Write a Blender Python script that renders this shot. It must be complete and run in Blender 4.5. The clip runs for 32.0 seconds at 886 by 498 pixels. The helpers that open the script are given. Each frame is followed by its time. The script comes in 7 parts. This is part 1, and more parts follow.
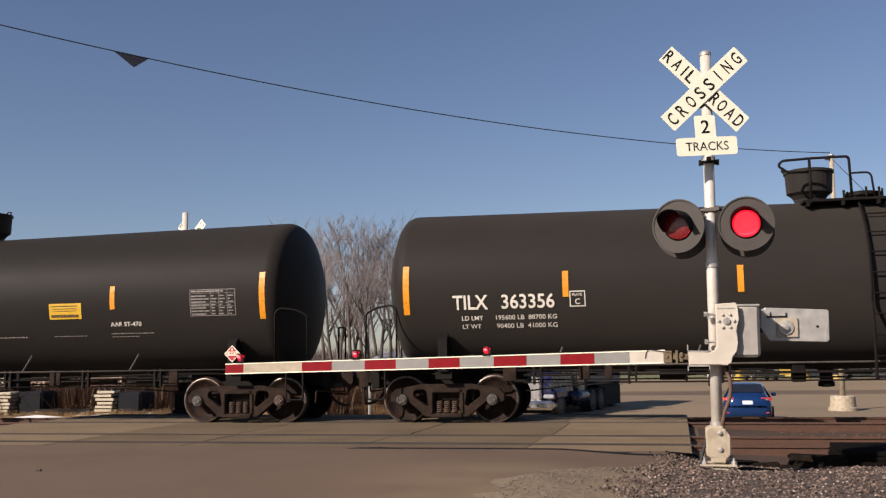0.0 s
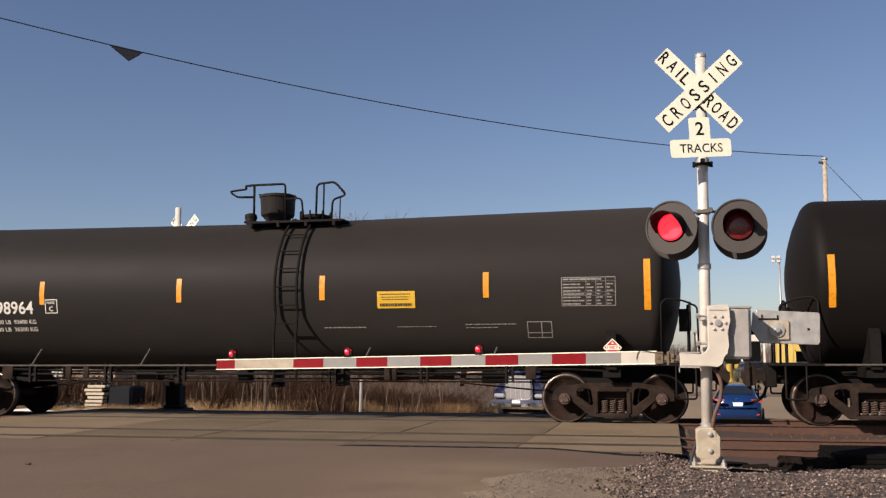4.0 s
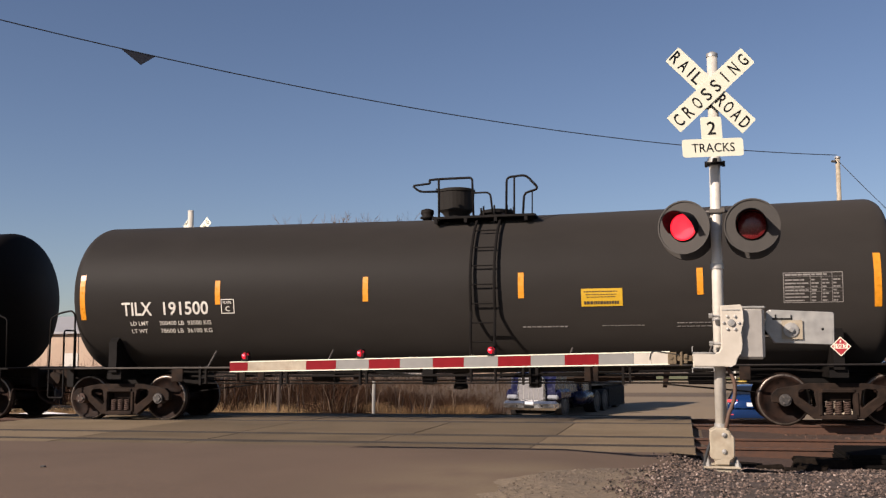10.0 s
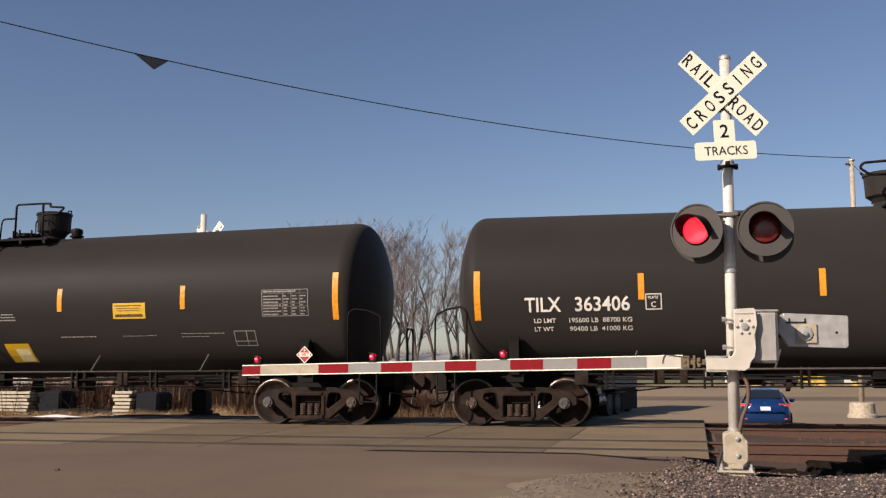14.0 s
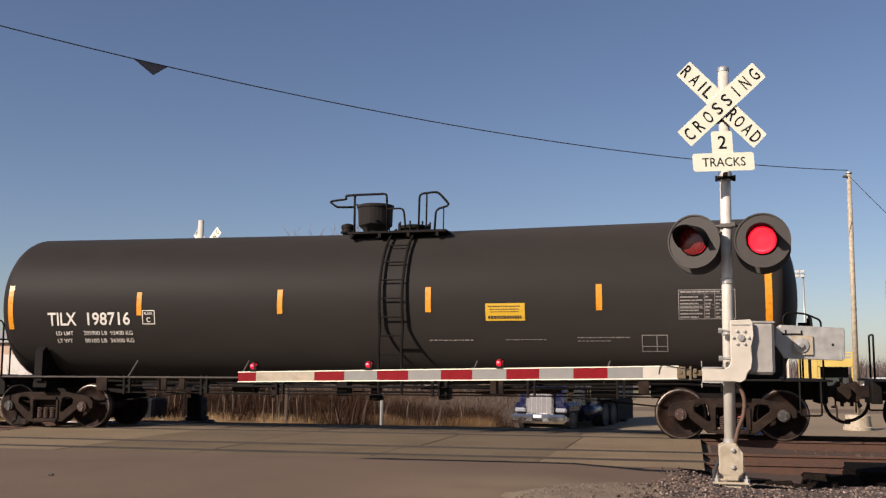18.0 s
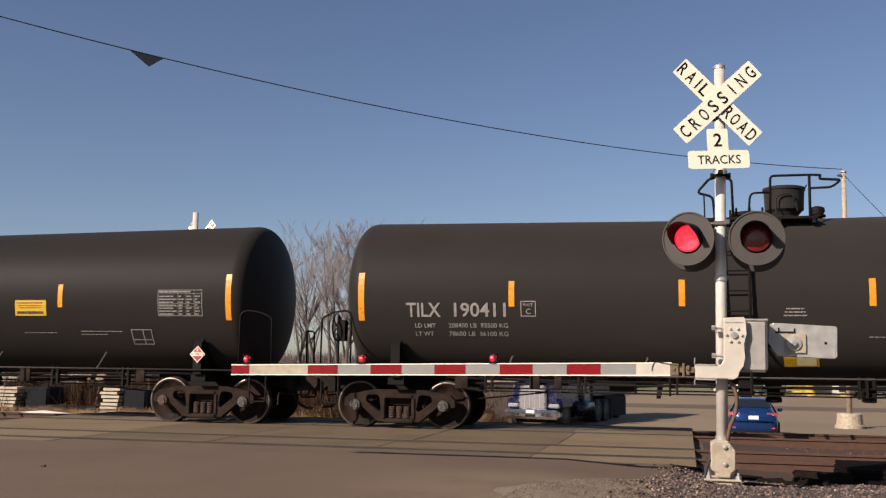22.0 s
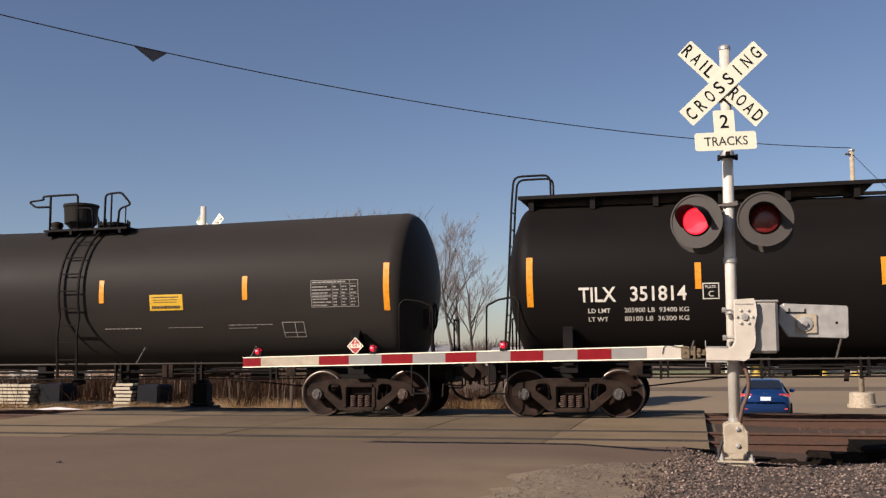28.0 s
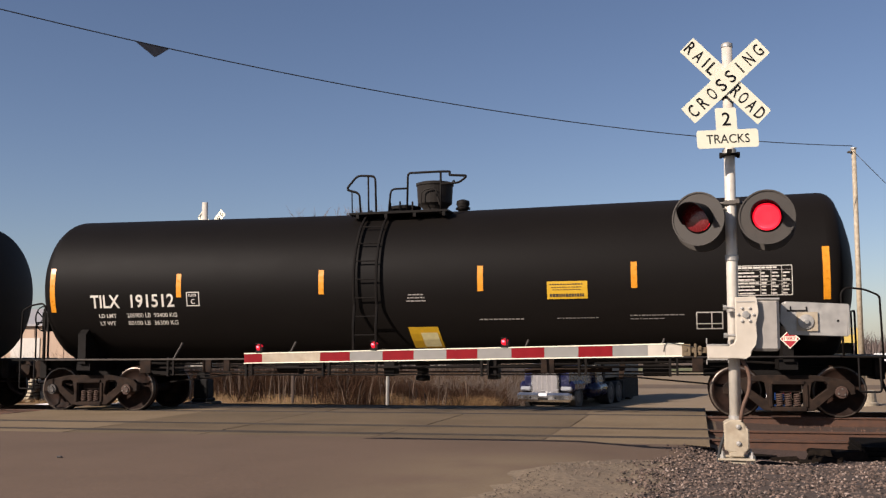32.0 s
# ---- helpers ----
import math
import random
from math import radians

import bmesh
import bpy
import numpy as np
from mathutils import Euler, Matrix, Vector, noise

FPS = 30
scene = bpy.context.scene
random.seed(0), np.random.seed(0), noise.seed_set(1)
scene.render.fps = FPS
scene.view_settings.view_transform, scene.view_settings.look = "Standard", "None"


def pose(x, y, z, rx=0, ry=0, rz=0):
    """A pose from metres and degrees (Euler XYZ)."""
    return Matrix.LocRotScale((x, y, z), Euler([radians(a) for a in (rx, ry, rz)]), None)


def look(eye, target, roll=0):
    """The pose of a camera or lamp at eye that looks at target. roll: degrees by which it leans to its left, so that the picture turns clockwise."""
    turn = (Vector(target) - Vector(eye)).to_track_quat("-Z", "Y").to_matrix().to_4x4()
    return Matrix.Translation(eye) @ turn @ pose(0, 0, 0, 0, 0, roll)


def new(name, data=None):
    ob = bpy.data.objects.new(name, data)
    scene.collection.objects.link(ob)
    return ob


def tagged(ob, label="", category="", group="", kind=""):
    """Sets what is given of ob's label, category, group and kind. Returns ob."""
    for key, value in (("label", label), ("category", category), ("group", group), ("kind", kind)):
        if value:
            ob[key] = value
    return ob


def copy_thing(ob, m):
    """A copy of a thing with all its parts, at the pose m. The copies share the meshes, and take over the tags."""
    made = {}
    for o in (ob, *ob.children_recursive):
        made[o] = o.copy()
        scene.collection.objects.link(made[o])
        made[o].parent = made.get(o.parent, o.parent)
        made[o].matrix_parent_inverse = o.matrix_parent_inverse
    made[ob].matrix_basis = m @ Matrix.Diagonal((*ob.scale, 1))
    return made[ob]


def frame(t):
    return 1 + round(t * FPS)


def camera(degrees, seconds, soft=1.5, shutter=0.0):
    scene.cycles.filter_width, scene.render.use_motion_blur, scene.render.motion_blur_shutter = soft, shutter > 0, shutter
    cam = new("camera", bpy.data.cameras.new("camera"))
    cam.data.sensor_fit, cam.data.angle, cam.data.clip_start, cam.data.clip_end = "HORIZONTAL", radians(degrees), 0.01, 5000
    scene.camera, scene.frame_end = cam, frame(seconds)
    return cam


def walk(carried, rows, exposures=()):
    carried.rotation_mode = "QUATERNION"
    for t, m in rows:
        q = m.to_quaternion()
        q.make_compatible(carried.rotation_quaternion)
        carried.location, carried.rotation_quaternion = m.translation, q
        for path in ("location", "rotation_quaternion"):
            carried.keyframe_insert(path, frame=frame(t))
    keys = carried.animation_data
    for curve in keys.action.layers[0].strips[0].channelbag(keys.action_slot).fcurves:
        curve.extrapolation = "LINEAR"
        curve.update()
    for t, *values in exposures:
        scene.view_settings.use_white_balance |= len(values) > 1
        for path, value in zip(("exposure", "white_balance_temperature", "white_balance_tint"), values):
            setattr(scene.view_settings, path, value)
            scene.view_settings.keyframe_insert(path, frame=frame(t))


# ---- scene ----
# ---- camera: hand-held from one spot, turning a little ----
EYE = (0.0, 0.0, 1.315)
TURNS = [
    (0, 13.18, 6.07, 0.89), (0.5, 12.99, 5.75, 0.94), (1, 12.87, 5.52, 0.43), (1.5, 12.82, 5.47, 0.11),
    (2, 12.75, 5.48, -0.07), (2.5, 12.77, 5.67, -0.10), (3, 12.69, 5.85, 0.11), (3.5, 12.71, 5.97, 0.20),
    (5.5, 12.62, 5.94, 0.10), (6, 12.65, 5.81, -0.28), (6.5, 12.88, 5.70, 0.24), (7, 13.00, 5.76, 0.59),
    (7.5, 13.04, 5.76, 0.53), (8, 13.10, 5.68, 0.59), (8.5, 13.11, 5.66, 0.61), (9, 13.27, 5.95, 0.53),
    (9.5, 13.38, 6.06, 0.36), (10, 13.42, 6.05, 0.44), (10.5, 13.44, 6.08, 0.63), (11, 13.59, 6.21, 0.69),
    (11.5, 13.85, 6.25, 0.47), (12, 13.97, 6.31, 0.35), (12.5, 14.00, 6.29, 0.76), (13, 14.06, 6.27, 0.62),
    (13.5, 14.10, 6.29, 0.63), (14, 14.12, 6.26, 0.42), (14.5, 14.12, 6.23, 0.46), (16.5, 14.16, 6.57, 0.29),
    (17, 14.22, 6.67, 0.42), (17.5, 14.13, 6.68, 0.17), (18, 13.90, 6.74, -0.13), (18.5, 13.86, 6.77, 0.07),
    (19, 13.81, 6.71, 0.11), (19.5, 13.77, 6.60, -0.02), (20, 13.68, 6.43, -0.17), (20.5, 13.64, 6.42, 0.04),
    (21, 13.58, 6.45, -0.06), (21.5, 13.58, 6.44, -0.30), (22, 13.53, 6.44, -0.66), (22.5, 13.45, 6.47, -0.10),
    (23, 13.51, 6.46, 0.19), (23.5, 13.62, 6.36, 0.14), (24, 13.65, 6.24, 0.05), (24.5, 13.71, 6.21, 0.12),
    (25, 13.80, 6.19, -0.02), (25.5, 13.90, 6.07, 0.00), (27.5, 14.18, 5.87, 0.57), (28, 14.14, 5.77, 0.61),
    (28.5, 14.20, 5.64, 0.76), (29, 14.29, 5.66, 0.91), (29.5, 14.28, 5.63, 1.01), (30, 14.21, 5.55, 0.92),
    (30.5, 14.21, 5.59, 0.54), (31, 14.07, 5.60, 0.33), (31.5, 14.05, 5.58, 0.37), (32, 14.20, 5.58, 0.40)]
cam = camera(48.0, 32.0, soft=1.3)
walk(cam, [(t, pose(*EYE, 90 + pitch, roll, yaw)) for t, yaw, pitch, roll in TURNS], exposures=[(0, 0.5, 6560, 20), (32, 0.5, 6560, 20)])

# ---- world and sun ----
SUN_EL, SUN_AZ = 30.5, 220.0          # degrees; azimuth clockwise from +Y: behind the camera, to its left
world = bpy.data.worlds.new("world")
scene.world = world
world.use_nodes = True
wn = world.node_tree.nodes
sky = wn.new("ShaderNodeTexSky")
sky.sky_type, sky.sun_disc = "NISHITA", False
sky.sun_elevation, sky.sun_rotation = radians(SUN_EL), radians(SUN_AZ)
sky.altitude, sky.air_density, sky.dust_density, sky.ozone_density = 250, 0.9, 0.6, 2.2
world.node_tree.links.new(sky.outputs[0], wn["Background"].inputs[0])
wn["Background"].inputs[1].default_value = 0.061
sun = new("sun", bpy.data.lights.new("sun", "SUN"))
sun.data.energy, sun.data.angle, sun.data.color = 5.0, radians(0.55), (1.0, 0.92, 0.78)
_a, _e = radians(SUN_AZ), radians(SUN_EL)
sun.matrix_world = look((-20, -20, 30), Vector((-20, -20, 30)) - Vector((math.sin(_a) * math.cos(_e), math.cos(_a) * math.cos(_e), math.sin(_e))))


# ---- materials ----
def material(name, color, rough=0.6, metal=0.0, grain=0.0, scale=8.0, bump=0.0, tint=None, patch=0.0, patch_scale=0.6, glow=0.0, per=0.0, spec=0.5, streak=None, sheen=0.12, dusty=0.0):
    """A surface with fine grain, larger patches towards tint, relief, and a shift of tone from piece to piece."""
    m = bpy.data.materials.new(name)
    m.use_nodes = True
    nt = m.node_tree
    b = nt.nodes["Principled BSDF"]
    b.inputs["Base Color"].default_value = (*color, 1)
    b.inputs["Roughness"].default_value = rough
    b.inputs["Metallic"].default_value = metal
    b.inputs["Specular IOR Level"].default_value = spec
    b.inputs["Diffuse Roughness"].default_value = dusty
    if glow:
        b.inputs["Emission Color"].default_value = (*color, 1)
        b.inputs["Emission Strength"].default_value = glow
    if not (grain or bump or patch or per):
        return m
    co = nt.nodes.new("ShaderNodeTexCoord").outputs["Object"]
    if streak:
        mp = nt.nodes.new("ShaderNodeMapping")
        mp.inputs["Scale"].default_value = streak
        nt.links.new(co, mp.inputs[0])
        co = mp.outputs[0]

    def noisy(s, detail):
        n = nt.nodes.new("ShaderNodeTexNoise")
        n.inputs["Scale"].default_value, n.inputs["Detail"].default_value = s, detail
        nt.links.new(co, n.inputs["Vector"])
        return n.outputs[0]

    def blend(fac, a, c, mode="MIX"):
        x = nt.nodes.new("ShaderNodeMix")
        x.data_type, x.blend_type = "RGBA", mode
        for sock, v in ((x.inputs[0], fac), (x.inputs[6], a), (x.inputs[7], c)):
            if isinstance(v, (float, int)):
                sock.default_value = v
            elif isinstance(v, tuple):
                sock.default_value = (*v, 1)
            else:
                nt.links.new(v, sock)
        return x.outputs[2]

    def ramp(v, lo, hi, a=0.0, c=1.0):
        r = nt.nodes.new("ShaderNodeMapRange")
        for i, w in enumerate((lo, hi, a, c)):
            r.inputs[i + 1].default_value = w
        nt.links.new(v, r.inputs[0])
        return r.outputs[0]

    col = tuple(color)
    if patch:
        col = blend(ramp(noisy(patch_scale, 6), 0.42, 0.68, 0, patch), col, tuple(tint or [c * 0.6 for c in color]))
    fine = noisy(scale, 8)
    if grain:
        v = nt.nodes.new("ShaderNodeHueSaturation")
        v.inputs["Color"].default_value = (*color, 1)
        if not isinstance(col, tuple):
            nt.links.new(col, v.inputs["Color"])
        nt.links.new(ramp(fine, 0.3, 0.7, 1 - grain, 1 + grain), v.inputs["Value"])
        col = v.outputs[0]
        nt.links.new(ramp(fine, 0.3, 0.7, max(rough - sheen, 0.05), min(rough + sheen, 1)), b.inputs["Roughness"])
    if per:
        v = nt.nodes.new("ShaderNodeHueSaturation")
        if isinstance(col, tuple):
            v.inputs["Color"].default_value = (*col, 1)
        else:
            nt.links.new(col, v.inputs["Color"])
        nt.links.new(ramp(nt.nodes.new("ShaderNodeNewGeometry").outputs["Random Per Island"], 0, 1, 1 - per, 1 + per), v.inputs["Value"])
        col = v.outputs[0]
    if not isinstance(col, tuple):
        nt.links.new(col, b.inputs["Base Color"])
    if bump:
        bp = nt.nodes.new("ShaderNodeBump")
        bp.inputs["Strength"].default_value, bp.inputs["Distance"].default_value = 0.6, bump
        nt.links.new(fine, bp.inputs["Height"])
        nt.links.new(bp.outputs[0], b.inputs["Normal"])
    return m


TANK_BLACK = material("tank black paint", (0.0078, 0.0063, 0.0054), 0.58, grain=0.06, scale=2.5, patch=0.3, patch_scale=0.35, tint=(0.0108, 0.0089, 0.0076), streak=(0.4, 1, 1), spec=0.09, sheen=0.02, dusty=1.0)
TANK_DARK = material("tank dark grey paint", (0.0289, 0.0252, 0.0221), 0.58, grain=0.06, scale=2.5, patch=0.3, patch_scale=0.35, tint=(0.03294, 0.0286, 0.02524), streak=(0.4, 1, 1), spec=0.09, sheen=0.02, dusty=1.0)
TANK_MID = material("tank faded dark grey paint", (0.0345, 0.030, 0.0262), 0.58, grain=0.06, scale=2.5, patch=0.3, patch_scale=0.35, tint=(0.0425, 0.037, 0.0325), streak=(0.4, 1, 1), spec=0.09, sheen=0.02, dusty=1.0)
TANK_BROWN = material("tank brown black paint", (0.01207, 0.008398, 0.006474), 0.55, grain=0.06, scale=2.5, patch=0.3, patch_scale=0.35, tint=(0.01531, 0.01094, 0.008398), streak=(0.4, 1, 1), spec=0.1, sheen=0.02, dusty=1.0)
TANK_GREY = material("tank weathered grey paint", (0.0745, 0.0655, 0.0565), 0.65, grain=0.07, scale=2.5, patch=0.6, patch_scale=0.5, tint=(0.057, 0.050, 0.0425), streak=(0.4, 1, 1), spec=0.22, sheen=0.03, dusty=1.0)
IRON_BLACK = material("black painted steel", (0.0065, 0.0054, 0.0047), 0.7, grain=0.25, scale=9, patch=0.4, patch_scale=2, tint=(0.0145, 0.0102, 0.0078), spec=0.14)
TRUCK_IRON = material("dusty cast steel", (0.026, 0.0157, 0.0106), 0.88, grain=0.35, scale=10, bump=0.01, patch=0.95, patch_scale=3.5, tint=(0.0085, 0.0053, 0.0038), spec=0.2)
# Sunlight on the outer rods and struts is put into this lighter grey.
ROD_SUNLIT = material("sunlit grey rod steel", (0.052, 0.044, 0.038), 0.7, grain=0.3, scale=9, spec=0.3)
SPRING_RUST = material("rusty spring steel", (0.055, 0.03, 0.02), 0.8, grain=0.3, scale=20)
WHEEL_IRON = material("rusty wheel steel", (0.020, 0.0098, 0.0064), 0.75, grain=0.4, scale=8, patch=0.9, patch_scale=4.5, tint=(0.0055, 0.0032, 0.0024), spec=0.15)
TREAD = material("worn wheel tread", (0.075, 0.055, 0.043), 0.5, 0.5, grain=0.25, scale=14)
RIM = material("polished wheel rim edge", (0.13, 0.105, 0.085), 0.36, 0.6, grain=0.2, scale=10)
CAP_STEEL = material("bearing cap steel", (0.062, 0.055, 0.050), 0.55, 0.3, grain=0.4, scale=25)
CAP_RUST = material("rusty bearing cap", (0.052, 0.027, 0.018), 0.75, grain=0.3, scale=25)
ORANGE = material("amber reflective tape", (0.66, 0.25, 0.012), 0.35, grain=0.12, scale=14)
AMBER_DUSTY = material("dusty amber tape", (0.40, 0.185, 0.014), 0.5, grain=0.2, scale=14)
OLIVE_TAPE = material("faded yellow tape", (0.30, 0.22, 0.012), 0.5, grain=0.15, scale=14)
WHITE_MARK = material("white stencil paint", (0.60, 0.56, 0.49), 0.6, grain=0.12, scale=12)
FAINT_MARK = material("dusty stencil paint", (0.22, 0.20, 0.18), 0.7, grain=0.2, scale=12)
CREAM_MARK = material("cream stencil paint", (0.52, 0.43, 0.29), 0.6, grain=0.12, scale=12)
FADED_MARK = material("worn faint stencil paint", (0.105, 0.083, 0.050), 0.7, grain=0.3, scale=12)
YELLOW_MARK = material("faded orange stencil paint", (0.38, 0.19, 0.03), 0.7, grain=0.2, scale=12)
GRAFFITI = material("white spray paint", (0.5, 0.5, 0.48), 0.6, grain=0.35, scale=10)
YELLOW_SIGN = material("yellow sign vinyl", (0.55, 0.32, 0.012), 0.5, grain=0.08, scale=10)
PAPER = material("pale paper label", (0.66, 0.58, 0.30), 0.7, grain=0.1, scale=10)
DARK_PRINT = material("dark print", (0.05, 0.035, 0.02), 0.6)
RED_PRINT = material("red placard print", (0.36, 0.022, 0.03), 0.5)
WHITE_SHEET = material("white reflective sheeting", (0.81, 0.79, 0.615), 0.45, grain=0.04, scale=6, patch=0.25, patch_scale=5, tint=(0.71, 0.68, 0.52))
WHITE_PAINT = material("weathered white paint", (0.4954, 0.445, 0.3676), 0.5, grain=0.07, scale=6, patch=0.4, patch_scale=4, tint=(0.3715, 0.3212, 0.2554))
CREAM_PAINT = material("cream weathered paint", (0.387, 0.3285, 0.2385), 0.65, grain=0.14, scale=8, patch=0.6, patch_scale=7, tint=(0.225, 0.171, 0.1125))
GALV = material("galvanised steel", (0.3936, 0.3772, 0.3444), 0.45, 0.45, grain=0.1, scale=12, patch=0.5, patch_scale=5, tint=(0.2952, 0.2788, 0.2542))
ALU = material("brushed aluminium mast", (0.60, 0.555, 0.475), 0.4, 0.12, grain=0.07, scale=14, patch=0.5, patch_scale=3, tint=(0.47, 0.43, 0.37))
BOX_GREY = material("grey cast housing", (0.34, 0.3145, 0.2805), 0.5, 0.2, grain=0.08, scale=9, patch=0.4, patch_scale=4)
LAMP_GREY = material("faded black lamp shield", (0.0576, 0.0513, 0.045), 0.65, grain=0.1, scale=10, spec=0.25)
LAMP_BLACK = material("flat black hood paint", (0.008, 0.0075, 0.0075), 0.75, grain=0.2, scale=10, spec=0.2)
RED_GLOW = material("lit red lamp", (0.9, 0.008, 0.022), 0.6, glow=1.0)
RED_DOT = material("bright lamp bead and lens highlight", (1.0, 0.20, 0.26), 0.6, glow=1.1)
CONDUIT_RUST = material("rusty brown conduit", (0.10, 0.055, 0.036), 0.75, grain=0.3, scale=20)
RED_GLOW_SOFT = material("lit red gate light", (0.7, 0.008, 0.022), 0.4, glow=0.5)
RED_DULL = material("unlit red lens", (0.132, 0.0108, 0.012), 0.25, grain=0.1, scale=60)
GATE_RED = material("red reflective stripe", (0.2, 0.0075, 0.0115), 0.55, grain=0.08, scale=10, spec=0.12)
GATE_WHITE = material("white reflective stripe", (0.2196, 0.2126, 0.1952), 0.5, grain=0.05, scale=10)
RUBBER = material("black rubber", (0.02, 0.02, 0.02), 0.75, grain=0.2, scale=10)
RUBBER_DUSTY = material("dusty rubber strip", (0.030, 0.022, 0.016), 0.9, grain=0.25, scale=14, patch=0.6, patch_scale=1.2, tint=(0.06, 0.045, 0.033))
CABLE = material("dark cable sheath", (0.03, 0.032, 0.036), 0.6)
ASPHALT = material("worn asphalt", (0.1262, 0.0862, 0.0602), 0.92, grain=0.13, scale=22, bump=0.004, patch=0.6, patch_scale=0.45, tint=(0.0935, 0.0643, 0.0455), spec=0.25)
PANEL = material("pale crossing slab", (0.188, 0.138, 0.084), 0.9, grain=0.25, scale=22, bump=0.006, patch=0.7, patch_scale=0.8, tint=(0.1338, 0.09598, 0.05628), spec=0.25)
PANEL_DARK = material("dark crossing slab", (0.1338, 0.09746, 0.05891), 0.9, grain=0.25, scale=22, bump=0.006, patch=0.7, patch_scale=0.8, tint=(0.09309, 0.06691, 0.04058), spec=0.25)
LUMP_BLACK = material("rough black for shade lumps", (0.012, 0.0088, 0.0066), 0.95, grain=0.4, scale=14, bump=0.02, spec=0.06)
# Near-black, so that the slabs read as deep shade.
SLAB_BLACK = material("flat black slab for shade", (0.006, 0.0052, 0.0046), 0.95, grain=0.3, scale=12, spec=0.05)
SEAL = material("tar seam", (0.035, 0.03, 0.027), 0.6, grain=0.2, scale=20)
LOT = material("sunlit concrete lot", (0.21, 0.1513, 0.08908), 0.9, grain=0.1, scale=10, patch=0.6, patch_scale=0.12, tint=(0.1544, 0.112, 0.06748))
EARTH = material("dry winter earth", (0.1127, 0.07514, 0.04358), 0.95, grain=0.3, scale=5, bump=0.03, patch=0.7, patch_scale=0.15, tint=(0.07138, 0.04659, 0.02705))
DIRT = material("pale sandy dirt", (0.19, 0.142, 0.091), 0.95, grain=0.3, scale=20, bump=0.02, patch=0.7, patch_scale=1.2, tint=(0.1224, 0.08932, 0.06118))
BALLAST_BED = material("rusty ballast bed", (0.05092, 0.02696, 0.01647), 0.95, grain=0.4, scale=14, bump=0.04, patch=0.5, patch_scale=1.0, tint=(0.03145, 0.01797, 0.01198))
STONE = material("mixed gravel", (0.098, 0.068, 0.053), 0.92, grain=0.15, scale=30, per=0.95)
STONE_RUST = material("rust-stained ballast stone", (0.06178, 0.03182, 0.01966), 0.9, grain=0.15, scale=30, per=0.5)
RAIL_RUST = material("rusty rail steel", (0.068, 0.0306, 0.017), 0.8, grain=0.25, scale=12)
RAIL_HEAD = material("dull rail head", (0.12, 0.085, 0.065), 0.5, 0.4, grain=0.2, scale=10)
TIE_WOOD = material("creosoted tie", (0.06, 0.04, 0.03), 0.85, grain=0.3, scale=12, bump=0.01)
FIELD = material("dull field straw", (0.072, 0.042, 0.0235), 0.95, spec=0.15, per=0.35, grain=0.1, scale=3)
STRAW = material("dry grass", (0.34, 0.22, 0.105), 0.9, per=0.35, grain=0.1, scale=3)
REED = material("dry reed", (0.20, 0.122, 0.06), 0.95, spec=0.15, per=0.45, grain=0.1, scale=3)
STRAW_LITTER = material("flattened straw litter", (0.22, 0.14, 0.074), 0.95, grain=0.4, scale=14, bump=0.03, patch=0.6, patch_scale=0.9, tint=(0.15, 0.095, 0.055))
PEBBLE = material("pale sandy pebbles", (0.15, 0.115, 0.085), 0.92, grain=0.15, scale=30, per=0.6)
BRUSH = material("dry brush twigs", (0.040, 0.0200, 0.0108), 0.95, spec=0.1, per=0.5, grain=0.1, scale=3)
BARK = material("bare grey branches", (0.165, 0.14, 0.132), 0.9, grain=0.2, scale=8)
FAR_TREES = material("hazy winter treeline", (0.10, 0.075, 0.065), 0.95, per=0.25, grain=0.15, scale=0.2)
GRAVEL_BED = material("dark gravel bed", (0.064, 0.045, 0.034), 0.95, grain=0.45, scale=40, bump=0.02, patch=0.5, patch_scale=3, tint=(0.03162, 0.02272, 0.01778))
DARK_STEEL = material("dull dark steel", (0.12, 0.105, 0.09), 0.55, 0.4, grain=0.2, scale=14)
BRACKET_RUST = material("rust-brown clamp steel", (0.13, 0.092, 0.05), 0.7, grain=0.35, scale=30)
SAPLING = material("pale sapling bark", (0.115, 0.082, 0.058), 0.9, per=0.5, grain=0.25, scale=8)
TRUNK = material("grey brown trunk bark", (0.08, 0.064, 0.054), 0.9, grain=0.25, scale=8)
WEATHER_LINE = material("pale weather line", (0.105, 0.097, 0.089), 0.7, grain=0.2, scale=12)
TARP = material("dark tarp", (0.0075, 0.0085, 0.0115), 0.7, grain=0.3, scale=5, bump=0.02, spec=0.15)
PALE_STONE = material("pale gravel stone", (0.26, 0.20, 0.165), 0.9, grain=0.15, scale=30, per=0.5)


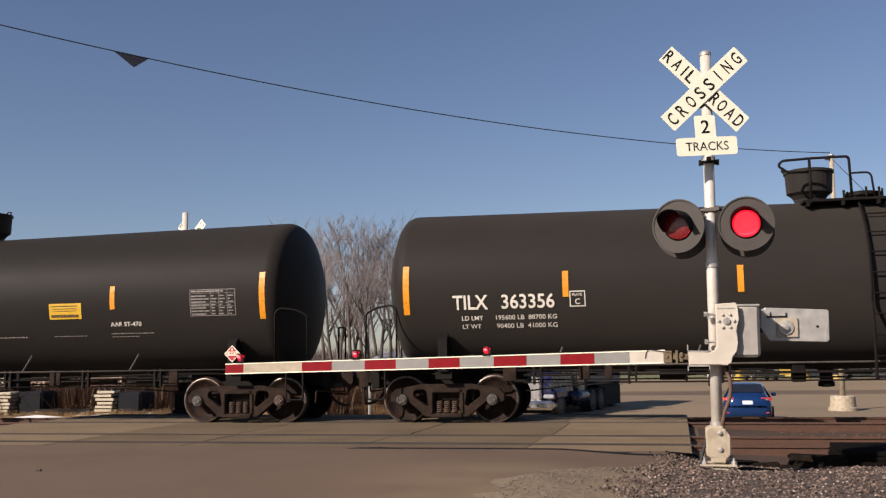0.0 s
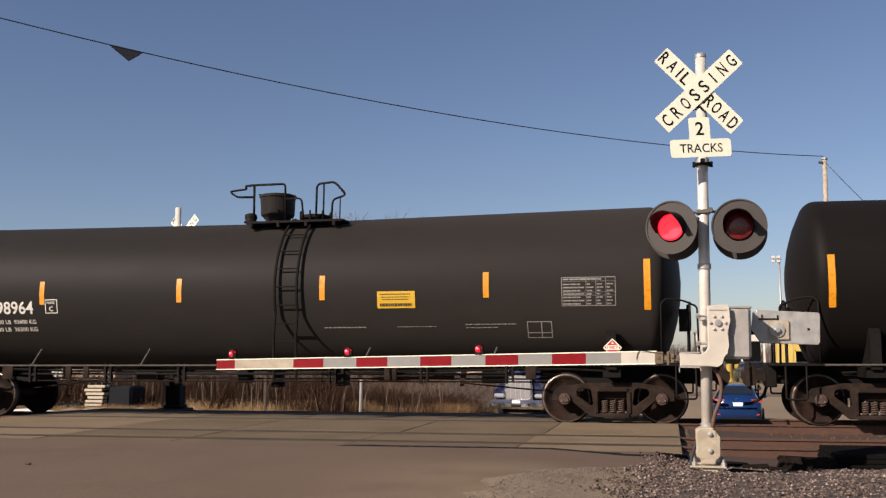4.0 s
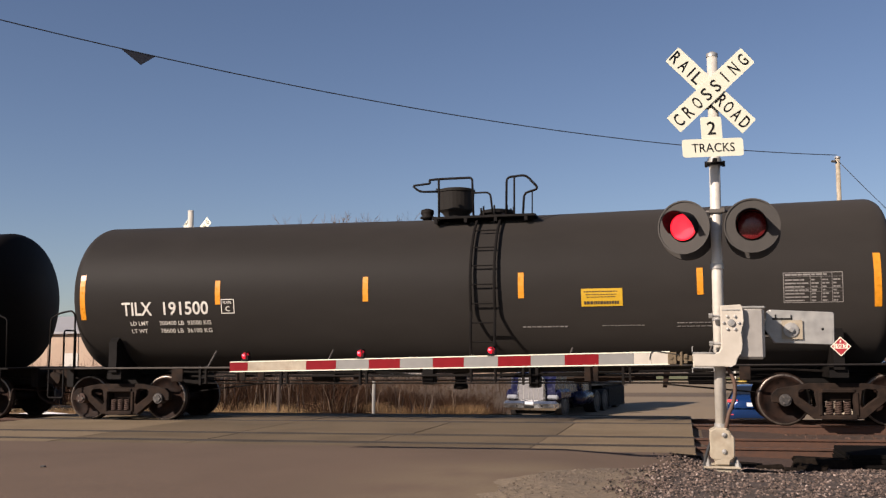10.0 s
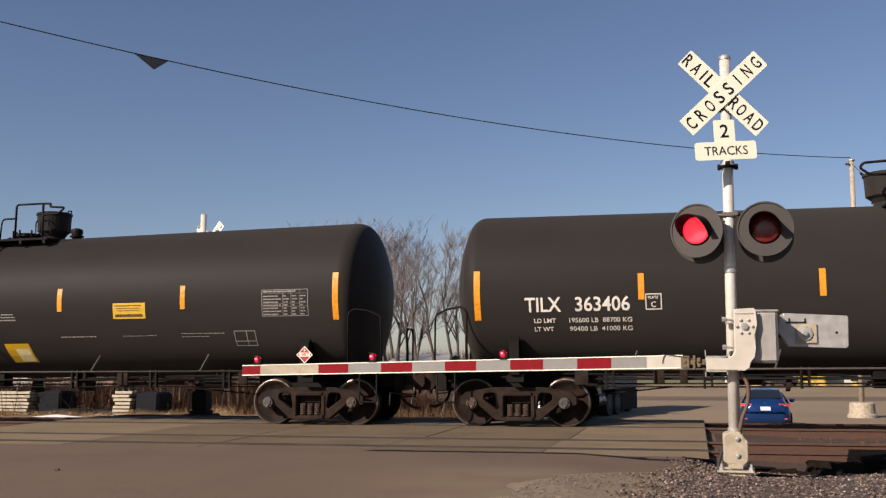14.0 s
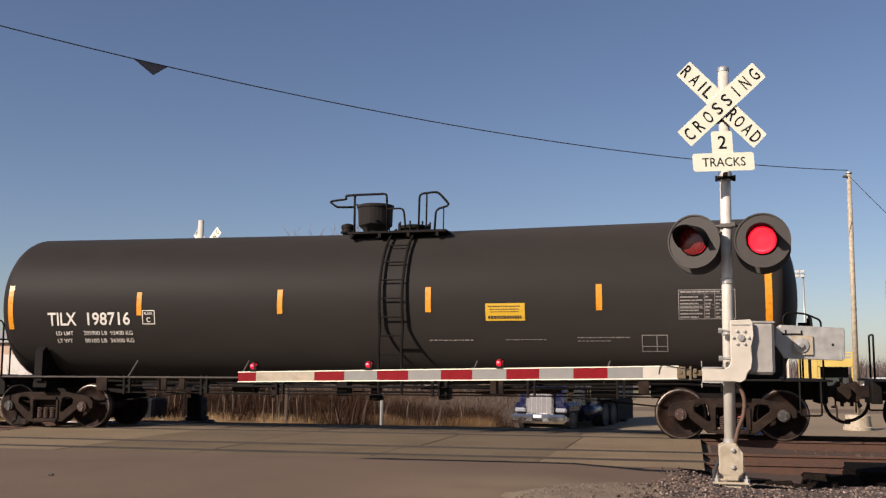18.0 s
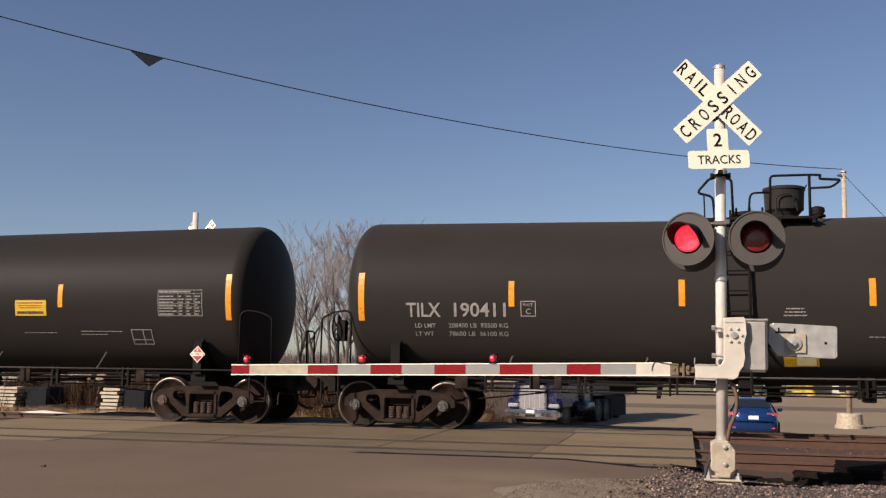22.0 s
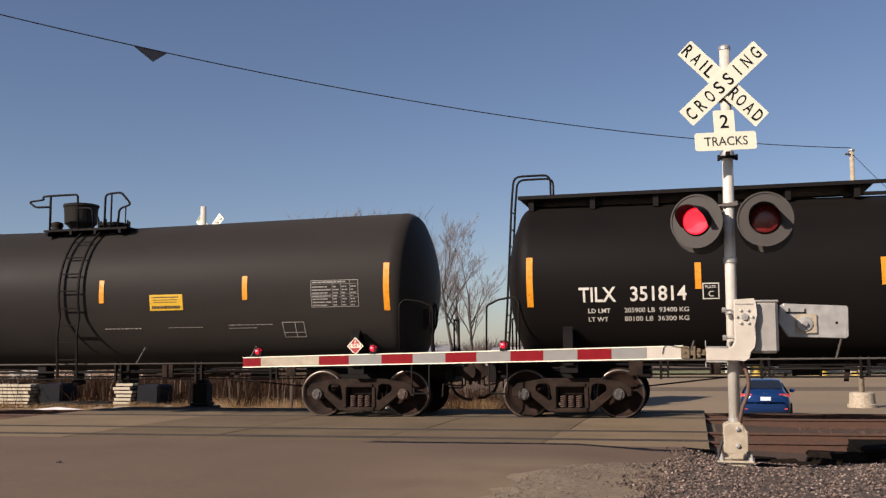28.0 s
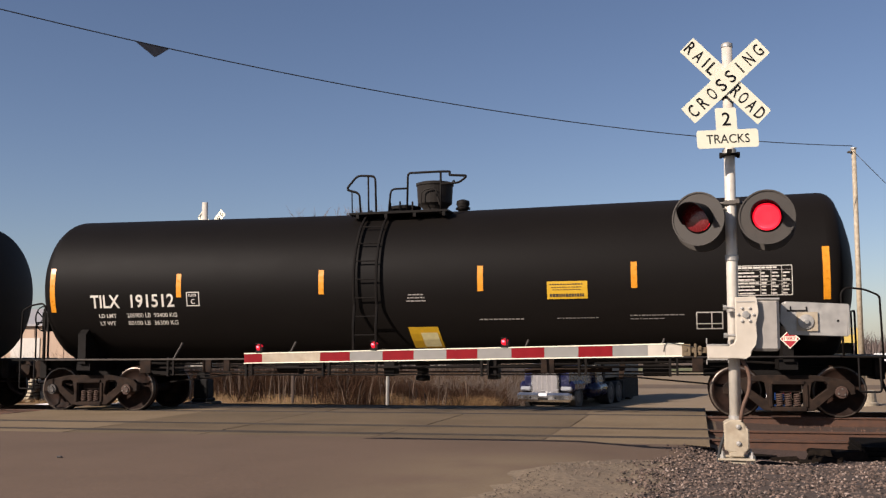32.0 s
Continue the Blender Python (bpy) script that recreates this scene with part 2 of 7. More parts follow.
def dust_over(mat, dust, x_lo, x_hi, y_far, y_near):
    """Sandy dust that has spread over a surface from its edge, in a soft cloudy shape."""
    nt = mat.node_tree
    b = nt.nodes["Principled BSDF"]
    old = b.inputs["Base Color"].links[0].from_socket
    co = nt.nodes.new("ShaderNodeTexCoord").outputs["Object"]
    n = nt.nodes.new("ShaderNodeTexNoise")
    n.inputs["Scale"].default_value, n.inputs["Detail"].default_value = 0.9, 7
    nt.links.new(co, n.inputs["Vector"])
    sep = nt.nodes.new("ShaderNodeSeparateXYZ")
    nt.links.new(co, sep.inputs[0])

    def fade(v, lo, hi):
        r = nt.nodes.new("ShaderNodeMapRange")
        r.interpolation_type = "SMOOTHSTEP"
        r.inputs[1].default_value, r.inputs[2].default_value = lo, hi
        nt.links.new(v, r.inputs[0])
        return r.outputs[0]

    def times(a, c):
        k = nt.nodes.new("ShaderNodeMath")
        k.operation = "MULTIPLY"
        nt.links.new(a, k.inputs[0])
        nt.links.new(c, k.inputs[1])
        return k.outputs[0]

    mask = times(times(fade(sep.outputs[0], x_lo, x_hi), fade(sep.outputs[1], y_far, y_near)), fade(n.outputs[0], 0.25, 0.6))
    mix = nt.nodes.new("ShaderNodeMix")
    mix.data_type = "RGBA"
    nt.links.new(mask, mix.inputs[0])
    nt.links.new(old, mix.inputs[6])
    mix.inputs[7].default_value = (*dust, 1)
    nt.links.new(mix.outputs[2], b.inputs["Base Color"])


dust_over(ASPHALT, (0.165, 0.122, 0.078), -4.2, -1.6, 11.9, 10.4)


# ---- mesh helpers ----
def finish(name, bm, mat, smooth=False):
    me = bpy.data.meshes.new(name)
    bmesh.ops.recalc_face_normals(bm, faces=bm.faces)
    bm.to_mesh(me)
    bm.free()
    for m in mat if isinstance(mat, (list, tuple)) else [mat]:
        me.materials.append(m)
    if smooth:
        me.polygons.foreach_set("use_smooth", [True] * len(me.polygons))
    return me


def part(name, bm, mat, parent=None, label="", smooth=False, at=None):
    """Links a bmesh (or a mesh made before) as one object under its parent."""
    me = bm if isinstance(bm, bpy.types.Mesh) else finish(name, bm, mat, smooth)
    ob = new(name, me)
    if parent is not None:
        ob.parent = parent
    if at is not None:
        ob.matrix_basis = at
    return tagged(ob, label)


def root(name, label, category, at=None, group="", kind=""):
    ob = new(name)
    ob.empty_display_size = 0.3
    if at is not None:
        ob.matrix_basis = at
    return tagged(ob, label, category, group, kind)


def box(bm, x0, x1, y0, y1, z0, z1, m=None, mi=0, bev=0.0):
    vs = bmesh.ops.create_cube(bm, size=1)["verts"]
    bmesh.ops.scale(bm, vec=(x1 - x0, y1 - y0, z1 - z0), verts=vs)
    bmesh.ops.translate(bm, vec=((x0 + x1) / 2, (y0 + y1) / 2, (z0 + z1) / 2), verts=vs)
    faces = list({f for v in vs for f in v.link_faces})
    if bev:
        r = bmesh.ops.bevel(bm, geom=list({e for v in vs for e in v.link_edges}), offset=bev, segments=1, affect="EDGES")
        faces = list({f for v in r["verts"] for f in v.link_faces} | {f for f in faces if f.is_valid})
        vs = list({v for f in faces for v in f.verts})
    for f in faces:
        f.material_index = mi
    if m is not None:
        bmesh.ops.transform(bm, matrix=m, verts=vs)
    return bm


def boxes(*rows, bev=0.0):
    bm = bmesh.new()
    for r in rows:
        box(bm, *r, bev=bev)
    return bm


def ring(bm, c, u, v, r, n):
    return [bm.verts.new(c + r * (math.cos(2 * math.pi * k / n) * u + math.sin(2 * math.pi * k / n) * v)) for k in range(n)]


def tube(bm, pts, r, n=8, cap=True, mi=0):
    """A round bar along a line of points; r may be one radius a point."""
    pts = [Vector(p) for p in pts]
    rs = r if isinstance(r, (list, tuple)) else [r] * len(pts)
    last, u = None, None
    for i, p in enumerate(pts):
        d = (pts[min(i + 1, len(pts) - 1)] - pts[max(i - 1, 0)]).normalized()
        if u is None:
            u = d.orthogonal().normalized()
        else:
            u = (u - d * u.dot(d)).normalized()
        cur = ring(bm, p, u, d.cross(u), rs[i], n)
        if last:
            for k in range(n):
                bm.faces.new((last[k], last[(k + 1) % n], cur[(k + 1) % n], cur[k])).material_index = mi
        elif cap:
            bm.faces.new(cur).material_index = mi
        last = cur
    if cap:
        bm.faces.new(last).material_index = mi
    return bm


def lathe(bm, profile, m=None, n=24, mi=0):
    """Turns rows of (along, radius) about the X axis."""
    last, made = None, []
    for a, r in profile:
        cur = [bm.verts.new((a, r * math.cos(2 * math.pi * k / n), r * math.sin(2 * math.pi * k / n))) for k in range(n)] if r > 1e-5 else [bm.verts.new((a, 0, 0))]
        made += cur
        if last:
            for k in range(n):
                k2 = (k + 1) % n
                f = [last[k % len(last)], last[k2 % len(last)], cur[k2 % len(cur)], cur[k % len(cur)]]
                f = list(dict.fromkeys(f))
                if len(f) > 2:
                    bm.faces.new(f).material_index = mi
        last = cur
    if m is not None:
        bmesh.ops.transform(bm, matrix=m, verts=made)
    return bm


def plate(bm, outline, y0, y1, holes=(), mi=0, m=None):
    """An outline in x and z, given thickness from y0 to y1; holes are outlines too (bridged as a filled face loop)."""
    loops = [list(outline)] + [list(h) for h in holes]
    front, edges = [], []
    for lp in loops:
        vs = [bm.verts.new((x, y0, z)) for x, z in lp]
        front.append(vs)
        edges += [bm.edges.new((vs[i], vs[(i + 1) % len(vs)])) for i in range(len(vs))]
    fs = [g for g in bmesh.ops.triangle_fill(bm, edges=edges, use_beauty=True)["geom"] if isinstance(g, bmesh.types.BMFace)]
    back = {}
    for lp in front:
        for v in lp:
            back[v] = bm.verts.new((v.co.x, y1, v.co.z))
    for f in fs:
        f.material_index = mi
        bm.faces.new([back[v] for v in reversed(f.verts)]).material_index = mi
    for lp in front:
        for i in range(len(lp)):
            a, b = lp[i], lp[(i + 1) % len(lp)]
            bm.faces.new((a, b, back[b], back[a])).material_index = mi
    if m is not None:
        bmesh.ops.transform(bm, matrix=m, verts=[v for lp in front for v in lp] + list(back.values()))
    return bm


def arc(cx, cz, r, a0, a1, n=8):
    return [(cx + r * math.cos(radians(a0 + (a1 - a0) * i / n)), cz + r * math.sin(radians(a0 + (a1 - a0) * i / n))) for i in range(n + 1)]


def rounded(x0, x1, z0, z1, r, n=4):
    return arc(x1 - r, z0 + r, r, -90, 0, n) + arc(x1 - r, z1 - r, r, 0, 90, n) + arc(x0 + r, z1 - r, r, 90, 180, n) + arc(x0 + r, z0 + r, r, 180, 270, n)


def bend(pts, r=0.12, n=4):
    """Rounds the corners of a line of points."""
    pts = [Vector(p) for p in pts]
    out = [pts[0]]
    for a, b, c in zip(pts, pts[1:], pts[2:]):
        d1, d2 = (a - b), (c - b)
        k = min(r, d1.length * 0.45, d2.length * 0.45)
        p, q = b + d1.normalized() * k, b + d2.normalized() * k
        out += [(1 - s) ** 2 * p + 2 * s * (1 - s) * b + s * s * q for s in [i / n for i in range(n + 1)]]
    return out + [pts[-1]]


# ---- words, made once as flat meshes with the built-in font ----
CARS = [  # reporting mark, number, paint, turned round, place of its middle along the train at the start
    ("TILX", "363341", "dark", 0, -34.05), ("TILX", "363402", "dark", 0, -15.73), ("TILX", "363356", "dark", 1, 2.70), ("TILX", "192491", "black", 1, 21.02),
    ("TILX", "198757", "dark", 0, 39.31), ("TILX", "198980", "dark", 1, 57.66), ("TILX", "198964", "dark", 1, 75.94), ("TILX", "198971", "black", 0, 94.57),
    ("TILX", "352016", "walk", 0, 113.21), ("TILX", "363373", "dark", 0, 131.69), ("FURX", "160042", "brown", 0, 150.11), ("FURX", "160021", "brown", 1, 168.57),
    ("TILX", "290438", "black", 0, 186.96), ("TILX", "191500", "dark", 1, 205.23), ("FURX", "160015", "brown", 1, 223.60), ("UTLX", "207569", "grey", 0, 242.02),
    ("TILX", "363394", "dark", 0, 260.24), ("TILX", "198158", "dark", 0, 278.61), ("TILX", "363406", "dark", 1, 296.92), ("TILX", "191488", "dark", 1, 315.25),
    ("TILX", "198730", "dark", 0, 333.55), ("FURX", "160029", "brown", 1, 351.87), ("TILX", "198716", "dark", 1, 370.24), ("TILX", "191461", "dark", 1, 388.55),
    ("TILX", "199084", "dark", 0, 406.86), ("UTLX", "209419", "grey", 0, 425.11), ("TILX", "198958", "dark", 0, 443.38), ("TILX", "190411", "dark", 0, 461.65),
    ("TILX", "363437", "dark", 0, 479.94), ("GATX", "225816", "dark", 1, 498.33), ("UTLX", "212559", "grey", 1, 516.62), ("TILX", "198953", "black", 1, 534.86),
    ("TILX", "197601", "dark", 0, 553.27), ("TILX", "197646", "dark", 1, 571.68), ("TILX", "351814", "walk", 1, 589.95), ("TILX", "190417", "dark", 1, 608.30),
    ("TILX", "191462", "dark", 1, 626.60), ("TILX", "190406", "dark", 1, 644.90), ("TILX", "191512", "black", 0, 663.27), ("TILX", "191530", "dark", 1, 681.60)]
LOADS = [("195600 LB  88700 KG", "90400 LB  41000 KG"), ("205900 LB  93400 KG", "80100 LB  36300 KG"), ("208400 LB  93500 KG", "78600 LB  36100 KG"),
         ("195100 LB  88450 KG", "90900 LB  41250 KG"), ("206300 LB  93580 KG", "79700 LB  36150 KG"), ("195200 LB  88700 KG", "90800 LB  41200 KG"), ("195400 LB  88600 KG", "90600 LB  41100 KG")]
KNOWN_LOADS = {"363373": 3, "190417": 4, "160015": 5, "363394": 6}
WORDS = {}


def make_words(strings):
    obs = {}
    for s in strings:
        cu = bpy.data.curves.new("words", "FONT")
        cu.body, cu.resolution_u, cu.offset = s, 3, 0.006 if len(s) > 10 else 0.004 if s == "TRACKS" else 0.016 if len(s) > 1 else 0.012
        obs[s] = new("words", cu)
    dg = bpy.context.evaluated_depsgraph_get()
    for s, ob in obs.items():
        me = bpy.data.meshes.new_from_object(ob.evaluated_get(dg))
        co = np.empty(len(me.vertices) * 3)
        me.vertices.foreach_get("co", co)
        co = co.reshape(-1, 3)[:, :2]
        lo, hi = co.min(0), co.max(0)
        WORDS[s] = ((co - lo) / (hi - lo), [tuple(p.vertices) for p in me.polygons])
        bpy.data.meshes.remove(me)
    for ob in obs.values():
        cu = ob.data
        bpy.data.objects.remove(ob)
        bpy.data.curves.remove(cu)


make_words({c[0] for c in CARS} | {c[1] for c in CARS} | {w for p in LOADS for w in p} | set("CROSSINGALD2") | {"TRACKS", "LD LMT", "LT WT", "PLATE", "C", "1987", "1267", "AAR ST-470", "THERMAL PROTECTION", "SYSTEM EQUIPPED"})


def words(bm, s, x0, x1, z0, z1, where, mi=0):
    """Sets words into the rectangle; where(x, z) gives each corner its place."""
    co, faces = WORDS[s]
    vs = [bm.verts.new(where(x0 + u * (x1 - x0), z0 + v * (z1 - z0))) for u, v in co]
    for f in faces:
        try:
            bm.faces.new([vs[i] for i in f]).material_index = mi
        except ValueError:
            pass
    return bm


# ---- the lie of the land: tracks level, the lot behind lower, the near side a little lower ----
FAR_Y, NEAR_Y, GAUGE = 19.95, 15.37, 1.435


def smooth(a, b, x):
    t = min(max((x - a) / (b - a), 0), 1)
    return t * t * (3 - 2 * t)


def road_side(x, y):
    """1 on the crossing, 0 beside it."""
    return smooth(-14.6, -13.6, x) * (1 - smooth(-0.2, 0.6, x))


def land(x, y):
    bed = -0.17 * smooth(10.8, 12.6, y) * (1 - smooth(23.2, 24.6, y)) * (1 - road_side(x, y))
    back = (0.29 * smooth(60, 80, y) - 1.36 * smooth(21.3, 27.0, y)) * smooth(-14, -6, x) - 0.50 * smooth(21.3, 28, y) * (1 - smooth(-14, -6, x))
    front = -0.16 * (1 - smooth(2.0, 9.5, y)) + 0.08 * smooth(6.0, 11.0, y) * (1 - smooth(12.95, 13.5, y)) * (1 - smooth(-1.6, -0.4, x))
    return bed + back + front


def sheet(name, xs, ys, mat, lift=0.0, inside=None, wob=0.0, label="", category=""):
    bm = bmesh.new()
    grid = [[bm.verts.new((x, y, land(x, y) + lift + (wob * noise.noise(Vector((x * 1.3, y * 1.3, 0))) if wob else 0))) for x in xs] for y in ys]
    for j in range(len(ys) - 1):
        for i in range(len(xs) - 1):
            if inside is None or inside((xs[i] + xs[i + 1]) / 2, (ys[j] + ys[j + 1]) / 2):
                bm.faces.new((grid[j][i], grid[j][i + 1], grid[j + 1][i + 1], grid[j + 1][i]))
    bmesh.ops.delete(bm, geom=[v for v in bm.verts if not v.link_faces], context="VERTS")
    return tagged(part(name, bm, mat, smooth=True), label, category, kind="structure")


def steps(a, b, d):
    n = max(1, round((b - a) / d))
    return [a + (b - a) * i / n for i in range(n + 1)]


xs = [-4500, -1500, -500, -200, -100, -60] + steps(-40, -15, 1.5)[:-1] + steps(-15, 8, 0.5) + steps(9, 40, 2.5) + [60, 100, 200, 500, 1500, 4500]
ys = [-4500, -1000, -200, -50, -15, -5] + steps(0, 30, 0.5) + steps(31, 50, 1.5) + [60, 80, 120, 200, 400, 1000, 4500]
sheet("ground", xs, ys, EARTH, label="dry brown winter ground under everything", category="ground")
sheet("road", steps(-14.0, 0.3, 0.45), steps(-20, 12.4, 0.6) + steps(12.6, 13.5, 0.15), ASPHALT, 0.02, None, label="worn brown grey asphalt road before the crossing", category="road")


def verge_edge(y):
    return float(np.interp(y, [3, 8, 9.4, 10.2, 10.8, 11.3, 11.75], [-2.2, -1.9, -1.75, -1.6, -1.25, -0.8, -0.3]))


bm = bmesh.new()
rows = []
for y in steps(3.5, 11.75, 0.06):
    e = verge_edge(y) + 0.22 * noise.noise(Vector((3.1, y * 1.9, 0))) + 0.10 * noise.noise(Vector((7.7, y * 7, 4))) + 0.05 * noise.noise(Vector((1.7, y * 19, 2)))
    rows.append([bm.verts.new((x, y, land(x, y) + 0.0225 + 0.012 * smooth(0, 0.5, x - e) + 0.02 * smooth(0.1, 1.0, x - e) * noise.noise(Vector((x * 3, y * 3, 0))))) for x in [e + (6 - e) * (k / 60) ** 1.5 for k in range(61)]])
for a, b in zip(rows, rows[1:]):
    for k in range(60):
        bm.faces.new((a[k], a[k + 1], b[k + 1], b[k]))
tagged(part("road_verge", bm, DIRT, smooth=True), "sandy dirt verge with a ragged edge beside the road", "verge", kind="structure")
sheet("lot", steps(-9, 80, 2.5), steps(21.5, 34, 0.5) + steps(36, 87, 3), LOT, 0.02, lambda x, y: x > -8.5 + 0.06 * (y - 22), label="sunlit pale concrete lot and road behind the tracks", category="lot")
sheet("road_beyond", steps(-14, -8.0, 0.6), steps(21.5, 36, 0.6), ASPHALT, 0.024, label="asphalt road past the crossing", category="road")


# ---- crossing slabs, flush with the rails ----
def slab_row(y0, y1, mats, cuts):
    for x0, x1, m in zip(cuts, cuts[1:], mats):
        bm = box(bmesh.new(), x0 + 0.008, x1 - 0.008, y0, y1, -0.12, 0.004 + random.uniform(-0.003, 0.004), bev=0.006)
        part("slab", bm, m, crossing)


crossing = root("road_crossing", "asphalt and concrete slabs flush with two tracks", "level crossing", kind="structure")
n_cuts = [-13.7, -9.75, -7.4, -4.6, -2.1, 0.15]
for yc in (NEAR_Y, FAR_Y):
    slab_row(yc - GAUGE / 2 + 0.145, yc + GAUGE / 2 - 0.145, [PANEL, PANEL_DARK, PANEL_DARK, PANEL_DARK, PANEL], n_cuts)
slab_row(13.5, NEAR_Y - GAUGE / 2 - 0.215, [PANEL, PANEL_DARK, PANEL_DARK, PANEL_DARK, PANEL], n_cuts)
slab_row(NEAR_Y + GAUGE / 2 + 0.215, FAR_Y - GAUGE / 2 - 0.215, [PANEL, PANEL_DARK, PANEL_DARK, PANEL_DARK, PANEL], [-13.7, -9.9, -7.5, -4.4, -2.0, 0.15])
slab_row(FAR_Y + GAUGE / 2 + 0.215, 21.5, [PANEL_DARK, PANEL_DARK, PANEL_DARK, PANEL_DARK, PANEL], n_cuts)
for yc in (NEAR_Y, FAR_Y):
    for s in (-1, 1):
        for a, b in ((-0.17, -0.042), (0.042, 0.17)):
            y = yc + s * (GAUGE / 2 + 0.036)
            part("flangeway_strip", box(bmesh.new(), -13.7, 0.15, y + a, y + b, -0.1, 0.0045), RUBBER_DUSTY, crossing, "dark rubber strip beside the rail")


# ---- tracks ----
def railway_track(yc, label):
    t = root("railway_track", label, "railway track", pose(0, yc, 0), "two tracks", "structure")
    prof = [(-0.07, -0.18), (0.07, -0.18), (0.07, -0.165), (0.012, -0.15), (0.012, -0.04), (0.035, -0.03), (0.035, -0.004), (0.028, 0.0), (-0.028, 0.0), (-0.035, -0.004), (-0.035, -0.03), (-0.012, -0.04), (-0.012, -0.15), (-0.07, -0.165)]
    for s in (-1, 1):
        bm = bmesh.new()
        ends = [[bm.verts.new((x, s * (GAUGE / 2 + 0.036) + a, z)) for a, z in prof] for x in (-900, 900)]
        for k in range(len(prof)):
            f = bm.faces.new((ends[0][k], ends[0][(k + 1) % len(prof)], ends[1][(k + 1) % len(prof)], ends[1][k]))
            f.material_index = 1 if k in (7,) else 0
        bm.faces.new(ends[0]), bm.faces.new(reversed(ends[1]))
        part("rail", bm, [RAIL_RUST, RAIL_HEAD], t, "rusty steel rail with a polished head")
    tie = finish("tie", box(bmesh.new(), -0.115, 0.115, -1.3, 1.3, -0.34, -0.172, bev=0.01), TIE_WOOD)
    for k in range(60):
        x = 0.55 + 0.53 * k
        part("tie", tie, None, t, at=pose(x, random.uniform(-0.03, 0.03), random.uniform(-0.008, 0.004), 0, 0, random.uniform(-0.8, 0.8)))
    for k in range(20):
        part("tie", tie, None, t, at=pose(-14.3 - 0.53 * k, 0, 0, 0, 0, random.uniform(-0.8, 0.8)))
    return t


railway_track(NEAR_Y, "empty near railway track with rusty rails")
railway_track(FAR_Y, "far railway track under the passing train")


def gravel(name, label, count, spots, mat, lo, hi, seed, lift=0.02):
    """Many small broken stones in one mesh; spots(rng) gives each its place."""
    rng = random.Random(seed)
    vs, fs = [], []
    base = [(1, 0, 0), (-1, 0, 0), (0, 1, 0), (0, -1, 0), (0, 0, 1), (0, 0, -1)]
    tri = [(0, 2, 4), (2, 1, 4), (1, 3, 4), (3, 0, 4), (2, 0, 5), (1, 2, 5), (3, 1, 5), (0, 3, 5)]
    for _ in range(count):
        x, y = spots(rng)
        r = rng.uniform(lo, hi) * rng.uniform(0.7, 1.15)
        m = Euler((rng.uniform(0, 6), rng.uniform(0, 6), rng.uniform(0, 6))).to_matrix()
        k = len(vs)
        for b in base:
            q = m @ (Vector(b) * r * rng.uniform(0.65, 1.2))
            vs.append((x + q.x, y + q.y, land(x, y) + lift + r * 0.25 + q.z * 0.75))
        fs += [tuple(k + i for i in f) for f in tri]
    me = bpy.data.meshes.new(name)
    me.from_pydata(vs, [], fs)
    me.materials.append(mat)
    return tagged(new(name, me), label, "gravel", kind="stuff")


def gravel_edge(y):
    return float(np.interp(y, [7, 9.9, 11.2, 11.6, 12.2, 13.2], [-0.6, -0.42, -0.32, -0.2, 0.0, 0.08]))


def gravel_spot(r):
    while True:
        x, y = r.uniform(-1.5, 6.5), r.uniform(7.2, 13.2)
        if x > gravel_edge(y) + 0.35 * noise.noise(Vector((x * 2, y * 2, 9))) - abs(r.gauss(0, 0.16)):
            return x, y


bm = bmesh.new()
rows = []
for y in steps(3.5, 13.2, 0.06):
    e = gravel_edge(y) + 0.2 * noise.noise(Vector((5.1, y * 2.1, 0))) + 0.09 * noise.noise(Vector((2.7, y * 8, 4)))
    rows.append([bm.verts.new((x, y, land(x, y) + 0.03 + 0.022 * smooth(0, 0.3, x - e) + 0.02 * smooth(0.1, 1.0, x - e) * noise.noise(Vector((x * 4, y * 4, 0))))) for x in [e + (6.5 - e) * (k / 50) ** 1.4 for k in range(51)]])
for a, b in zip(rows, rows[1:]):
    for k in range(50):
        bm.faces.new((a[k], a[k + 1], b[k + 1], b[k]))
tagged(part("gravel_bed", bm, GRAVEL_BED, smooth=True), "dark packed gravel bed round the signal base", "gravel bed", kind="structure")
gravel("gravel", "loose brown and grey gravel round the signal base", 26000, gravel_spot, STONE, 0.008, 0.024, 3, 0.05)
gravel("pale_gravel", "pale stones scattered through the gravel", 1500, gravel_spot, PALE_STONE, 0.008, 0.019, 13, 0.062)
gravel("ballast", "rust-stained ballast stones along the tracks", 9000, lambda r: (r.uniform(0.4, 9), r.uniform(12.9, 22.5)), STONE_RUST, 0.02, 0.042, 4, -0.01)
gravel("loose_stones", "scattered pebbles on the sandy verge", 3200, lambda r: (lambda y: (verge_edge(y) + 0.1 + abs(r.gauss(0, 0.9)), y))(r.uniform(7.2, 11.6)), PEBBLE, 0.003, 0.012, 5, 0.034)
sheet("ballast_bed", steps(0.3, 60, 1.5), steps(12.2, 23.6, 0.6), BALLAST_BED, 0.01, None, 0.03, "rust brown ballast bed under the tracks", "ballast bed")
sheet("ballast_bed", steps(-60, -13.8, 1.5), steps(12.2, 23.6, 0.6), BALLAST_BED, 0.01, None, 0.03, "rust brown ballast bed under the tracks", "ballast bed")


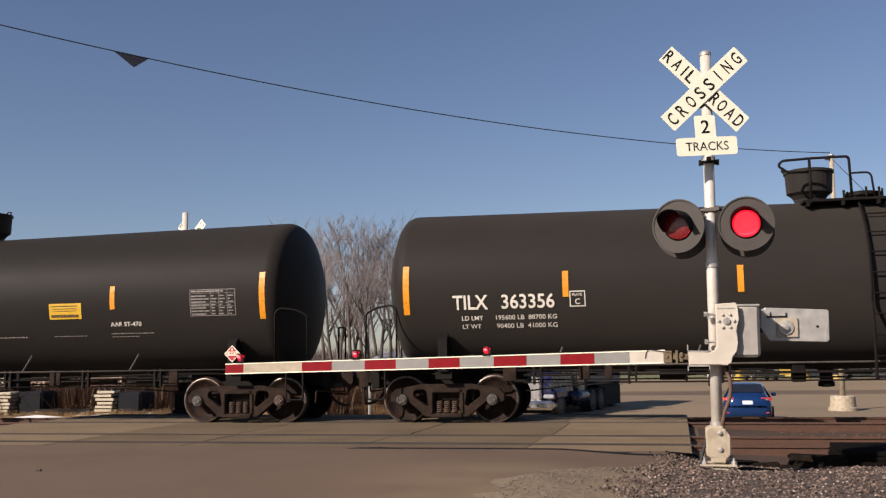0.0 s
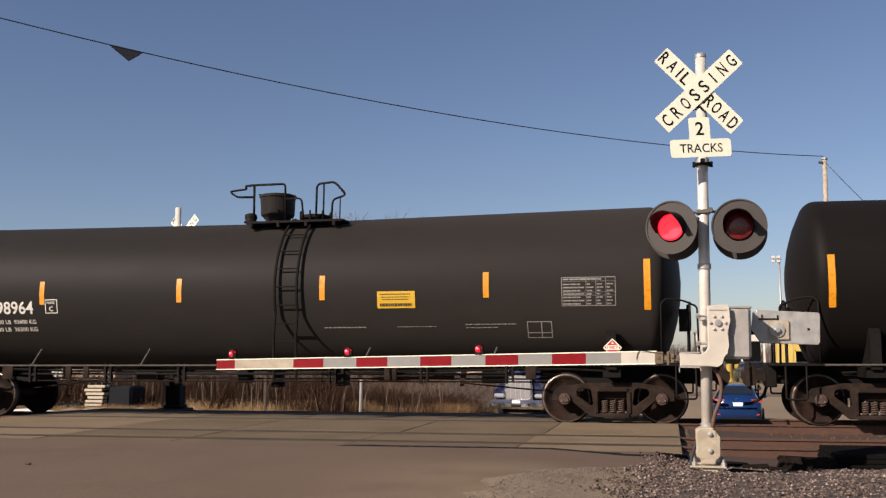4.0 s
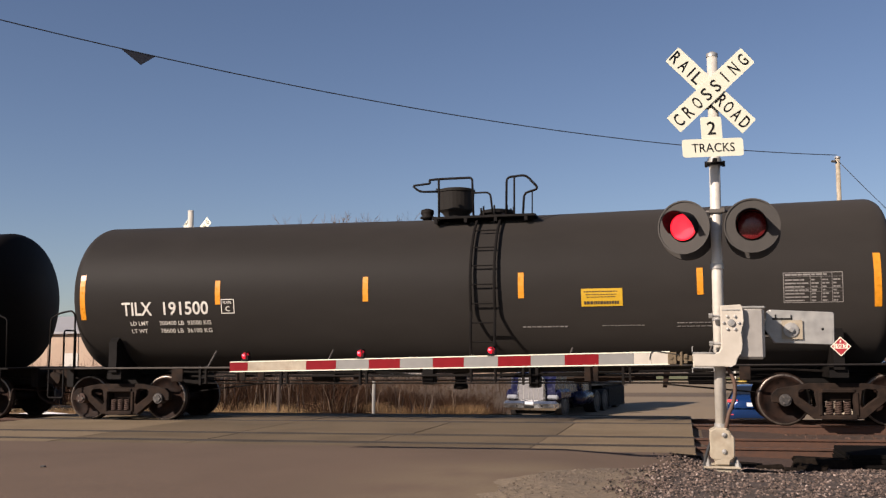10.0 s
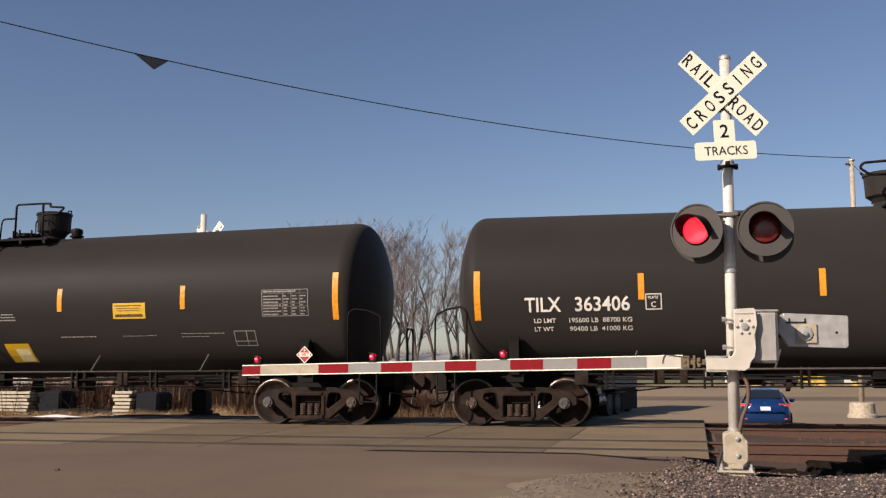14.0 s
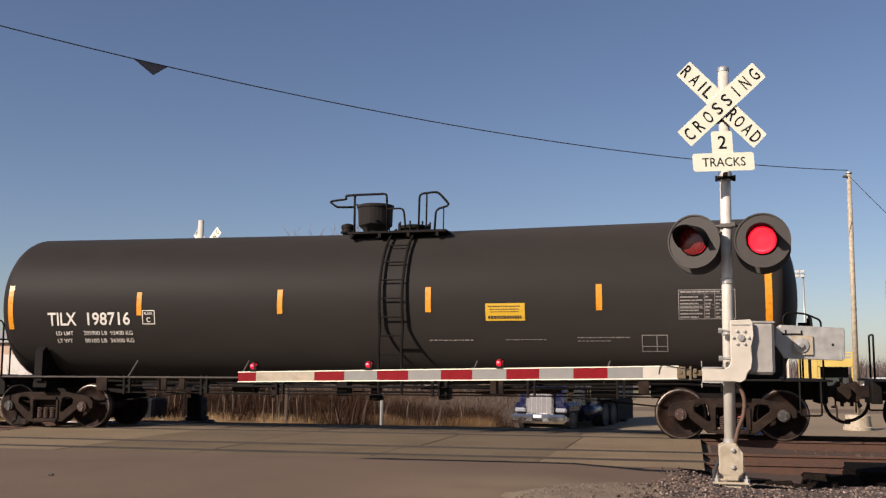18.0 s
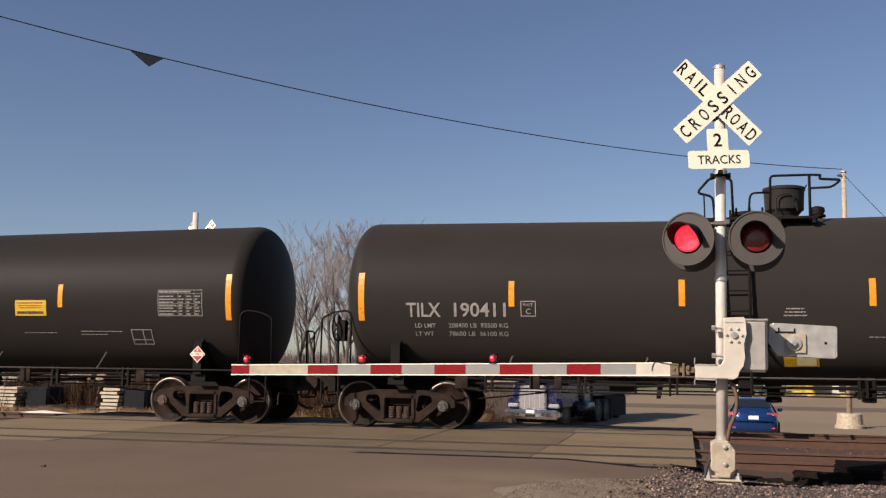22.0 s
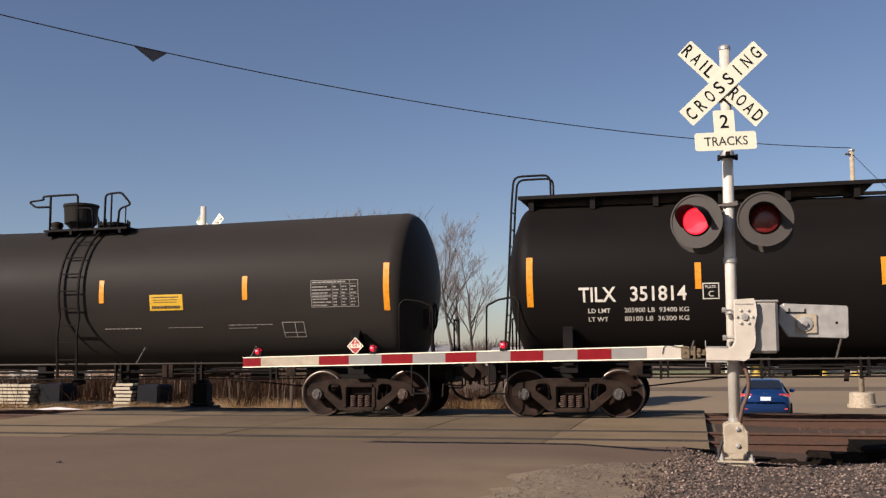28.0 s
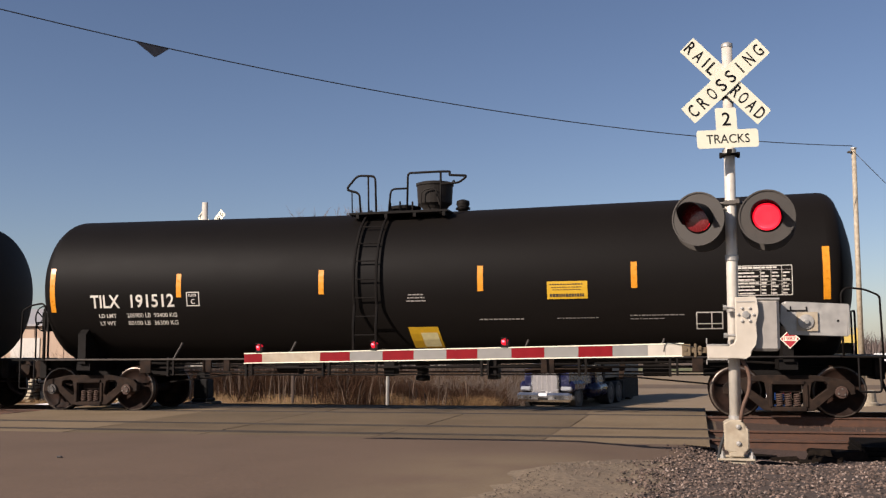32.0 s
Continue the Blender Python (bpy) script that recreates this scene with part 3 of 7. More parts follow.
# ---- crossing signal ----
def crossbuck(parent, at, both=False):
    """Two white blades with black letters, one across the other."""
    for k, (word, ang, yy) in enumerate((("RAILROAD", -43.5, 0.0), ("CROSSING", 43.5, -0.012))):
        m = at @ pose(0, yy, 0, 0, -ang, 0)
        bm = plate(bmesh.new(), rounded(-0.593, 0.593, -0.112, 0.112, 0.012, 2), -0.003, 0.003)
        blade = part("blade", bm, WHITE_SHEET, parent, "white reflective crossbuck blade", at=m)
        for side in ((-1, 1) if both else (-1,)):
            bm = bmesh.new()
            for i, ch in enumerate(word):
                u = (i - 3.5) * 0.146 if k else (-0.535, -0.405, -0.297, -0.200, 0.165, 0.275, 0.40, 0.525)[i]
                w = 0.019 if ch == "I" else 0.084
                words(bm, ch, u - w / 2, u + w / 2, -0.074, 0.074, lambda x, z: (x * -side, side * 0.0046, z))
            tagged(part("lettering", bm, LAMP_BLACK, blade, "black letters"), kind="stuff")


def lamp_unit(parent, at, name="lamp"):
    """A flashing-light unit: shield, housing, hood and the disc that turns."""
    bm = lathe(bmesh.new(), [(0.0, 0.0), (0.0, 0.293), (-0.012, 0.301), (-0.03, 0.301), (-0.03, 0.285), (-0.018, 0.285), (-0.018, 0.17)], pose(0, 0, 0, 0, 0, 90), 40)
    shield = part(name, bm, LAMP_GREY, parent, "round faded black lamp shield", smooth=False, at=at)
    bm = lathe(bmesh.new(), [(0.0, 0.165), (0.12, 0.15), (0.2, 0.1), (0.22, 0.0)], pose(0, 0, 0, 0, 0, 90), 20)
    part("housing", bm, LAMP_BLACK, shield, smooth=True)
    bm = bmesh.new()
    n = 24
    rows = []
    for i in range(n + 1):
        a = radians(-22 + 224 * i / n)
        d = 0.04 + 0.28 * min(max((math.sin(a) + 0.62) / 1.2, 0), 1)
        rows.append([bm.verts.new((r * math.cos(a), -y, r * math.sin(a))) for r, y in ((0.172, 0.02), (0.166, d), (0.160, d), (0.162, 0.02))])
    for a, b in zip(rows, rows[1:]):
        for k in range(3):
            bm.faces.new((a[k], a[k + 1], b[k + 1], b[k]))
    for e in (rows[0], rows[-1]):
        bm.faces.new(e)
    part("hood", bm, LAMP_BLACK, shield, "black visor hood", smooth=False)
    bm = lathe(bmesh.new(), [(0.03, 0.0), (0.028, 0.08), (0.02, 0.128), (0.012, 0.15)], pose(0, 0, 0, 0, 0, -90), 28, 0)
    lathe(bm, [(0.03, 0.0), (0.028, 0.08), (0.02, 0.128), (0.012, 0.15)], pose(0, 0, 0, 0, 0, 90), 28, 1)
    for k, (count, r) in enumerate(((1, 0.0), (7, 0.026), (13, 0.05), (19, 0.074), (25, 0.098), (31, 0.122))):
        for j in range(count):
            a = 2 * math.pi * (j + 0.37 * k) / count
            lathe(bm, [(0.0305 - 0.004 * k * k / 25 * 2.2, 0.0062), (0.033 - 0.004 * k * k / 25 * 2.2, 0.0)], pose(0, 0, 0, 0, 0, -90) @ pose(0, r * math.cos(a), r * math.sin(a)), 5, 2)
    disc = part("lamp_disc", bm, [RED_GLOW, RED_DULL, RED_DOT], shield, "red lamp disc", smooth=True, at=pose(0, -0.03, 0))
    bm = lathe(bmesh.new(), [(-0.004, 0.148), (0.004, 0.166), (0.03, 0.166)], pose(0, 0, 0, 0, 0, 90), 28)
    part("lens_ring", bm, LAMP_BLACK, shield, smooth=True, at=pose(0, -0.02, 0))
    return disc


MAST_X, MAST_Y = 0.395, 11.6
signal = root("crossing_signal", "aluminium railroad crossing signal with gate, lights and crossbuck", "crossing signal", pose(MAST_X, MAST_Y, 0.08, 0, 0.65, 0))
part("mast", tube(bmesh.new(), [(0, 0, 0.28), (0, 0, 2.0), (0, 0, 4.66)], [0.064, 0.062, 0.060], 20), ALU, signal, "silver aluminium pole", smooth=True)
part("mast_cap", lathe(bmesh.new(), [(0, 0.066), (0.04, 0.064), (0.06, 0.03), (0.065, 0)], pose(0, 0, 4.62, 0, -90, 0), 20), GALV, signal, smooth=True)
for z, r in ((2.20, 0.075), (1.62, 0.07), (0.42, 0.074), (3.40, 0.078)):
    part("collar", tube(bmesh.new(), [(0, 0, z - 0.03), (0, 0, z + 0.03)], r, 20), GALV, signal)
# split base casting on a foundation plate
bm = plate(bmesh.new(), [(-0.075, -0.01), (0.08, -0.01), (0.085, 0.04), (0.128, 0.06), (0.135, 0.10), (0.135, 0.29), (0.105, 0.31), (0.09, 0.36), (0.05, 0.39), (-0.06, 0.39), (-0.128, 0.36), (-0.128, 0.07), (-0.08, 0.045)], -0.17, 0.15)
bmesh.ops.bevel(bm, geom=bm.edges[:], offset=0.012, segments=1, affect="EDGES")
base = part("base", bm, CREAM_PAINT, signal, "cream cast base", at=pose(0.0, 0.0, 0.02))
for x, z in ((0.02, 0.32), (0.02, 0.14)):
    part("bolt", lathe(bmesh.new(), [(0, 0.026), (0.02, 0.024), (0.025, 0)], pose(x, -0.172, z, 0, 0, -90), 8), GALV, base)
bm = boxes((-0.20, 0.19, -0.23, -0.10, -0.022, 0.0), (-0.20, 0.19, 0.10, 0.23, -0.022, 0.0), (-0.06, 0.10, -0.2, 0.2, -0.16, -0.022), (0.06, 0.20, -0.3, -0.2, -0.14, -0.09), bev=0.006)
part("foundation", bm, CREAM_PAINT, signal, "weathered footing plates")
for x, y in ((-0.15, -0.17), (0.16, -0.17), (-0.15, 0.17), (0.16, 0.17)):
    bm = tube(bmesh.new(), [(x, y, -0.06), (x, y, 0.07)], 0.014, 8)
    tube(bm, [(x, y, 0.0), (x, y, 0.035)], 0.032, 6)
    part("anchor_bolt", bm, GALV, signal)
part("conduit", tube(bmesh.new(), bend([(0.05, -0.07, 0.38), (0.075, -0.07, 0.55), (0.15, -0.07, 0.72), (0.16, -0.07, 0.92), (0.06, -0.06, 1.1)], 0.15), 0.022, 10), CONDUIT_RUST, signal, "rusty brown flexible conduit", smooth=True)
part("conduit", tube(bmesh.new(), bend([(-0.1, -0.12, 0.3), (-0.17, -0.14, 0.12), (-0.2, -0.16, -0.04), (-0.16, -0.2, -0.1)], 0.1), 0.018, 8), RUBBER, signal, "black cable into the ground", smooth=True)
crossbuck(signal, pose(-0.034, -0.285, 4.158, 0, 0, 16))
for z in (3.37, 4.04):
    part("bracket", boxes((-0.09, 0.09, -0.075, 0.07, z - 0.014, z + 0.014), (-0.03, 0.02, -0.275, -0.07, z - 0.02, z + 0.02), (0.08, 0.115, -0.03, 0.03, z - 0.03, z + 0.03), (-0.11, -0.08, -0.03, 0.03, z - 0.03, z + 0.03), bev=0.004), IRON_BLACK, signal, "dark mounting bracket")
bm = plate(bmesh.new(), rounded(-0.345, 0.345, 3.43, 3.634, 0.03), -0.104, -0.098, m=None)
trk = part("track_count_sign", bm, WHITE_SHEET, signal, "white sign reading 2 TRACKS", at=pose(-0.052, -0.20, 3.52, 0, -3.0, 16) @ pose(0, 0, -3.55))
bm = plate(bmesh.new(), rounded(-0.118, 0.118, 3.61, 3.882, 0.02), -0.098, -0.092)
part("count_plate", bm, WHITE_SHEET, trk)
bm = words(bmesh.new(), "2", -0.048, 0.048, 3.68, 3.83, lambda x, z: (x, -0.1, z))
words(bm, "TRACKS", -0.24, 0.245, 3.482, 3.582, lambda x, z: (x, -0.106, z))
tagged(part("lettering", bm, LAMP_BLACK, trk, "black letters"), kind="stuff")
part("crossarm", tube(bmesh.new(), [(-0.42, -0.02, 2.82), (0.42, -0.02, 2.82)], 0.017, 10), DARK_STEEL, signal, "lamp crossarm", smooth=True)
for x in (-0.352, 0.374):
    part("lamp_bracket", boxes((x - 0.03, x + 0.03, -0.22, 0.10, 2.80, 2.85), (x - 0.025, x + 0.025, -0.20, -0.16, 2.66, 2.82), bev=0.006), DARK_STEEL, signal)
part("crossarm_clamp", boxes((-0.075, 0.075, -0.08, 0.07, 2.795, 2.845), (-0.13, -0.05, -0.06, -0.02, 2.735, 2.76), (0.05, 0.10, -0.10, -0.04, 2.80, 2.86), bev=0.008), DARK_STEEL, signal)
DISCS = [(lamp_unit(signal, pose(-0.352, -0.22, 2.625, 2, 0, -20)), 0), (lamp_unit(signal, pose(0.374, -0.22, 2.627, 2, 0, -6)), 1)]
DISCS += [(lamp_unit(signal, pose(-0.315, 0.12, 2.585, -4, 0, 180)), 1), (lamp_unit(signal, pose(0.405, 0.12, 2.585, -4, 0, 180)), 0)]
# gate mechanism, arm support and counterweight
mech = part("gate_mechanism", box(bmesh.new(), 0.20, 0.485, -0.12, 0.30, 1.16, 1.73, bev=0.03), BOX_GREY, signal, "grey cast gate mechanism housing")
part("mechanism_lid", boxes((0.19, 0.495, -0.125, 0.31, 1.715, 1.745), bev=0.012), GALV, mech)
prof = [(-0.287, 1.075), (-0.287, 1.222), (-0.06, 1.222), (-0.01, 1.24), (0.015, 1.29), (0.015, 1.748), (0.222, 1.748), (0.236, 1.72), (0.246, 1.58), (0.240, 1.45), (0.228, 1.32), (0.212, 1.23), (0.190, 1.165), (0.155, 1.115), (0.11, 1.087), (0.05, 1.075)]
bm = plate(bmesh.new(), prof, -0.20, -0.13)
bmesh.ops.bevel(bm, geom=[e for e in bm.edges if e.calc_face_angle(0) > 1.0], offset=0.012, segments=1, affect="EDGES")
arm_support = part("arm_support", bm, WHITE_PAINT, signal, "white painted gate arm support")
for k in range(6):
    a = radians(60 * k)
    part("bolt", lathe(bmesh.new(), [(0, 0.017), (0.014, 0.015), (0.018, 0)], pose(0.128 + 0.08 * math.cos(a), -0.202, 1.558 + 0.08 * math.sin(a), 0, 0, -90), 8), GALV, arm_support)
part("hub", lathe(bmesh.new(), [(0, 0.04), (0.02, 0.036), (0.024, 0.0)], pose(0.128, -0.202, 1.558, 0, 0, -90), 14), GALV, arm_support)
part("rib", boxes((0.03, 0.22, -0.206, -0.198, 1.695, 1.705)), GALV, arm_support)
for z in (1.635, 1.33):
    bm = tube(bmesh.new(), [(-0.10, -0.16, z), (0.05, -0.16, z)], 0.014, 8)
    tube(bm, [(-0.11, -0.16, z), (-0.07, -0.16, z)], 0.03, 6)
    part("u_bolt", bm, GALV, arm_support)
part("shear_bracket", boxes((-0.30, -0.06, -0.205, -0.125, 1.222, 1.236), (-0.30, -0.29, -0.205, -0.125, 1.222, 1.30), (-0.07, -0.06, -0.205, -0.125, 1.222, 1.27)), GALV, arm_support)
part("shear_bracket", boxes((-0.30, -0.06, -0.205, -0.125, 1.061, 1.075), (-0.30, -0.29, -0.205, -0.125, 1.01, 1.075), (-0.07, -0.06, -0.205, -0.125, 1.03, 1.075)), GALV, arm_support)
bm = plate(bmesh.new(), [(0.62, 1.342), (1.235, 1.325), (1.262, 1.35), (1.268, 1.67), (1.25, 1.69), (0.58, 1.722), (0.54, 1.70), (0.52, 1.50)], 0.32, 0.38)
bmesh.ops.bevel(bm, geom=bm.edges[:], offset=0.006, segments=1, affect="EDGES")
cw = part("counterweight", bm, GALV, signal, "galvanised counterweight plate")
part("weight_slot", boxes((0.60, 0.82, 0.313, 0.319, 1.605, 1.625), (0.63, 0.645, 0.31, 0.319, 1.62, 1.665), (0.80, 0.815, 0.31, 0.319, 1.62, 1.66)), LAMP_BLACK, cw)
part("clamp_plate", plate(bmesh.new(), rounded(0.70, 0.925, 1.385, 1.60, 0.008), 0.295, 0.318), CREAM_PAINT, cw, "cream clamp plate")
part("clamp_bolt", lathe(bmesh.new(), [(0, 0.085), (0.015, 0.082), (0.018, 0.05), (0.02, 0.03), (0.05, 0.026), (0.052, 0)], pose(0.80, 0.295, 1.49, 0, 0, -90), 16), GALV, cw)
part("pin", lathe(bmesh.new(), [(0, 0.016), (0.01, 0.0)], pose(1.14, 0.32, 1.50, 0, 0, -90), 10), LAMP_BLACK, cw)
part("weight_arm", boxes((0.3, 0.9, 0.385, 0.43, 1.44, 1.55), bev=0.01), IRON_BLACK, cw)
# the lowered arm
arm = part("gate_arm", boxes((-0.56, -0.465, -0.195, -0.14, 1.10, 1.235), (-0.43, -0.40, -0.20, -0.14, 1.085, 1.24), (-0.46, -0.29, -0.18, -0.15, 1.135, 1.20), (-0.385, -0.345, -0.205, -0.16, 1.165, 1.215), (-0.385, -0.345, -0.205, -0.16, 1.11, 1.15), (-0.53, -0.50, -0.205, -0.19, 1.15, 1.19), bev=0.006), BRACKET_RUST, signal, "lowered red and white gate arm")
edges_x = [-0.541, -0.74, -0.932, -1.324, -1.708, -2.098, -2.481, -2.884, -3.258, -3.658, -4.044, -4.457, -4.839, -5.02, -5.60, -5.84]
tones = [2, 2, 1, 0, 1, 0, 1, 0, 1, 0, 1, 0, 2, 2, 0]
drop, ARM_Z = 0.0255, 1.171


def arm_z(x):
    return ARM_Z + drop * (x + 0.56)


for i, (a, b) in enumerate(zip(edges_x, edges_x[1:])):
    h = 0.066 - 0.010 * i / 15
    bm = plate(bmesh.new(), [(b + 0.001, arm_z(b) - h), (a, arm_z(a) - h), (a, arm_z(a) + h), (b + 0.001, arm_z(b) + h)], -0.182, -0.155)
    part("stripe", bm, [GATE_RED, GATE_WHITE, WHITE_PAINT if i < 2 else CREAM_PAINT][tones[i]], arm)
bm = bmesh.new()
for s in (1, -1):
    za, zb = arm_z(-0.54) + s * 0.069, arm_z(-5.84) + s * 0.059
    plate(bm, [(-5.84, zb - 0.006), (-0.54, za - 0.006), (-0.54, za + 0.006), (-5.84, zb + 0.006)], -0.187, -0.150)
part("edge_strip", bm, WHITE_SHEET, arm, "bright arm edging")
for x in (-5.64, -4.15, -2.56):
    z = arm_z(x) + 0.064
    bm = lathe(bmesh.new(), [(-0.035, 0.0), (-0.032, 0.03), (-0.018, 0.042), (0.018, 0.042), (0.032, 0.03), (0.035, 0.0)], pose(x, -0.168, z + 0.066, 0, 0, 90), 14)
    lamp = part("gate_light", bm, RED_GLOW_SOFT, arm, "small lit red gate light", smooth=True)
    # a glowing dot draws the highlight on the lens
    part("lens_highlight", lathe(bmesh.new(), [(0, 0.016), (0.004, 0.010), (0.004, 0)], pose(x - 0.012, -0.204, z + 0.075, 0, 0, -90), 8), RED_DOT, lamp)
    part("light_bracket", boxes((x - 0.045, x + 0.045, -0.19, -0.146, z - 0.004, z + 0.03), (x - 0.02, x + 0.02, -0.18, -0.15, z + 0.02, z + 0.04), bev=0.004), LAMP_BLACK, lamp)
    part("light_cap", boxes((x - 0.044, x + 0.044, -0.15, -0.13, z + 0.025, z + 0.112), (x - 0.046, x + 0.03, -0.21, -0.13, z + 0.108, z + 0.118), (x + 0.02, x + 0.032, -0.21, -0.2, z + 0.02, z + 0.11), (x + 0.038, x + 0.052, -0.21, -0.13, z + 0.02, z + 0.075), (x - 0.02, x + 0.03, -0.214, -0.204, z + 0.085, z + 0.094)), LAMP_BLACK, lamp)
part("arm_cable", tube(bmesh.new(), bend([(-0.42, -0.2, 1.20), (-0.60, -0.195, 1.235), (-0.74, -0.19, 1.25), (-0.76, -0.188, 1.15)], 0.05), 0.004, 6), RUBBER, arm)

# the same kind of signal on the far side, seen from behind
far_signal = root("crossing_signal", "silver far crossing signal with crossbuck and red lights", "crossing signal", pose(-12.3, 23.5, -0.1, 0, -0.5, 0))
part("mast", tube(bmesh.new(), [(0, 0, 0), (0, 0, 5.2)], 0.075, 16), ALU, far_signal, "silver aluminium pole", smooth=True)
crossbuck(far_signal, pose(0.13, 0.12, 4.52, 0, 0, -18), True)
bm = plate(bmesh.new(), rounded(-0.30, 0.30, 3.66, 3.98, 0.03), 0.1, 0.106)
part("track_count_sign", bm, WHITE_SHEET, far_signal, "back of a white sign", at=pose(0.1, 0, 0, 0, 0, -18))
part("base", boxes((-0.38, 0.38, -0.3, 0.3, -0.3, 0.05), (-0.24, 0.24, -0.22, 0.22, 0.05, 0.14), (-0.20, 0.20, -0.18, 0.18, 0.14, 0.62), (-0.13, 0.13, -0.13, 0.13, 0.62, 0.80), bev=0.03), LAMP_BLACK, far_signal, "dark cast base")
part("crossarm", tube(bmesh.new(), [(-0.42, -0.02, 3.1), (0.42, -0.02, 3.1)], 0.024, 8), GALV, far_signal, at=pose(0, 0, 0, 0, 0, -18))
for x, n, y, rz in ((-0.39, 0, -0.14, 0), (0.39, 1, -0.14, 0), (-0.39, 1, 0.14, 180), (0.39, 0, 0.14, 180)):
    DISCS.append((lamp_unit(far_signal, pose(0, 0, 0, 0, 0, -18) @ pose(x, y, 2.95, 0, 0, rz)), n))
part("gate_mechanism", boxes((-0.3, 0.25, -0.25, 0.25, 0.9, 1.6), bev=0.02), BOX_GREY, far_signal)


# ---- behind the tracks ----
pole = root("light_pole", "pale steel pole on a round concrete base", "utility pole", pose(6.88, 46.2, -1.34, 0, 0.5, 0))
part("base", tube(bmesh.new(), [(0, 0, -0.2), (0, 0, 0.12), (0, 0, 0.16), (0, 0, 0.60), (0, 0, 0.64)], [0.62, 0.61, 0.55, 0.51, 0.46], 24), CREAM_PAINT, pole, "round concrete base")
part("shaft", tube(bmesh.new(), [(0, 0, 0.6), (0, 0, 11.15)], [0.125, 0.095], 16), CREAM_PAINT, pole, "pale tapered steel shaft", smooth=True)
part("cap", lathe(bmesh.new(), [(0, 0.14), (0.06, 0.13), (0.1, 0.0)], pose(0, 0, 11.15, 0, -90, 0), 14), GALV, pole)
part("insulator", lathe(bmesh.new(), [(0, 0.05), (0.05, 0.07), (0.1, 0.05), (0.15, 0.06), (0.2, 0)], pose(-0.1, -0.1, 11.0, 0, 180, 0), 10), LAMP_GREY, pole)


def wire_at(s):
    """A slack line from the pole's top over the road; s runs past 1."""
    return Vector((6.79 - 22.07 * s, 45.26 - 19.65 * s, 9.777 - 2.021 * s + 2.459 * s * s))


tagged(part("overhead_wire", tube(bmesh.new(), [wire_at(0.03 * k) for k in range(56)], 0.017, 6), CABLE, None, smooth=True), "dark slack overhead wire strung across the road", "cable")
old_pole = root("utility_pole", "brown wooden utility pole that holds the wire", "utility pole", pose(wire_at(1.65).x, wire_at(1.65).y, 0.0))
part("shaft", tube(bmesh.new(), [(0, 0, -0.4), (0, 0, wire_at(1.65).z + 0.3)], [0.18, 0.12], 14), TIE_WOOD, old_pole, smooth=True)
tagged(part("overhead_wire", tube(bmesh.new(), [Vector((6.85, 45.5, 9.6)).lerp(Vector((16.3, 48.3, 0.4)), k / 12) - Vector((0, 0, 1.2 * (k / 12) * (1 - k / 12))) for k in range(13)], 0.014, 6), CABLE, None, smooth=True), "thin guy wire running down from the pole", "cable")
bm = bmesh.new()
a, b = wire_at(0.982), wire_at(1.016)
low = a.lerp(b, 0.42) + Vector((0, 0, -0.36))
for dy in (-0.012, 0.012):
    d = Vector((0.0, dy, 0))
    bm.faces.new([bm.verts.new(p + d) for p in (a, b, low)])
bm.verts.ensure_lookup_table()
for i, j in ((0, 1), (1, 2), (2, 0)):
    bm.faces.new((bm.verts[i], bm.verts[j], bm.verts[j + 3], bm.verts[i + 3]))
tagged(part("wire_marker", bm, material("dark marker plate", (0.035, 0.035, 0.045), 0.6, grain=0.3, scale=30), None), "dark triangular marker hanging on the overhead wire", "wire marker")


def curve_body(bm, outline, half, top_half, z_belt, bev, m=None):
    """A car-like body: a side outline in y and z, drawn in towards the roof."""
    vs0 = set(bm.verts)
    plate(bm, outline, -1, 1)
    vs = [v for v in bm.verts if v not in vs0]
    zt = max(v.co.z for v in vs)
    for v in vs:
        side, y, z = v.co.y, v.co.x, v.co.z
        w = half if z <= z_belt else half + (top_half - half) * (z - z_belt) / (zt - z_belt)
        v.co = Vector((side * w, y, z))
    es = list({e for v in vs for e in v.link_edges if e.calc_face_angle(0) > 0.25})
    bmesh.ops.bevel(bm, geom=es, offset=bev, segments=2, affect="EDGES")
    return bm


BLUE = material("metallic blue car paint", (0.008, 0.037, 0.135), 0.14, 0.35, grain=0.05, scale=30)
GLASS_DARK = material("dark tinted glass", (0.012, 0.014, 0.018), 0.08)
TAIL_RED = material("red tail lamp", (0.5, 0.06, 0.07), 0.2)
CHROME = material("chrome", (0.62, 0.61, 0.60), 0.22, 0.95, grain=0.03, scale=2)
NAVY = material("navy truck paint", (0.006, 0.007, 0.034), 0.25, grain=0.08, scale=4)
PLATE_WHITE = material("pale number plate", (0.7, 0.7, 0.72), 0.5)
GRILLE_MESH = material("bright grille mesh", (0.24, 0.23, 0.23), 0.45, 0.7, grain=0.2, scale=30)
HEADLAMP = material("clear headlamp", (0.26, 0.27, 0.29), 0.15)


WHEEL_DARK = material("dirty dark wheel", (0.03, 0.028, 0.027), 0.6, grain=0.2, scale=12)


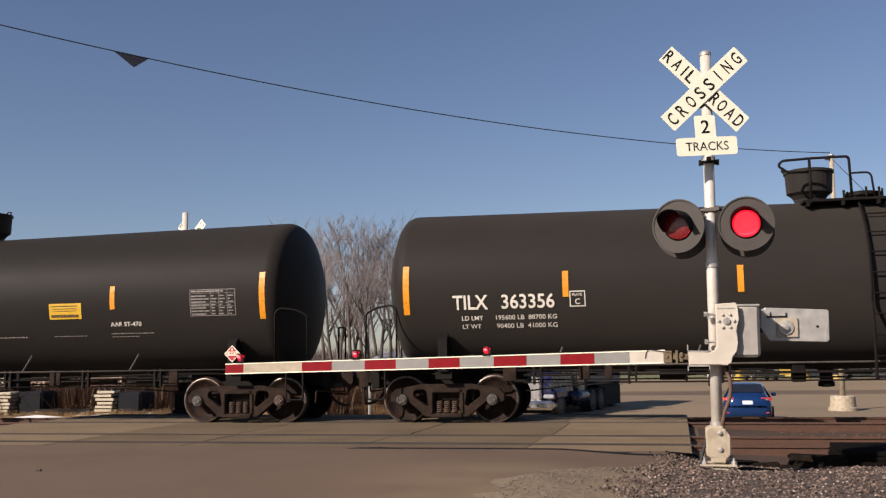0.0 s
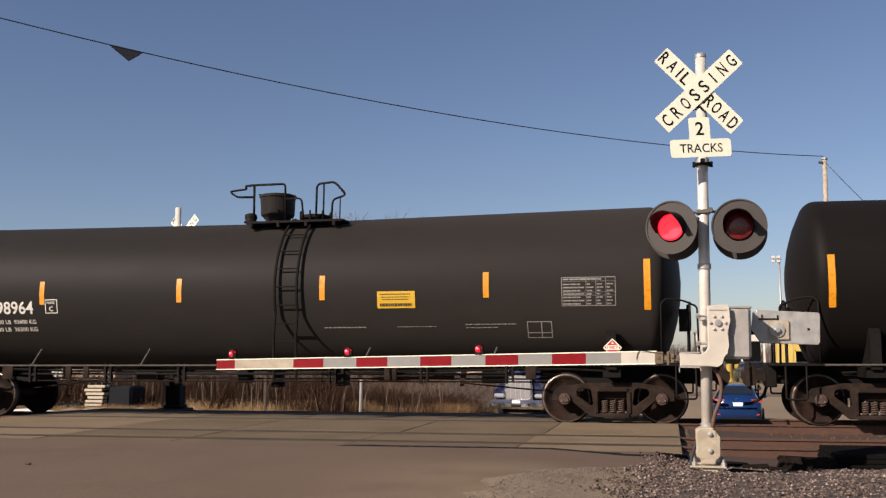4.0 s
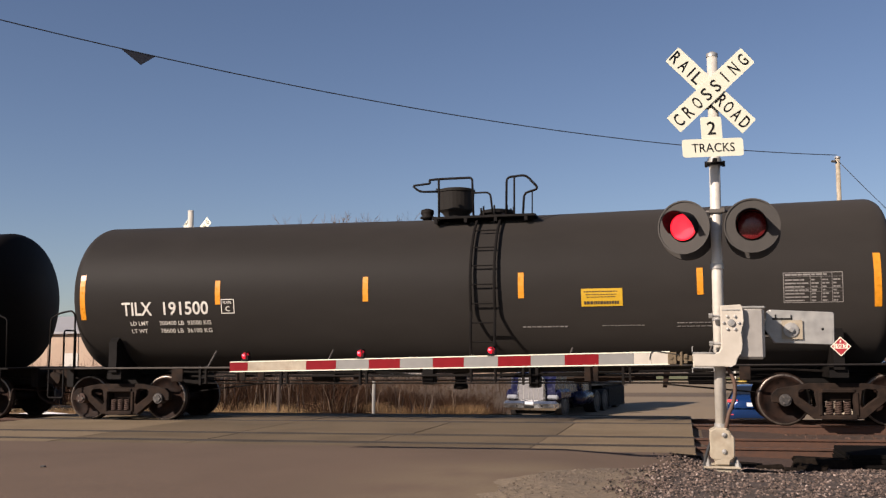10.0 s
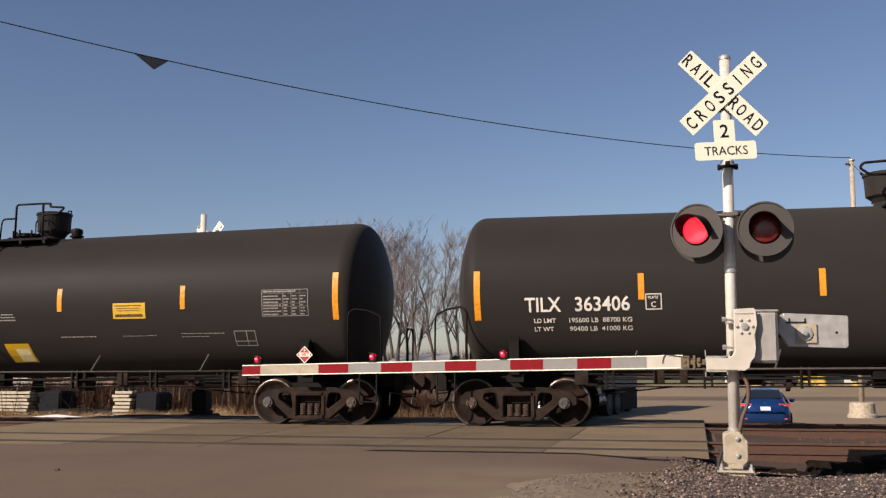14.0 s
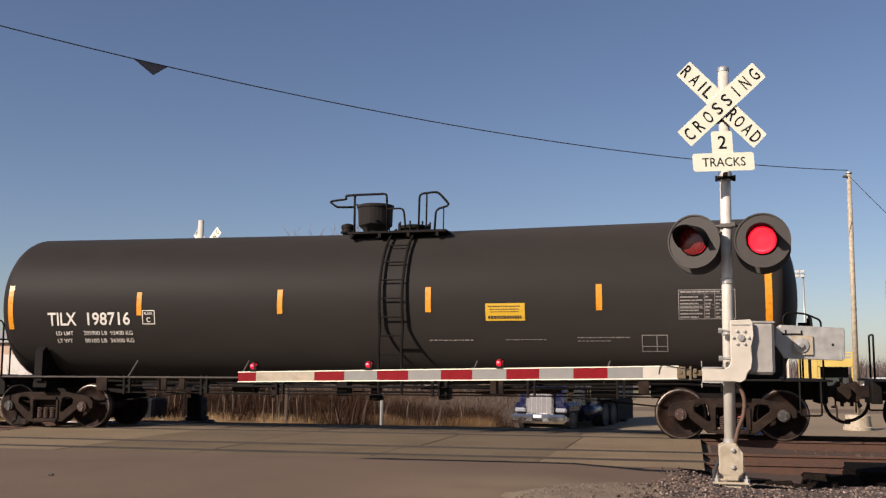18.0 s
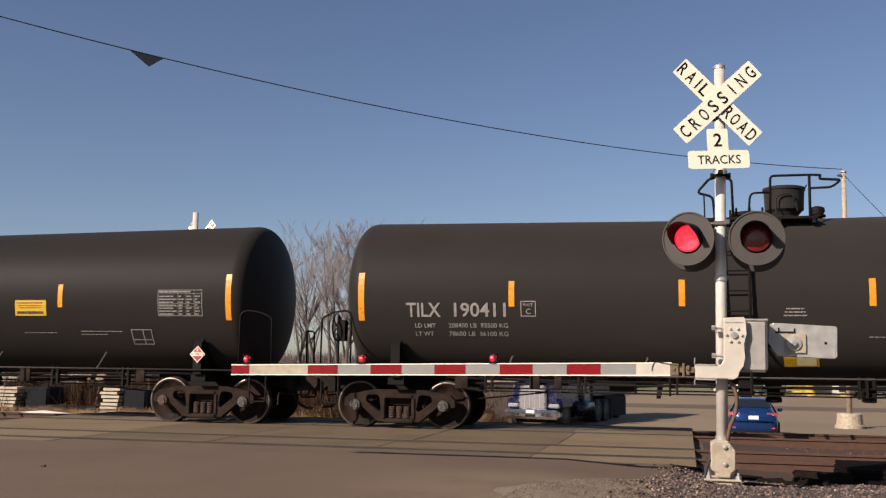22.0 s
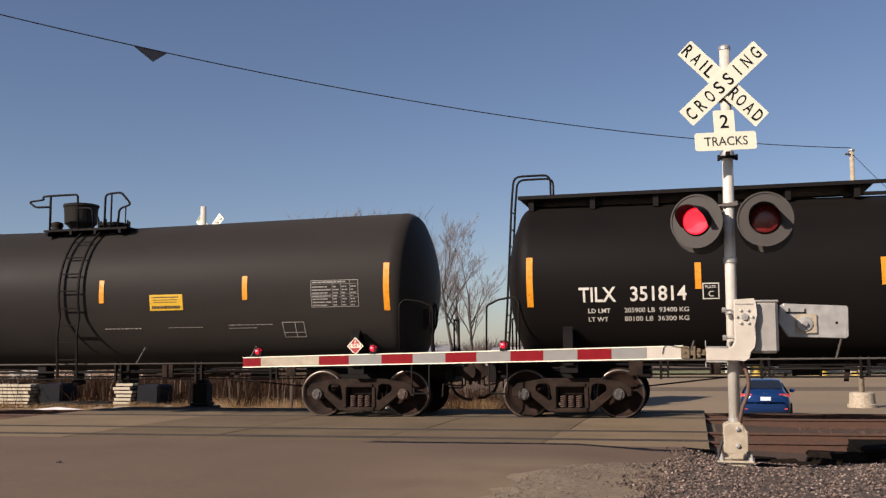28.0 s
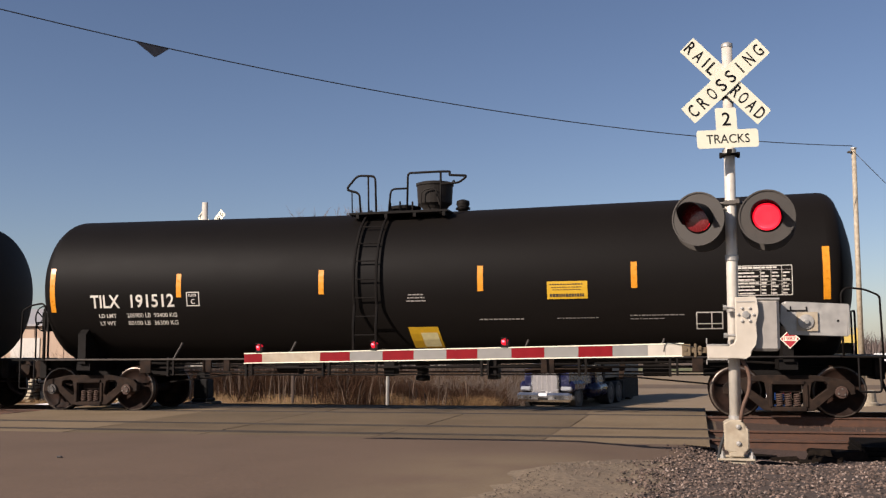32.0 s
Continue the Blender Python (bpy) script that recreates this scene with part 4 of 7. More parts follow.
def tyre(parent, x, y, r, w, name="wheel"):
    bm = lathe(bmesh.new(), [(-w / 2, r * 0.62), (-w / 2, r * 0.95), (-w / 2 + 0.03, r), (w / 2 - 0.03, r), (w / 2, r * 0.95), (w / 2, r * 0.62)], pose(x, y, r), 22)
    wh = part(name, bm, RUBBER, parent, "black tyre")
    bm = lathe(bmesh.new(), [(-w / 2 + 0.02, 0.0), (-w / 2 + 0.03, r * 0.3), (-w / 2 + 0.01, r * 0.62), (w / 2 - 0.01, r * 0.62), (w / 2 - 0.03, r * 0.3), (w / 2 - 0.02, 0)], pose(x, y, r), 18)
    part("rim", bm, WHEEL_DARK, wh, smooth=True)


def loft_body(stations):
    """A rounded car body through cross sections: y, half width, floor, belt, roof, half roof."""
    bm = bmesh.new()
    rings = []
    for y, hw, zb, belt, top, ht in stations:
        hw, ht = hw * 0.93, ht * 0.95
        half = [(hw * 0.80, zb), (hw * 0.96, zb + 0.06), (hw, zb + 0.2), (hw * 1.0, belt - 0.05), (hw * 0.97, belt + 0.04), ((hw + ht) / 2 - 0.02, belt + (top - belt) * 0.5), (ht, top - 0.07), (ht * 0.9, top - 0.025), (ht * 0.5, top)]
        rings.append([bm.verts.new((x, y, z)) for x, z in half] + [bm.verts.new((-x, y, z)) for x, z in reversed(half)])
    n = len(rings[0])
    for a, b in zip(rings, rings[1:]):
        for k in range(n):
            bm.faces.new((a[k], a[(k + 1) % n], b[(k + 1) % n], b[k]))
    bm.faces.new(rings[0]), bm.faces.new(reversed(rings[-1]))
    return bm


car = root("car", "metallic blue compact hatchback parked with its tail towards the tracks", "car", pose(2.46, 39.2, -1.34, 0, 0, -3))
part("body", loft_body([(-2.20, 0.66, 0.50, 0.68, 0.90, 0.52), (-2.16, 0.76, 0.36, 0.72, 0.97, 0.60), (-2.06, 0.84, 0.27, 0.76, 1.06, 0.66), (-1.88, 0.885, 0.22, 0.80, 1.11, 0.67), (-1.55, 0.90, 0.20, 0.84, 1.23, 0.64), (-1.05, 0.905, 0.18, 0.87, 1.40, 0.60), (-0.4, 0.905, 0.18, 0.88, 1.47, 0.60), (0.35, 0.90, 0.18, 0.88, 1.43, 0.60), (1.0, 0.90, 0.18, 0.87, 1.13, 0.66), (1.6, 0.88, 0.20, 0.82, 0.98, 0.68), (2.05, 0.80, 0.25, 0.70, 0.85, 0.60), (2.2, 0.62, 0.35, 0.58, 0.70, 0.50)]), BLUE, car, "metallic blue body", smooth=True)
part("rear_window", plate(bmesh.new(), [(-0.60, 0.02), (0.60, 0.02), (0.50, 0.76), (-0.50, 0.76)], -0.012, 0.012), GLASS_DARK, car, at=pose(0, -1.80, 1.155, -70.5, 0, 0))
for s in (-1, 1):
    bm = bmesh.new()
    vs = [bm.verts.new((s * x, y, z)) for x, y, z in ((0.825, -1.45, 0.96), (0.825, 0.85, 0.96), (0.605, 0.25, 1.35), (0.605, -0.95, 1.34), (0.80, -1.45, 0.94), (0.80, 0.85, 0.94), (0.58, 0.25, 1.33), (0.58, -0.95, 1.32))]
    for f in ((0, 1, 2, 3), (7, 6, 5, 4), (0, 4, 5, 1), (1, 5, 6, 2), (2, 6, 7, 3), (3, 7, 4, 0)):
        bm.faces.new([vs[i] for i in f])
    part("side_window", bm, GLASS_DARK, car)
    lamp = part("tail_light", plate(bmesh.new(), [(-0.20, 0.02), (0.20, 0.02), (0.21, 0.12), (-0.19, 0.13)], -0.03, 0.05), TAIL_RED, car, "red tail light", at=pose(s * 0.64, -2.07, 0.86, 0, 0, s * 24))
    part("reversing_lens", boxes((-0.06, 0.05, -0.036, -0.03, 0.03, 0.07)), HEADLAMP, lamp)
    part("mirror", boxes((s * 0.99 - 0.09, s * 0.99 + 0.09, 0.62, 0.74, 0.92, 1.05), bev=0.03), BLUE, car)
    part("lower_reflector", boxes((s * 0.62 - 0.1, s * 0.62 + 0.1, -2.175, -2.10, 0.44, 0.48)), TAIL_RED, car)
    for y in (-1.3, 1.3):
        tyre(car, s * 0.80, y, 0.32, 0.21)
part("lower_valance", boxes((-0.55, 0.55, -2.14, -1.9, 0.24, 0.36), bev=0.03), LAMP_BLACK, car, "dark lower valance")
part("plate_recess", boxes((-0.32, 0.32, -2.185, -2.10, 0.74, 0.90), bev=0.02), NAVY, car)
part("number_plate", boxes((-0.17, 0.17, -2.205, -2.18, 0.75, 0.88)), PLATE_WHITE, car, "pale number plate")
part("badge", boxes((-0.07, 0.07, -2.13, -2.08, 0.96, 1.01), bev=0.01), CHROME, car)

truck = root("truck", "navy semi truck with chrome grille and bumper, waiting", "truck", pose(-5.84, 42.6, -1.34, 0, 0, -13))
out = [(-1.0, 0.75), (-1.15, 1.0), (-1.12, 1.40), (-0.9, 1.72), (0.9, 1.98), (1.15, 2.0), (1.35, 2.75), (1.6, 2.85), (3.2, 2.9), (3.3, 0.8)]
part("cab", curve_body(bmesh.new(), out, 1.02, 0.90, 1.2, 0.10), NAVY, truck, "navy painted cab and hood")
shape = [(-0.60, 0.70), (0.60, 0.70), (0.62, 1.20), (0.58, 1.62), (0.46, 1.74), (0.0, 1.79), (-0.46, 1.74), (-0.58, 1.62), (-0.62, 1.20)]
bm = plate(bmesh.new(), shape, -1.27, -1.05)
bmesh.ops.bevel(bm, geom=[e for e in bm.edges if e.calc_face_angle(0) > 1.0], offset=0.03, segments=2, affect="EDGES")
grille = part("grille", bm, CHROME, truck, "tall chrome grille shell")
part("grille_mesh", plate(bmesh.new(), [(x * 0.88, 0.76 + (z - 0.70) * 0.88) for x, z in shape], -1.285, -1.272), GRILLE_MESH, grille, "silver mesh")
for k in range(4):
    part("grille_bar", boxes((-0.345 + 0.22 * k, -0.325 + 0.22 * k, -1.297, -1.285, 0.78, 1.62)), GALV, grille)
part("bumper", boxes((-1.20, 1.20, -1.52, -1.18, 0.34, 0.72), bev=0.10), CHROME, truck, "wide chrome bumper")
for s in (-1, 1):
    part("tow_hole", lathe(bmesh.new(), [(0, 0.045), (0.01, 0.04), (0.01, 0)], pose(s * 0.55, -1.52, 0.52, 0, 0, -90), 10), LAMP_BLACK, truck)
part("undertray", boxes((-0.6, 0.6, -1.2, 0.2, 0.18, 0.5)), LAMP_BLACK, truck)
part("bumper_slot", boxes((-0.22, 0.22, -1.535, -1.50, 0.43, 0.52)), LAMP_BLACK, truck)
part("bumper_plate", boxes((-0.18, 0.18, -1.54, -1.50, 0.58, 0.70)), PLATE_WHITE, truck)
for s in (-1, 1):
    part("headlight", boxes((s * 0.90 - 0.24, s * 0.90 + 0.24, -1.20, -0.9, 0.78, 0.96), bev=0.05), HEADLAMP, truck, "bright headlight")
    part("fender", boxes((s * 0.98 - 0.24, s * 0.98 + 0.24, -1.12, 0.35, 0.72, 1.18), bev=0.12), NAVY, truck)
    part("fuel_tank", lathe(bmesh.new(), [(-0.9, 0), (-0.88, 0.3), (0.88, 0.3), (0.9, 0)], pose(s * 1.0, 2.2, 0.72, 0, 0, 90), 18), NAVY, truck, smooth=True)
    part("exhaust_pipe", tube(bmesh.new(), [(s * 1.08, 2.0, 0.9), (s * 1.08, 2.0, 3.6)], 0.07, 10), CHROME, truck, smooth=True)
    part("mirror", boxes((s * 1.36 - 0.12, s * 1.36 + 0.12, 0.9, 1.0, 1.7, 2.3), bev=0.03), CHROME, truck)
    tyre(truck, s * 1.02, -0.35, 0.5, 0.28)
    for y in (3.9, 5.1):
        tyre(truck, s * 0.92, y, 0.5, 0.55)
    part("mud_flap", boxes((s * 0.9 - 0.3, s * 0.9 + 0.3, 5.75, 5.78, 0.15, 1.0)), RUBBER, truck)
part("windscreen", plate(bmesh.new(), [(-0.92, 0), (0.92, 0), (0.85, 0.72), (-0.85, 0.72)], -0.01, 0.01), GLASS_DARK, truck, at=pose(0, 1.12, 2.02, -16, 0, 0))
part("chassis", boxes((-0.45, 0.45, -0.9, 6.0, 0.55, 0.85), (-1.0, 1.0, 3.35, 3.7, 0.9, 2.2), bev=0.02), IRON_BLACK, truck)
trailer = root("trailer", "grey box trailer coupled behind the truck", "trailer", pose(-5.08, 47.5, -1.34, 0, 0, -15))
part("box", boxes((-1.2, 1.2, -1.0, 4.2, 1.14, 3.4), bev=0.04), material("dull grey trailer paint", (0.15, 0.15, 0.135), 0.6, grain=0.1, scale=4), trailer, "grey trailer box")
part("frame", boxes((-0.5, 0.5, -0.9, 4.1, 0.85, 1.138), (-1.15, 1.15, 1.0, 4.1, 1.0, 1.138), bev=0.02), IRON_BLACK, trailer, "dark trailer frame")
part("side_box", boxes((0.98, 1.2, 1.25, 4.1, 0.12, 1.05), bev=0.02), LAMP_BLACK, trailer, "black box under the deck")
for s in (-1, 1):
    for y in (1.9, 3.1):
        tyre(trailer, s * 0.9, y, 0.5, 0.55)
    part("mud_flap", boxes((s * 0.9 - 0.3, s * 0.9 + 0.3, 1.1, 1.13, 0.12, 1.0)), RUBBER, trailer)
    part("landing_leg", boxes((s * 0.7 - 0.06, s * 0.7 + 0.06, -0.3, -0.18, 0.25, 0.86)), IRON_BLACK, trailer)


# stacked white timber
BOARD = material("pale new timber", (0.44, 0.385, 0.285), 0.8, grain=0.12, scale=10, patch=0.4, patch_scale=3, tint=(0.46, 0.4, 0.3))


def timber_stack(at, w, d, h, label):
    st = root("timber_stack", label, "timber stack", at, "stacks of timber")
    n = round(h / 0.115)
    for k in range(n):
        z = 0.03 + h * k / n
        for j in range(3):
            y0 = d * j / 3 + 0.01
            part("board", boxes((-w / 2 + random.uniform(-0.07, 0.07), w / 2 + random.uniform(-0.07, 0.07), y0, y0 + d / 3 - 0.02, z, z + h / n * 0.7), bev=0.008), BOARD, st)
        for x in (-w * 0.36, 0, w * 0.36):
            part("sticker", boxes((x - 0.03, x + 0.03, 0.06, d - 0.06, z + h / n * 0.7, z + h / n + 0.03)), TIE_WOOD, st)
    return st


def rest(x, y):
    return land(x, y) + 0.0


timber_stack(pose(-23.27, 29.0, rest(-22.9, 29.2), 0, 0, 1), 3.5, 0.7, 0.81, "long low stack of pale boards on the ground")
timber_stack(pose(-18.08, 29.1, rest(-18, 29.2), 0, 0, 1), 0.62, 0.55, 0.83, "short stack of pale boards on the ground")
part("plank", boxes((-0.95, 0.95, -0.12, 0.12, 0.0, 0.22), bev=0.02), LAMP_BLACK, None, at=pose(-19.6, 29.3, rest(-19.6, 29.3) + 0.02, 0, 0, 4))
tagged(bpy.data.objects["plank"], "dark old timber lying by the stacks", "timber")


for x, y, w, d, h in ((-20.95, 29.3, 0.47, 0.9, 0.84), (-17.28, 29.25, 0.43, 0.9, 0.80)):
    bm = box(bmesh.new(), -w, w, 0, d, 0, h, bev=0.07)
    for v in bm.verts:
        v.co += Vector((0.03 * noise.noise(v.co * 3), 0.03 * noise.noise(v.co * 3 + Vector((5, 0, 0))), 0.05 * noise.noise(v.co * 2)))
    tagged(part("tarp_cover", bm, TARP, None, at=pose(x, y, rest(x, y) - 0.03)), "low pile under a dark tarp beside the boards", "covered pile", "covered piles")


def snow_patch(x, y, w, d, seed, high=0.11):
    rng = random.Random(seed)
    bm = bmesh.new()
    c = bm.verts.new((x, y, land(x, y) + high))
    ringv = []
    for k in range(14):
        a = 2 * math.pi * k / 14
        r = rng.uniform(0.7, 1.1)
        px, py = x + w * r * math.cos(a), y + d * r * math.sin(a)
        ringv.append(bm.verts.new((px, py, land(px, py) + 0.012)))
    for k in range(14):
        bm.faces.new((c, ringv[k], ringv[(k + 1) % 14]))
    tagged(part("snow_patch", bm, SNOW, None, smooth=True), "small leftover patch of snow on the ground", "snow", "snow patches")


SNOW = material("old snow", (0.62, 0.6, 0.58), 0.8, grain=0.1, scale=12)
for i, (x, y, w, d) in enumerate(((-20.1, 28.55, 1.1, 0.12), (-17.9, 28.6, 0.9, 0.12), (-14.9, 29.6, 0.34, 0.30), (-16.55, 29.3, 0.25, 0.22), (-19.0, 29.3, 0.55, 0.22), (-17.5, 43, 0.7, 1.6), (-15.6, 42, 0.28, 0.9), (-13.9, 44, 0.25, 0.9), (-23.5, 46, 1.0, 2.0), (-26.0, 45, 0.8, 1.8))):
    snow_patch(x, y, w, d, i, 0.10 if y < 29 else 0.13)


def blades(name, label, category, count, spots, mat, h_lo, h_hi, width, lean, seed, segs=1, base=None):
    """Thin upright blades or stems in one mesh."""
    rng = random.Random(seed)
    vs, fs = [], []
    for _ in range(count):
        x, y, k = spots(rng)
        h, a = rng.uniform(h_lo, h_hi) * k, rng.uniform(0, math.pi)
        z = (land(x, y) if base is None else base) - 0.02
        dx, dy = rng.gauss(0, lean) * h, rng.gauss(0, lean) * h
        wx, wy = math.cos(a) * width * k, math.sin(a) * width * k
        n = len(vs)
        vs += [(x - wx, y - wy, z), (x + wx, y + wy, z), (x + dx * 0.4 + wx * 0.7, y + dy * 0.4 + wy * 0.7, z + h * 0.6), (x + dx * 0.4 - wx * 0.7, y + dy * 0.4 - wy * 0.7, z + h * 0.6), (x + dx, y + dy, z + h)]
        fs += [(n, n + 1, n + 2, n + 3), (n + 3, n + 2, n + 4)]
    me = bpy.data.meshes.new(name)
    me.from_pydata(vs, [], fs)
    me.materials.append(mat)
    return tagged(new(name, me), label, category, kind="stuff")


def verge_spot(r):
    x = r.uniform(-24, -7.1)
    y = 28.9 + r.random() ** 1.8 * 5.0
    return x, y, 0.6 + 0.4 * noise.noise(Vector((x * 0.7, y * 0.7, 3)))


sheet("straw_verge", steps(-40, -7.6, 0.6), steps(27.4, 36, 0.5), STRAW_LITTER, 0.02, lambda x, y: x < -7.9 + 0.6 * noise.noise(Vector((y, 3, 1))), 0.04, "matted dry straw along the far roadside", "straw verge")
blades("dry_grass", "tall dry straw grass along the far roadside", "grass", 32000, verge_spot, STRAW, 0.14, 0.52, 0.008, 0.6, 21)
blades("dry_weeds", "brown dry weeds and brush stems behind the grass", "brush", 9000, lambda r: (lambda x, y: (x, y, 0.3 + 0.7 * max(0, 0.5 + 0.9 * noise.noise(Vector((x * 0.8, y * 0.5, 5))))))(r.uniform(-27, -7.4), r.uniform(31, 38)), BRUSH, 0.3, 1.4, 0.006, 0.95, 22)
blades("saplings", "thin bare saplings standing in the brush", "saplings", 300, lambda r: (r.uniform(-26, -7.6), r.uniform(29.8, 35), r.uniform(0.6, 1.2)), SAPLING, 0.6, 2.0, 0.020, 0.16, 26)
blades("field_grass", "dry straw field behind the tracks", "grass", 22000, lambda r: (r.uniform(-70, -9), r.uniform(40, 70), r.uniform(0.8, 1.4)), FIELD, 0.15, 0.45, 0.009, 0.6, 23)


def shrub_spot(r):
    k = r.randrange(40)
    q = random.Random(k + 400)
    return q.uniform(-27, -7.5) + r.gauss(0, 0.3), q.uniform(29.5, 34) + r.gauss(0, 0.3), q.uniform(0.6, 1.15)


blades("shrub_stems", "clumps of bare shrub stems", "shrub", 3400, shrub_spot, BRUSH, 0.4, 1.9, 0.010, 0.6, 24)
blades("thicket", "dark tangled thicket of bare brush", "brush", 24000, lambda r: (lambda x, y: (x, y, 0.5 + 0.55 * max(0, 0.5 + noise.noise(Vector((x * 0.55, y * 0.3, 8))))))(r.uniform(-34, -6.9), r.uniform(34.5, 41)), BRUSH, 0.35, 1.25, 0.011, 0.8, 27)


def reed_spot(r):
    x, y = r.uniform(-13.2, -6.7), r.uniform(32.6, 34.4)
    return x, y, -0.36 - land(x, y) + 0.20 * noise.noise(Vector((x * 0.9, y * 0.5, 4)))


blades("roadside_reeds", "dense golden dry reeds at the foot of the brush", "reeds", 9000, reed_spot, REED, 0.75, 1.05, 0.010, 0.25, 29)
for i, (x, y, h) in enumerate(((-9.1, 29.0, 1.6), (-15.8, 29.3, 1.55), (-12.4, 29.6, 1.5))):
    post = part("fence_post", tube(bmesh.new(), [(0, 0, -0.2), (0.03, 0, h)], 0.05, 8), [GALV, TIE_WOOD, TIE_WOOD][i], None, at=pose(x, y, land(x, y)))
    tagged(post, "weathered leaning fence post in the dry grass", "fence post", "fence posts")


# ---- bare trees ----
def tree_meshes(seed, height):
    """A trunk with limbs, and a fan of thin bare twigs."""
    rng = random.Random(seed)
    trunk, twigs = bmesh.new(), bmesh.new()

    def grow(bm, p, d, length, r, depth):
        n = 3
        pts, rs = [p], [r]
        for k in range(n):
            d = (d + Vector((rng.gauss(0, 0.10), rng.gauss(0, 0.10), rng.gauss(0.05, 0.05)))).normalized()
            pts.append(pts[-1] + d * length / n)
            rs.append(r * (1 - 0.55 * (k + 1) / n))
        tube(bm, pts, rs, 6 if depth < 2 else 3, cap=False)
        if depth >= 4:
            return
        for k in range(rng.randint(3, 5) if depth else 9):
            f = rng.uniform(0.25, 1.0)
            i = min(int(f * n), n - 1)
            q = pts[i].lerp(pts[i + 1], f * n - i)
            a = rng.uniform(0, 2 * math.pi)
            spread = rng.uniform(0.35, 0.75)
            nd = (d + Vector((math.cos(a), math.sin(a), 0.1)) * spread).normalized()
            grow(trunk if depth < 1 else twigs, q, nd, length * rng.uniform(0.42, 0.62), max(rs[min(i + 1, n)] * 0.6, 0.012), depth + 1)

    grow(trunk, Vector((0, 0, -0.3)), Vector((0, 0, 1)), height * 0.62, height * 0.014, 0)
    return finish("trunk", trunk, TRUNK, True), finish("crown", twigs, BARK)


TREES = [tree_meshes(40 + k, 11.0) for k in range(4)]
rng = random.Random(6)
for k, (az, y, s) in enumerate(((-0.40, 66, 1.0), (-0.365, 71, 1.06), (-0.335, 68, 1.1), (-0.30, 72, 1.05), (-0.275, 66, 0.98), (-0.245, 70, 1.0), (-0.222, 74, 0.92), (-0.355, 60, 0.8), (-0.315, 62, 0.85), (-0.43, 78, 0.9), (-0.47, 84, 0.85), (-0.39, 82, 1.15), (-0.35, 86, 1.2), (-0.322, 80, 1.15), (-0.29, 88, 1.2), (-0.26, 82, 1.05), (-0.378, 92, 1.3), (-0.308, 95, 1.3), (-0.235, 92, 1.05), (-0.345, 76, 1.1), (-0.33, 99, 1.35))):
    t = root("tree", "tall bare winter tree with thin upright branches", "tree", Matrix.Translation((az * y, y, -0.5)) @ Matrix.Rotation(rng.uniform(0, 6.28), 4, "Z") @ Matrix.Scale(s, 4), "row of bare trees")
    tr, cr = TREES[k % 4]
    part("trunk", tr, None, t)
    part("crown", cr, None, t, "bare twigs")
blades("far_woods", "hazy line of bare woods on the horizon", "woods", 38000, lambda r: (lambda a, y: (a * y, y, r.uniform(0.7, 1.0) * (0.75 + 0.35 * noise.noise(Vector((a * 14, 0, 1))))))(r.uniform(-1.2, 0.9), r.uniform(210, 270)), FAR_TREES, 3.0, 8.5, 0.15, 0.22, 31, base=-1.5)
blades("hedge_line", "brown scrub along the far edge of the field", "scrub", 9000, lambda r: (lambda a, y: (a * y, y, r.uniform(0.6, 1.0)))(r.uniform(-1.0, -0.12), r.uniform(86, 100)), FAR_TREES, 1.2, 3.4, 0.05, 0.2, 32, base=-1.2)

# ---- far buildings and the lot's edge ----
PEACH = material("sunlit peach wall cladding", (0.42, 0.30, 0.215), 0.8, grain=0.06, scale=3, patch=0.3, patch_scale=0.5)
WHITE_WALL = material("white wall cladding", (0.52, 0.485, 0.43), 0.7, grain=0.05, scale=3)
ROOF = material("grey metal roof", (0.30, 0.29, 0.29), 0.6, grain=0.1, scale=3)
BOLLARD = material("safety yellow paint", (0.38, 0.255, 0.035), 0.5, grain=0.08, scale=6)


def shed(at, w, d, h, ridge, wall, label, doors=()):
    b = root("building", label, "building", at)
    part("wall", boxes((-w / 2, w / 2, 0, d, -0.6, h)), wall, b, "plain clad wall")
    bm = bmesh.new()
    for x0, x1 in ((-w / 2 - 0.3, w / 2 + 0.3),):
        q = [(x0, -0.3, h), (x1, -0.3, h), (x1, d / 2, ridge), (x0, d / 2, ridge), (x0, d + 0.3, h), (x1, d + 0.3, h)]
        v = [bm.verts.new(p) for p in q] + [bm.verts.new((p[0], p[1], p[2] - 0.15)) for p in q]
        for f in ((0, 1, 2, 3), (3, 2, 5, 4), (6, 9, 8, 7), (9, 10, 11, 8), (0, 3, 9, 6), (3, 4, 10, 9), (1, 7, 8, 2), (2, 8, 11, 5), (0, 6, 7, 1), (4, 5, 11, 10)):
            bm.faces.new([v[i] for i in f])
    part("roof", bm, ROOF, b, "grey metal roof")
    for x, ww, z0, z1 in doors:
        part("door", boxes((x - ww / 2, x + ww / 2, -0.06, 0.02, z0, z1)), WHITE_WALL, b)
    for k in range(int(w / 1.2)):
        x = -w / 2 + 0.6 + 1.2 * k
        part("cladding_rib", boxes((x - 0.03, x + 0.03, -0.04, 0.0, -0.5, h)), wall, b)
    return b


shed(pose(-43.5, 62, -0.5), 13.0, 10, 3.6, 4.9, PEACH, "long peach-coloured shed in the sun", ((2.0, 1.1, 0, 2.1), (-3, 2.4, 0, 2.6)))
shed(pose(-56, 66, -0.5), 9.0, 9, 3.2, 4.4, PEACH, "low peach-coloured house beyond the field")
shed(pose(-24.5, 88, -1.0), 5.0, 6, 2.0, 2.7, WHITE_WALL, "small white outbuilding behind the brush", ((0.5, 1.0, 0, 1.8),))
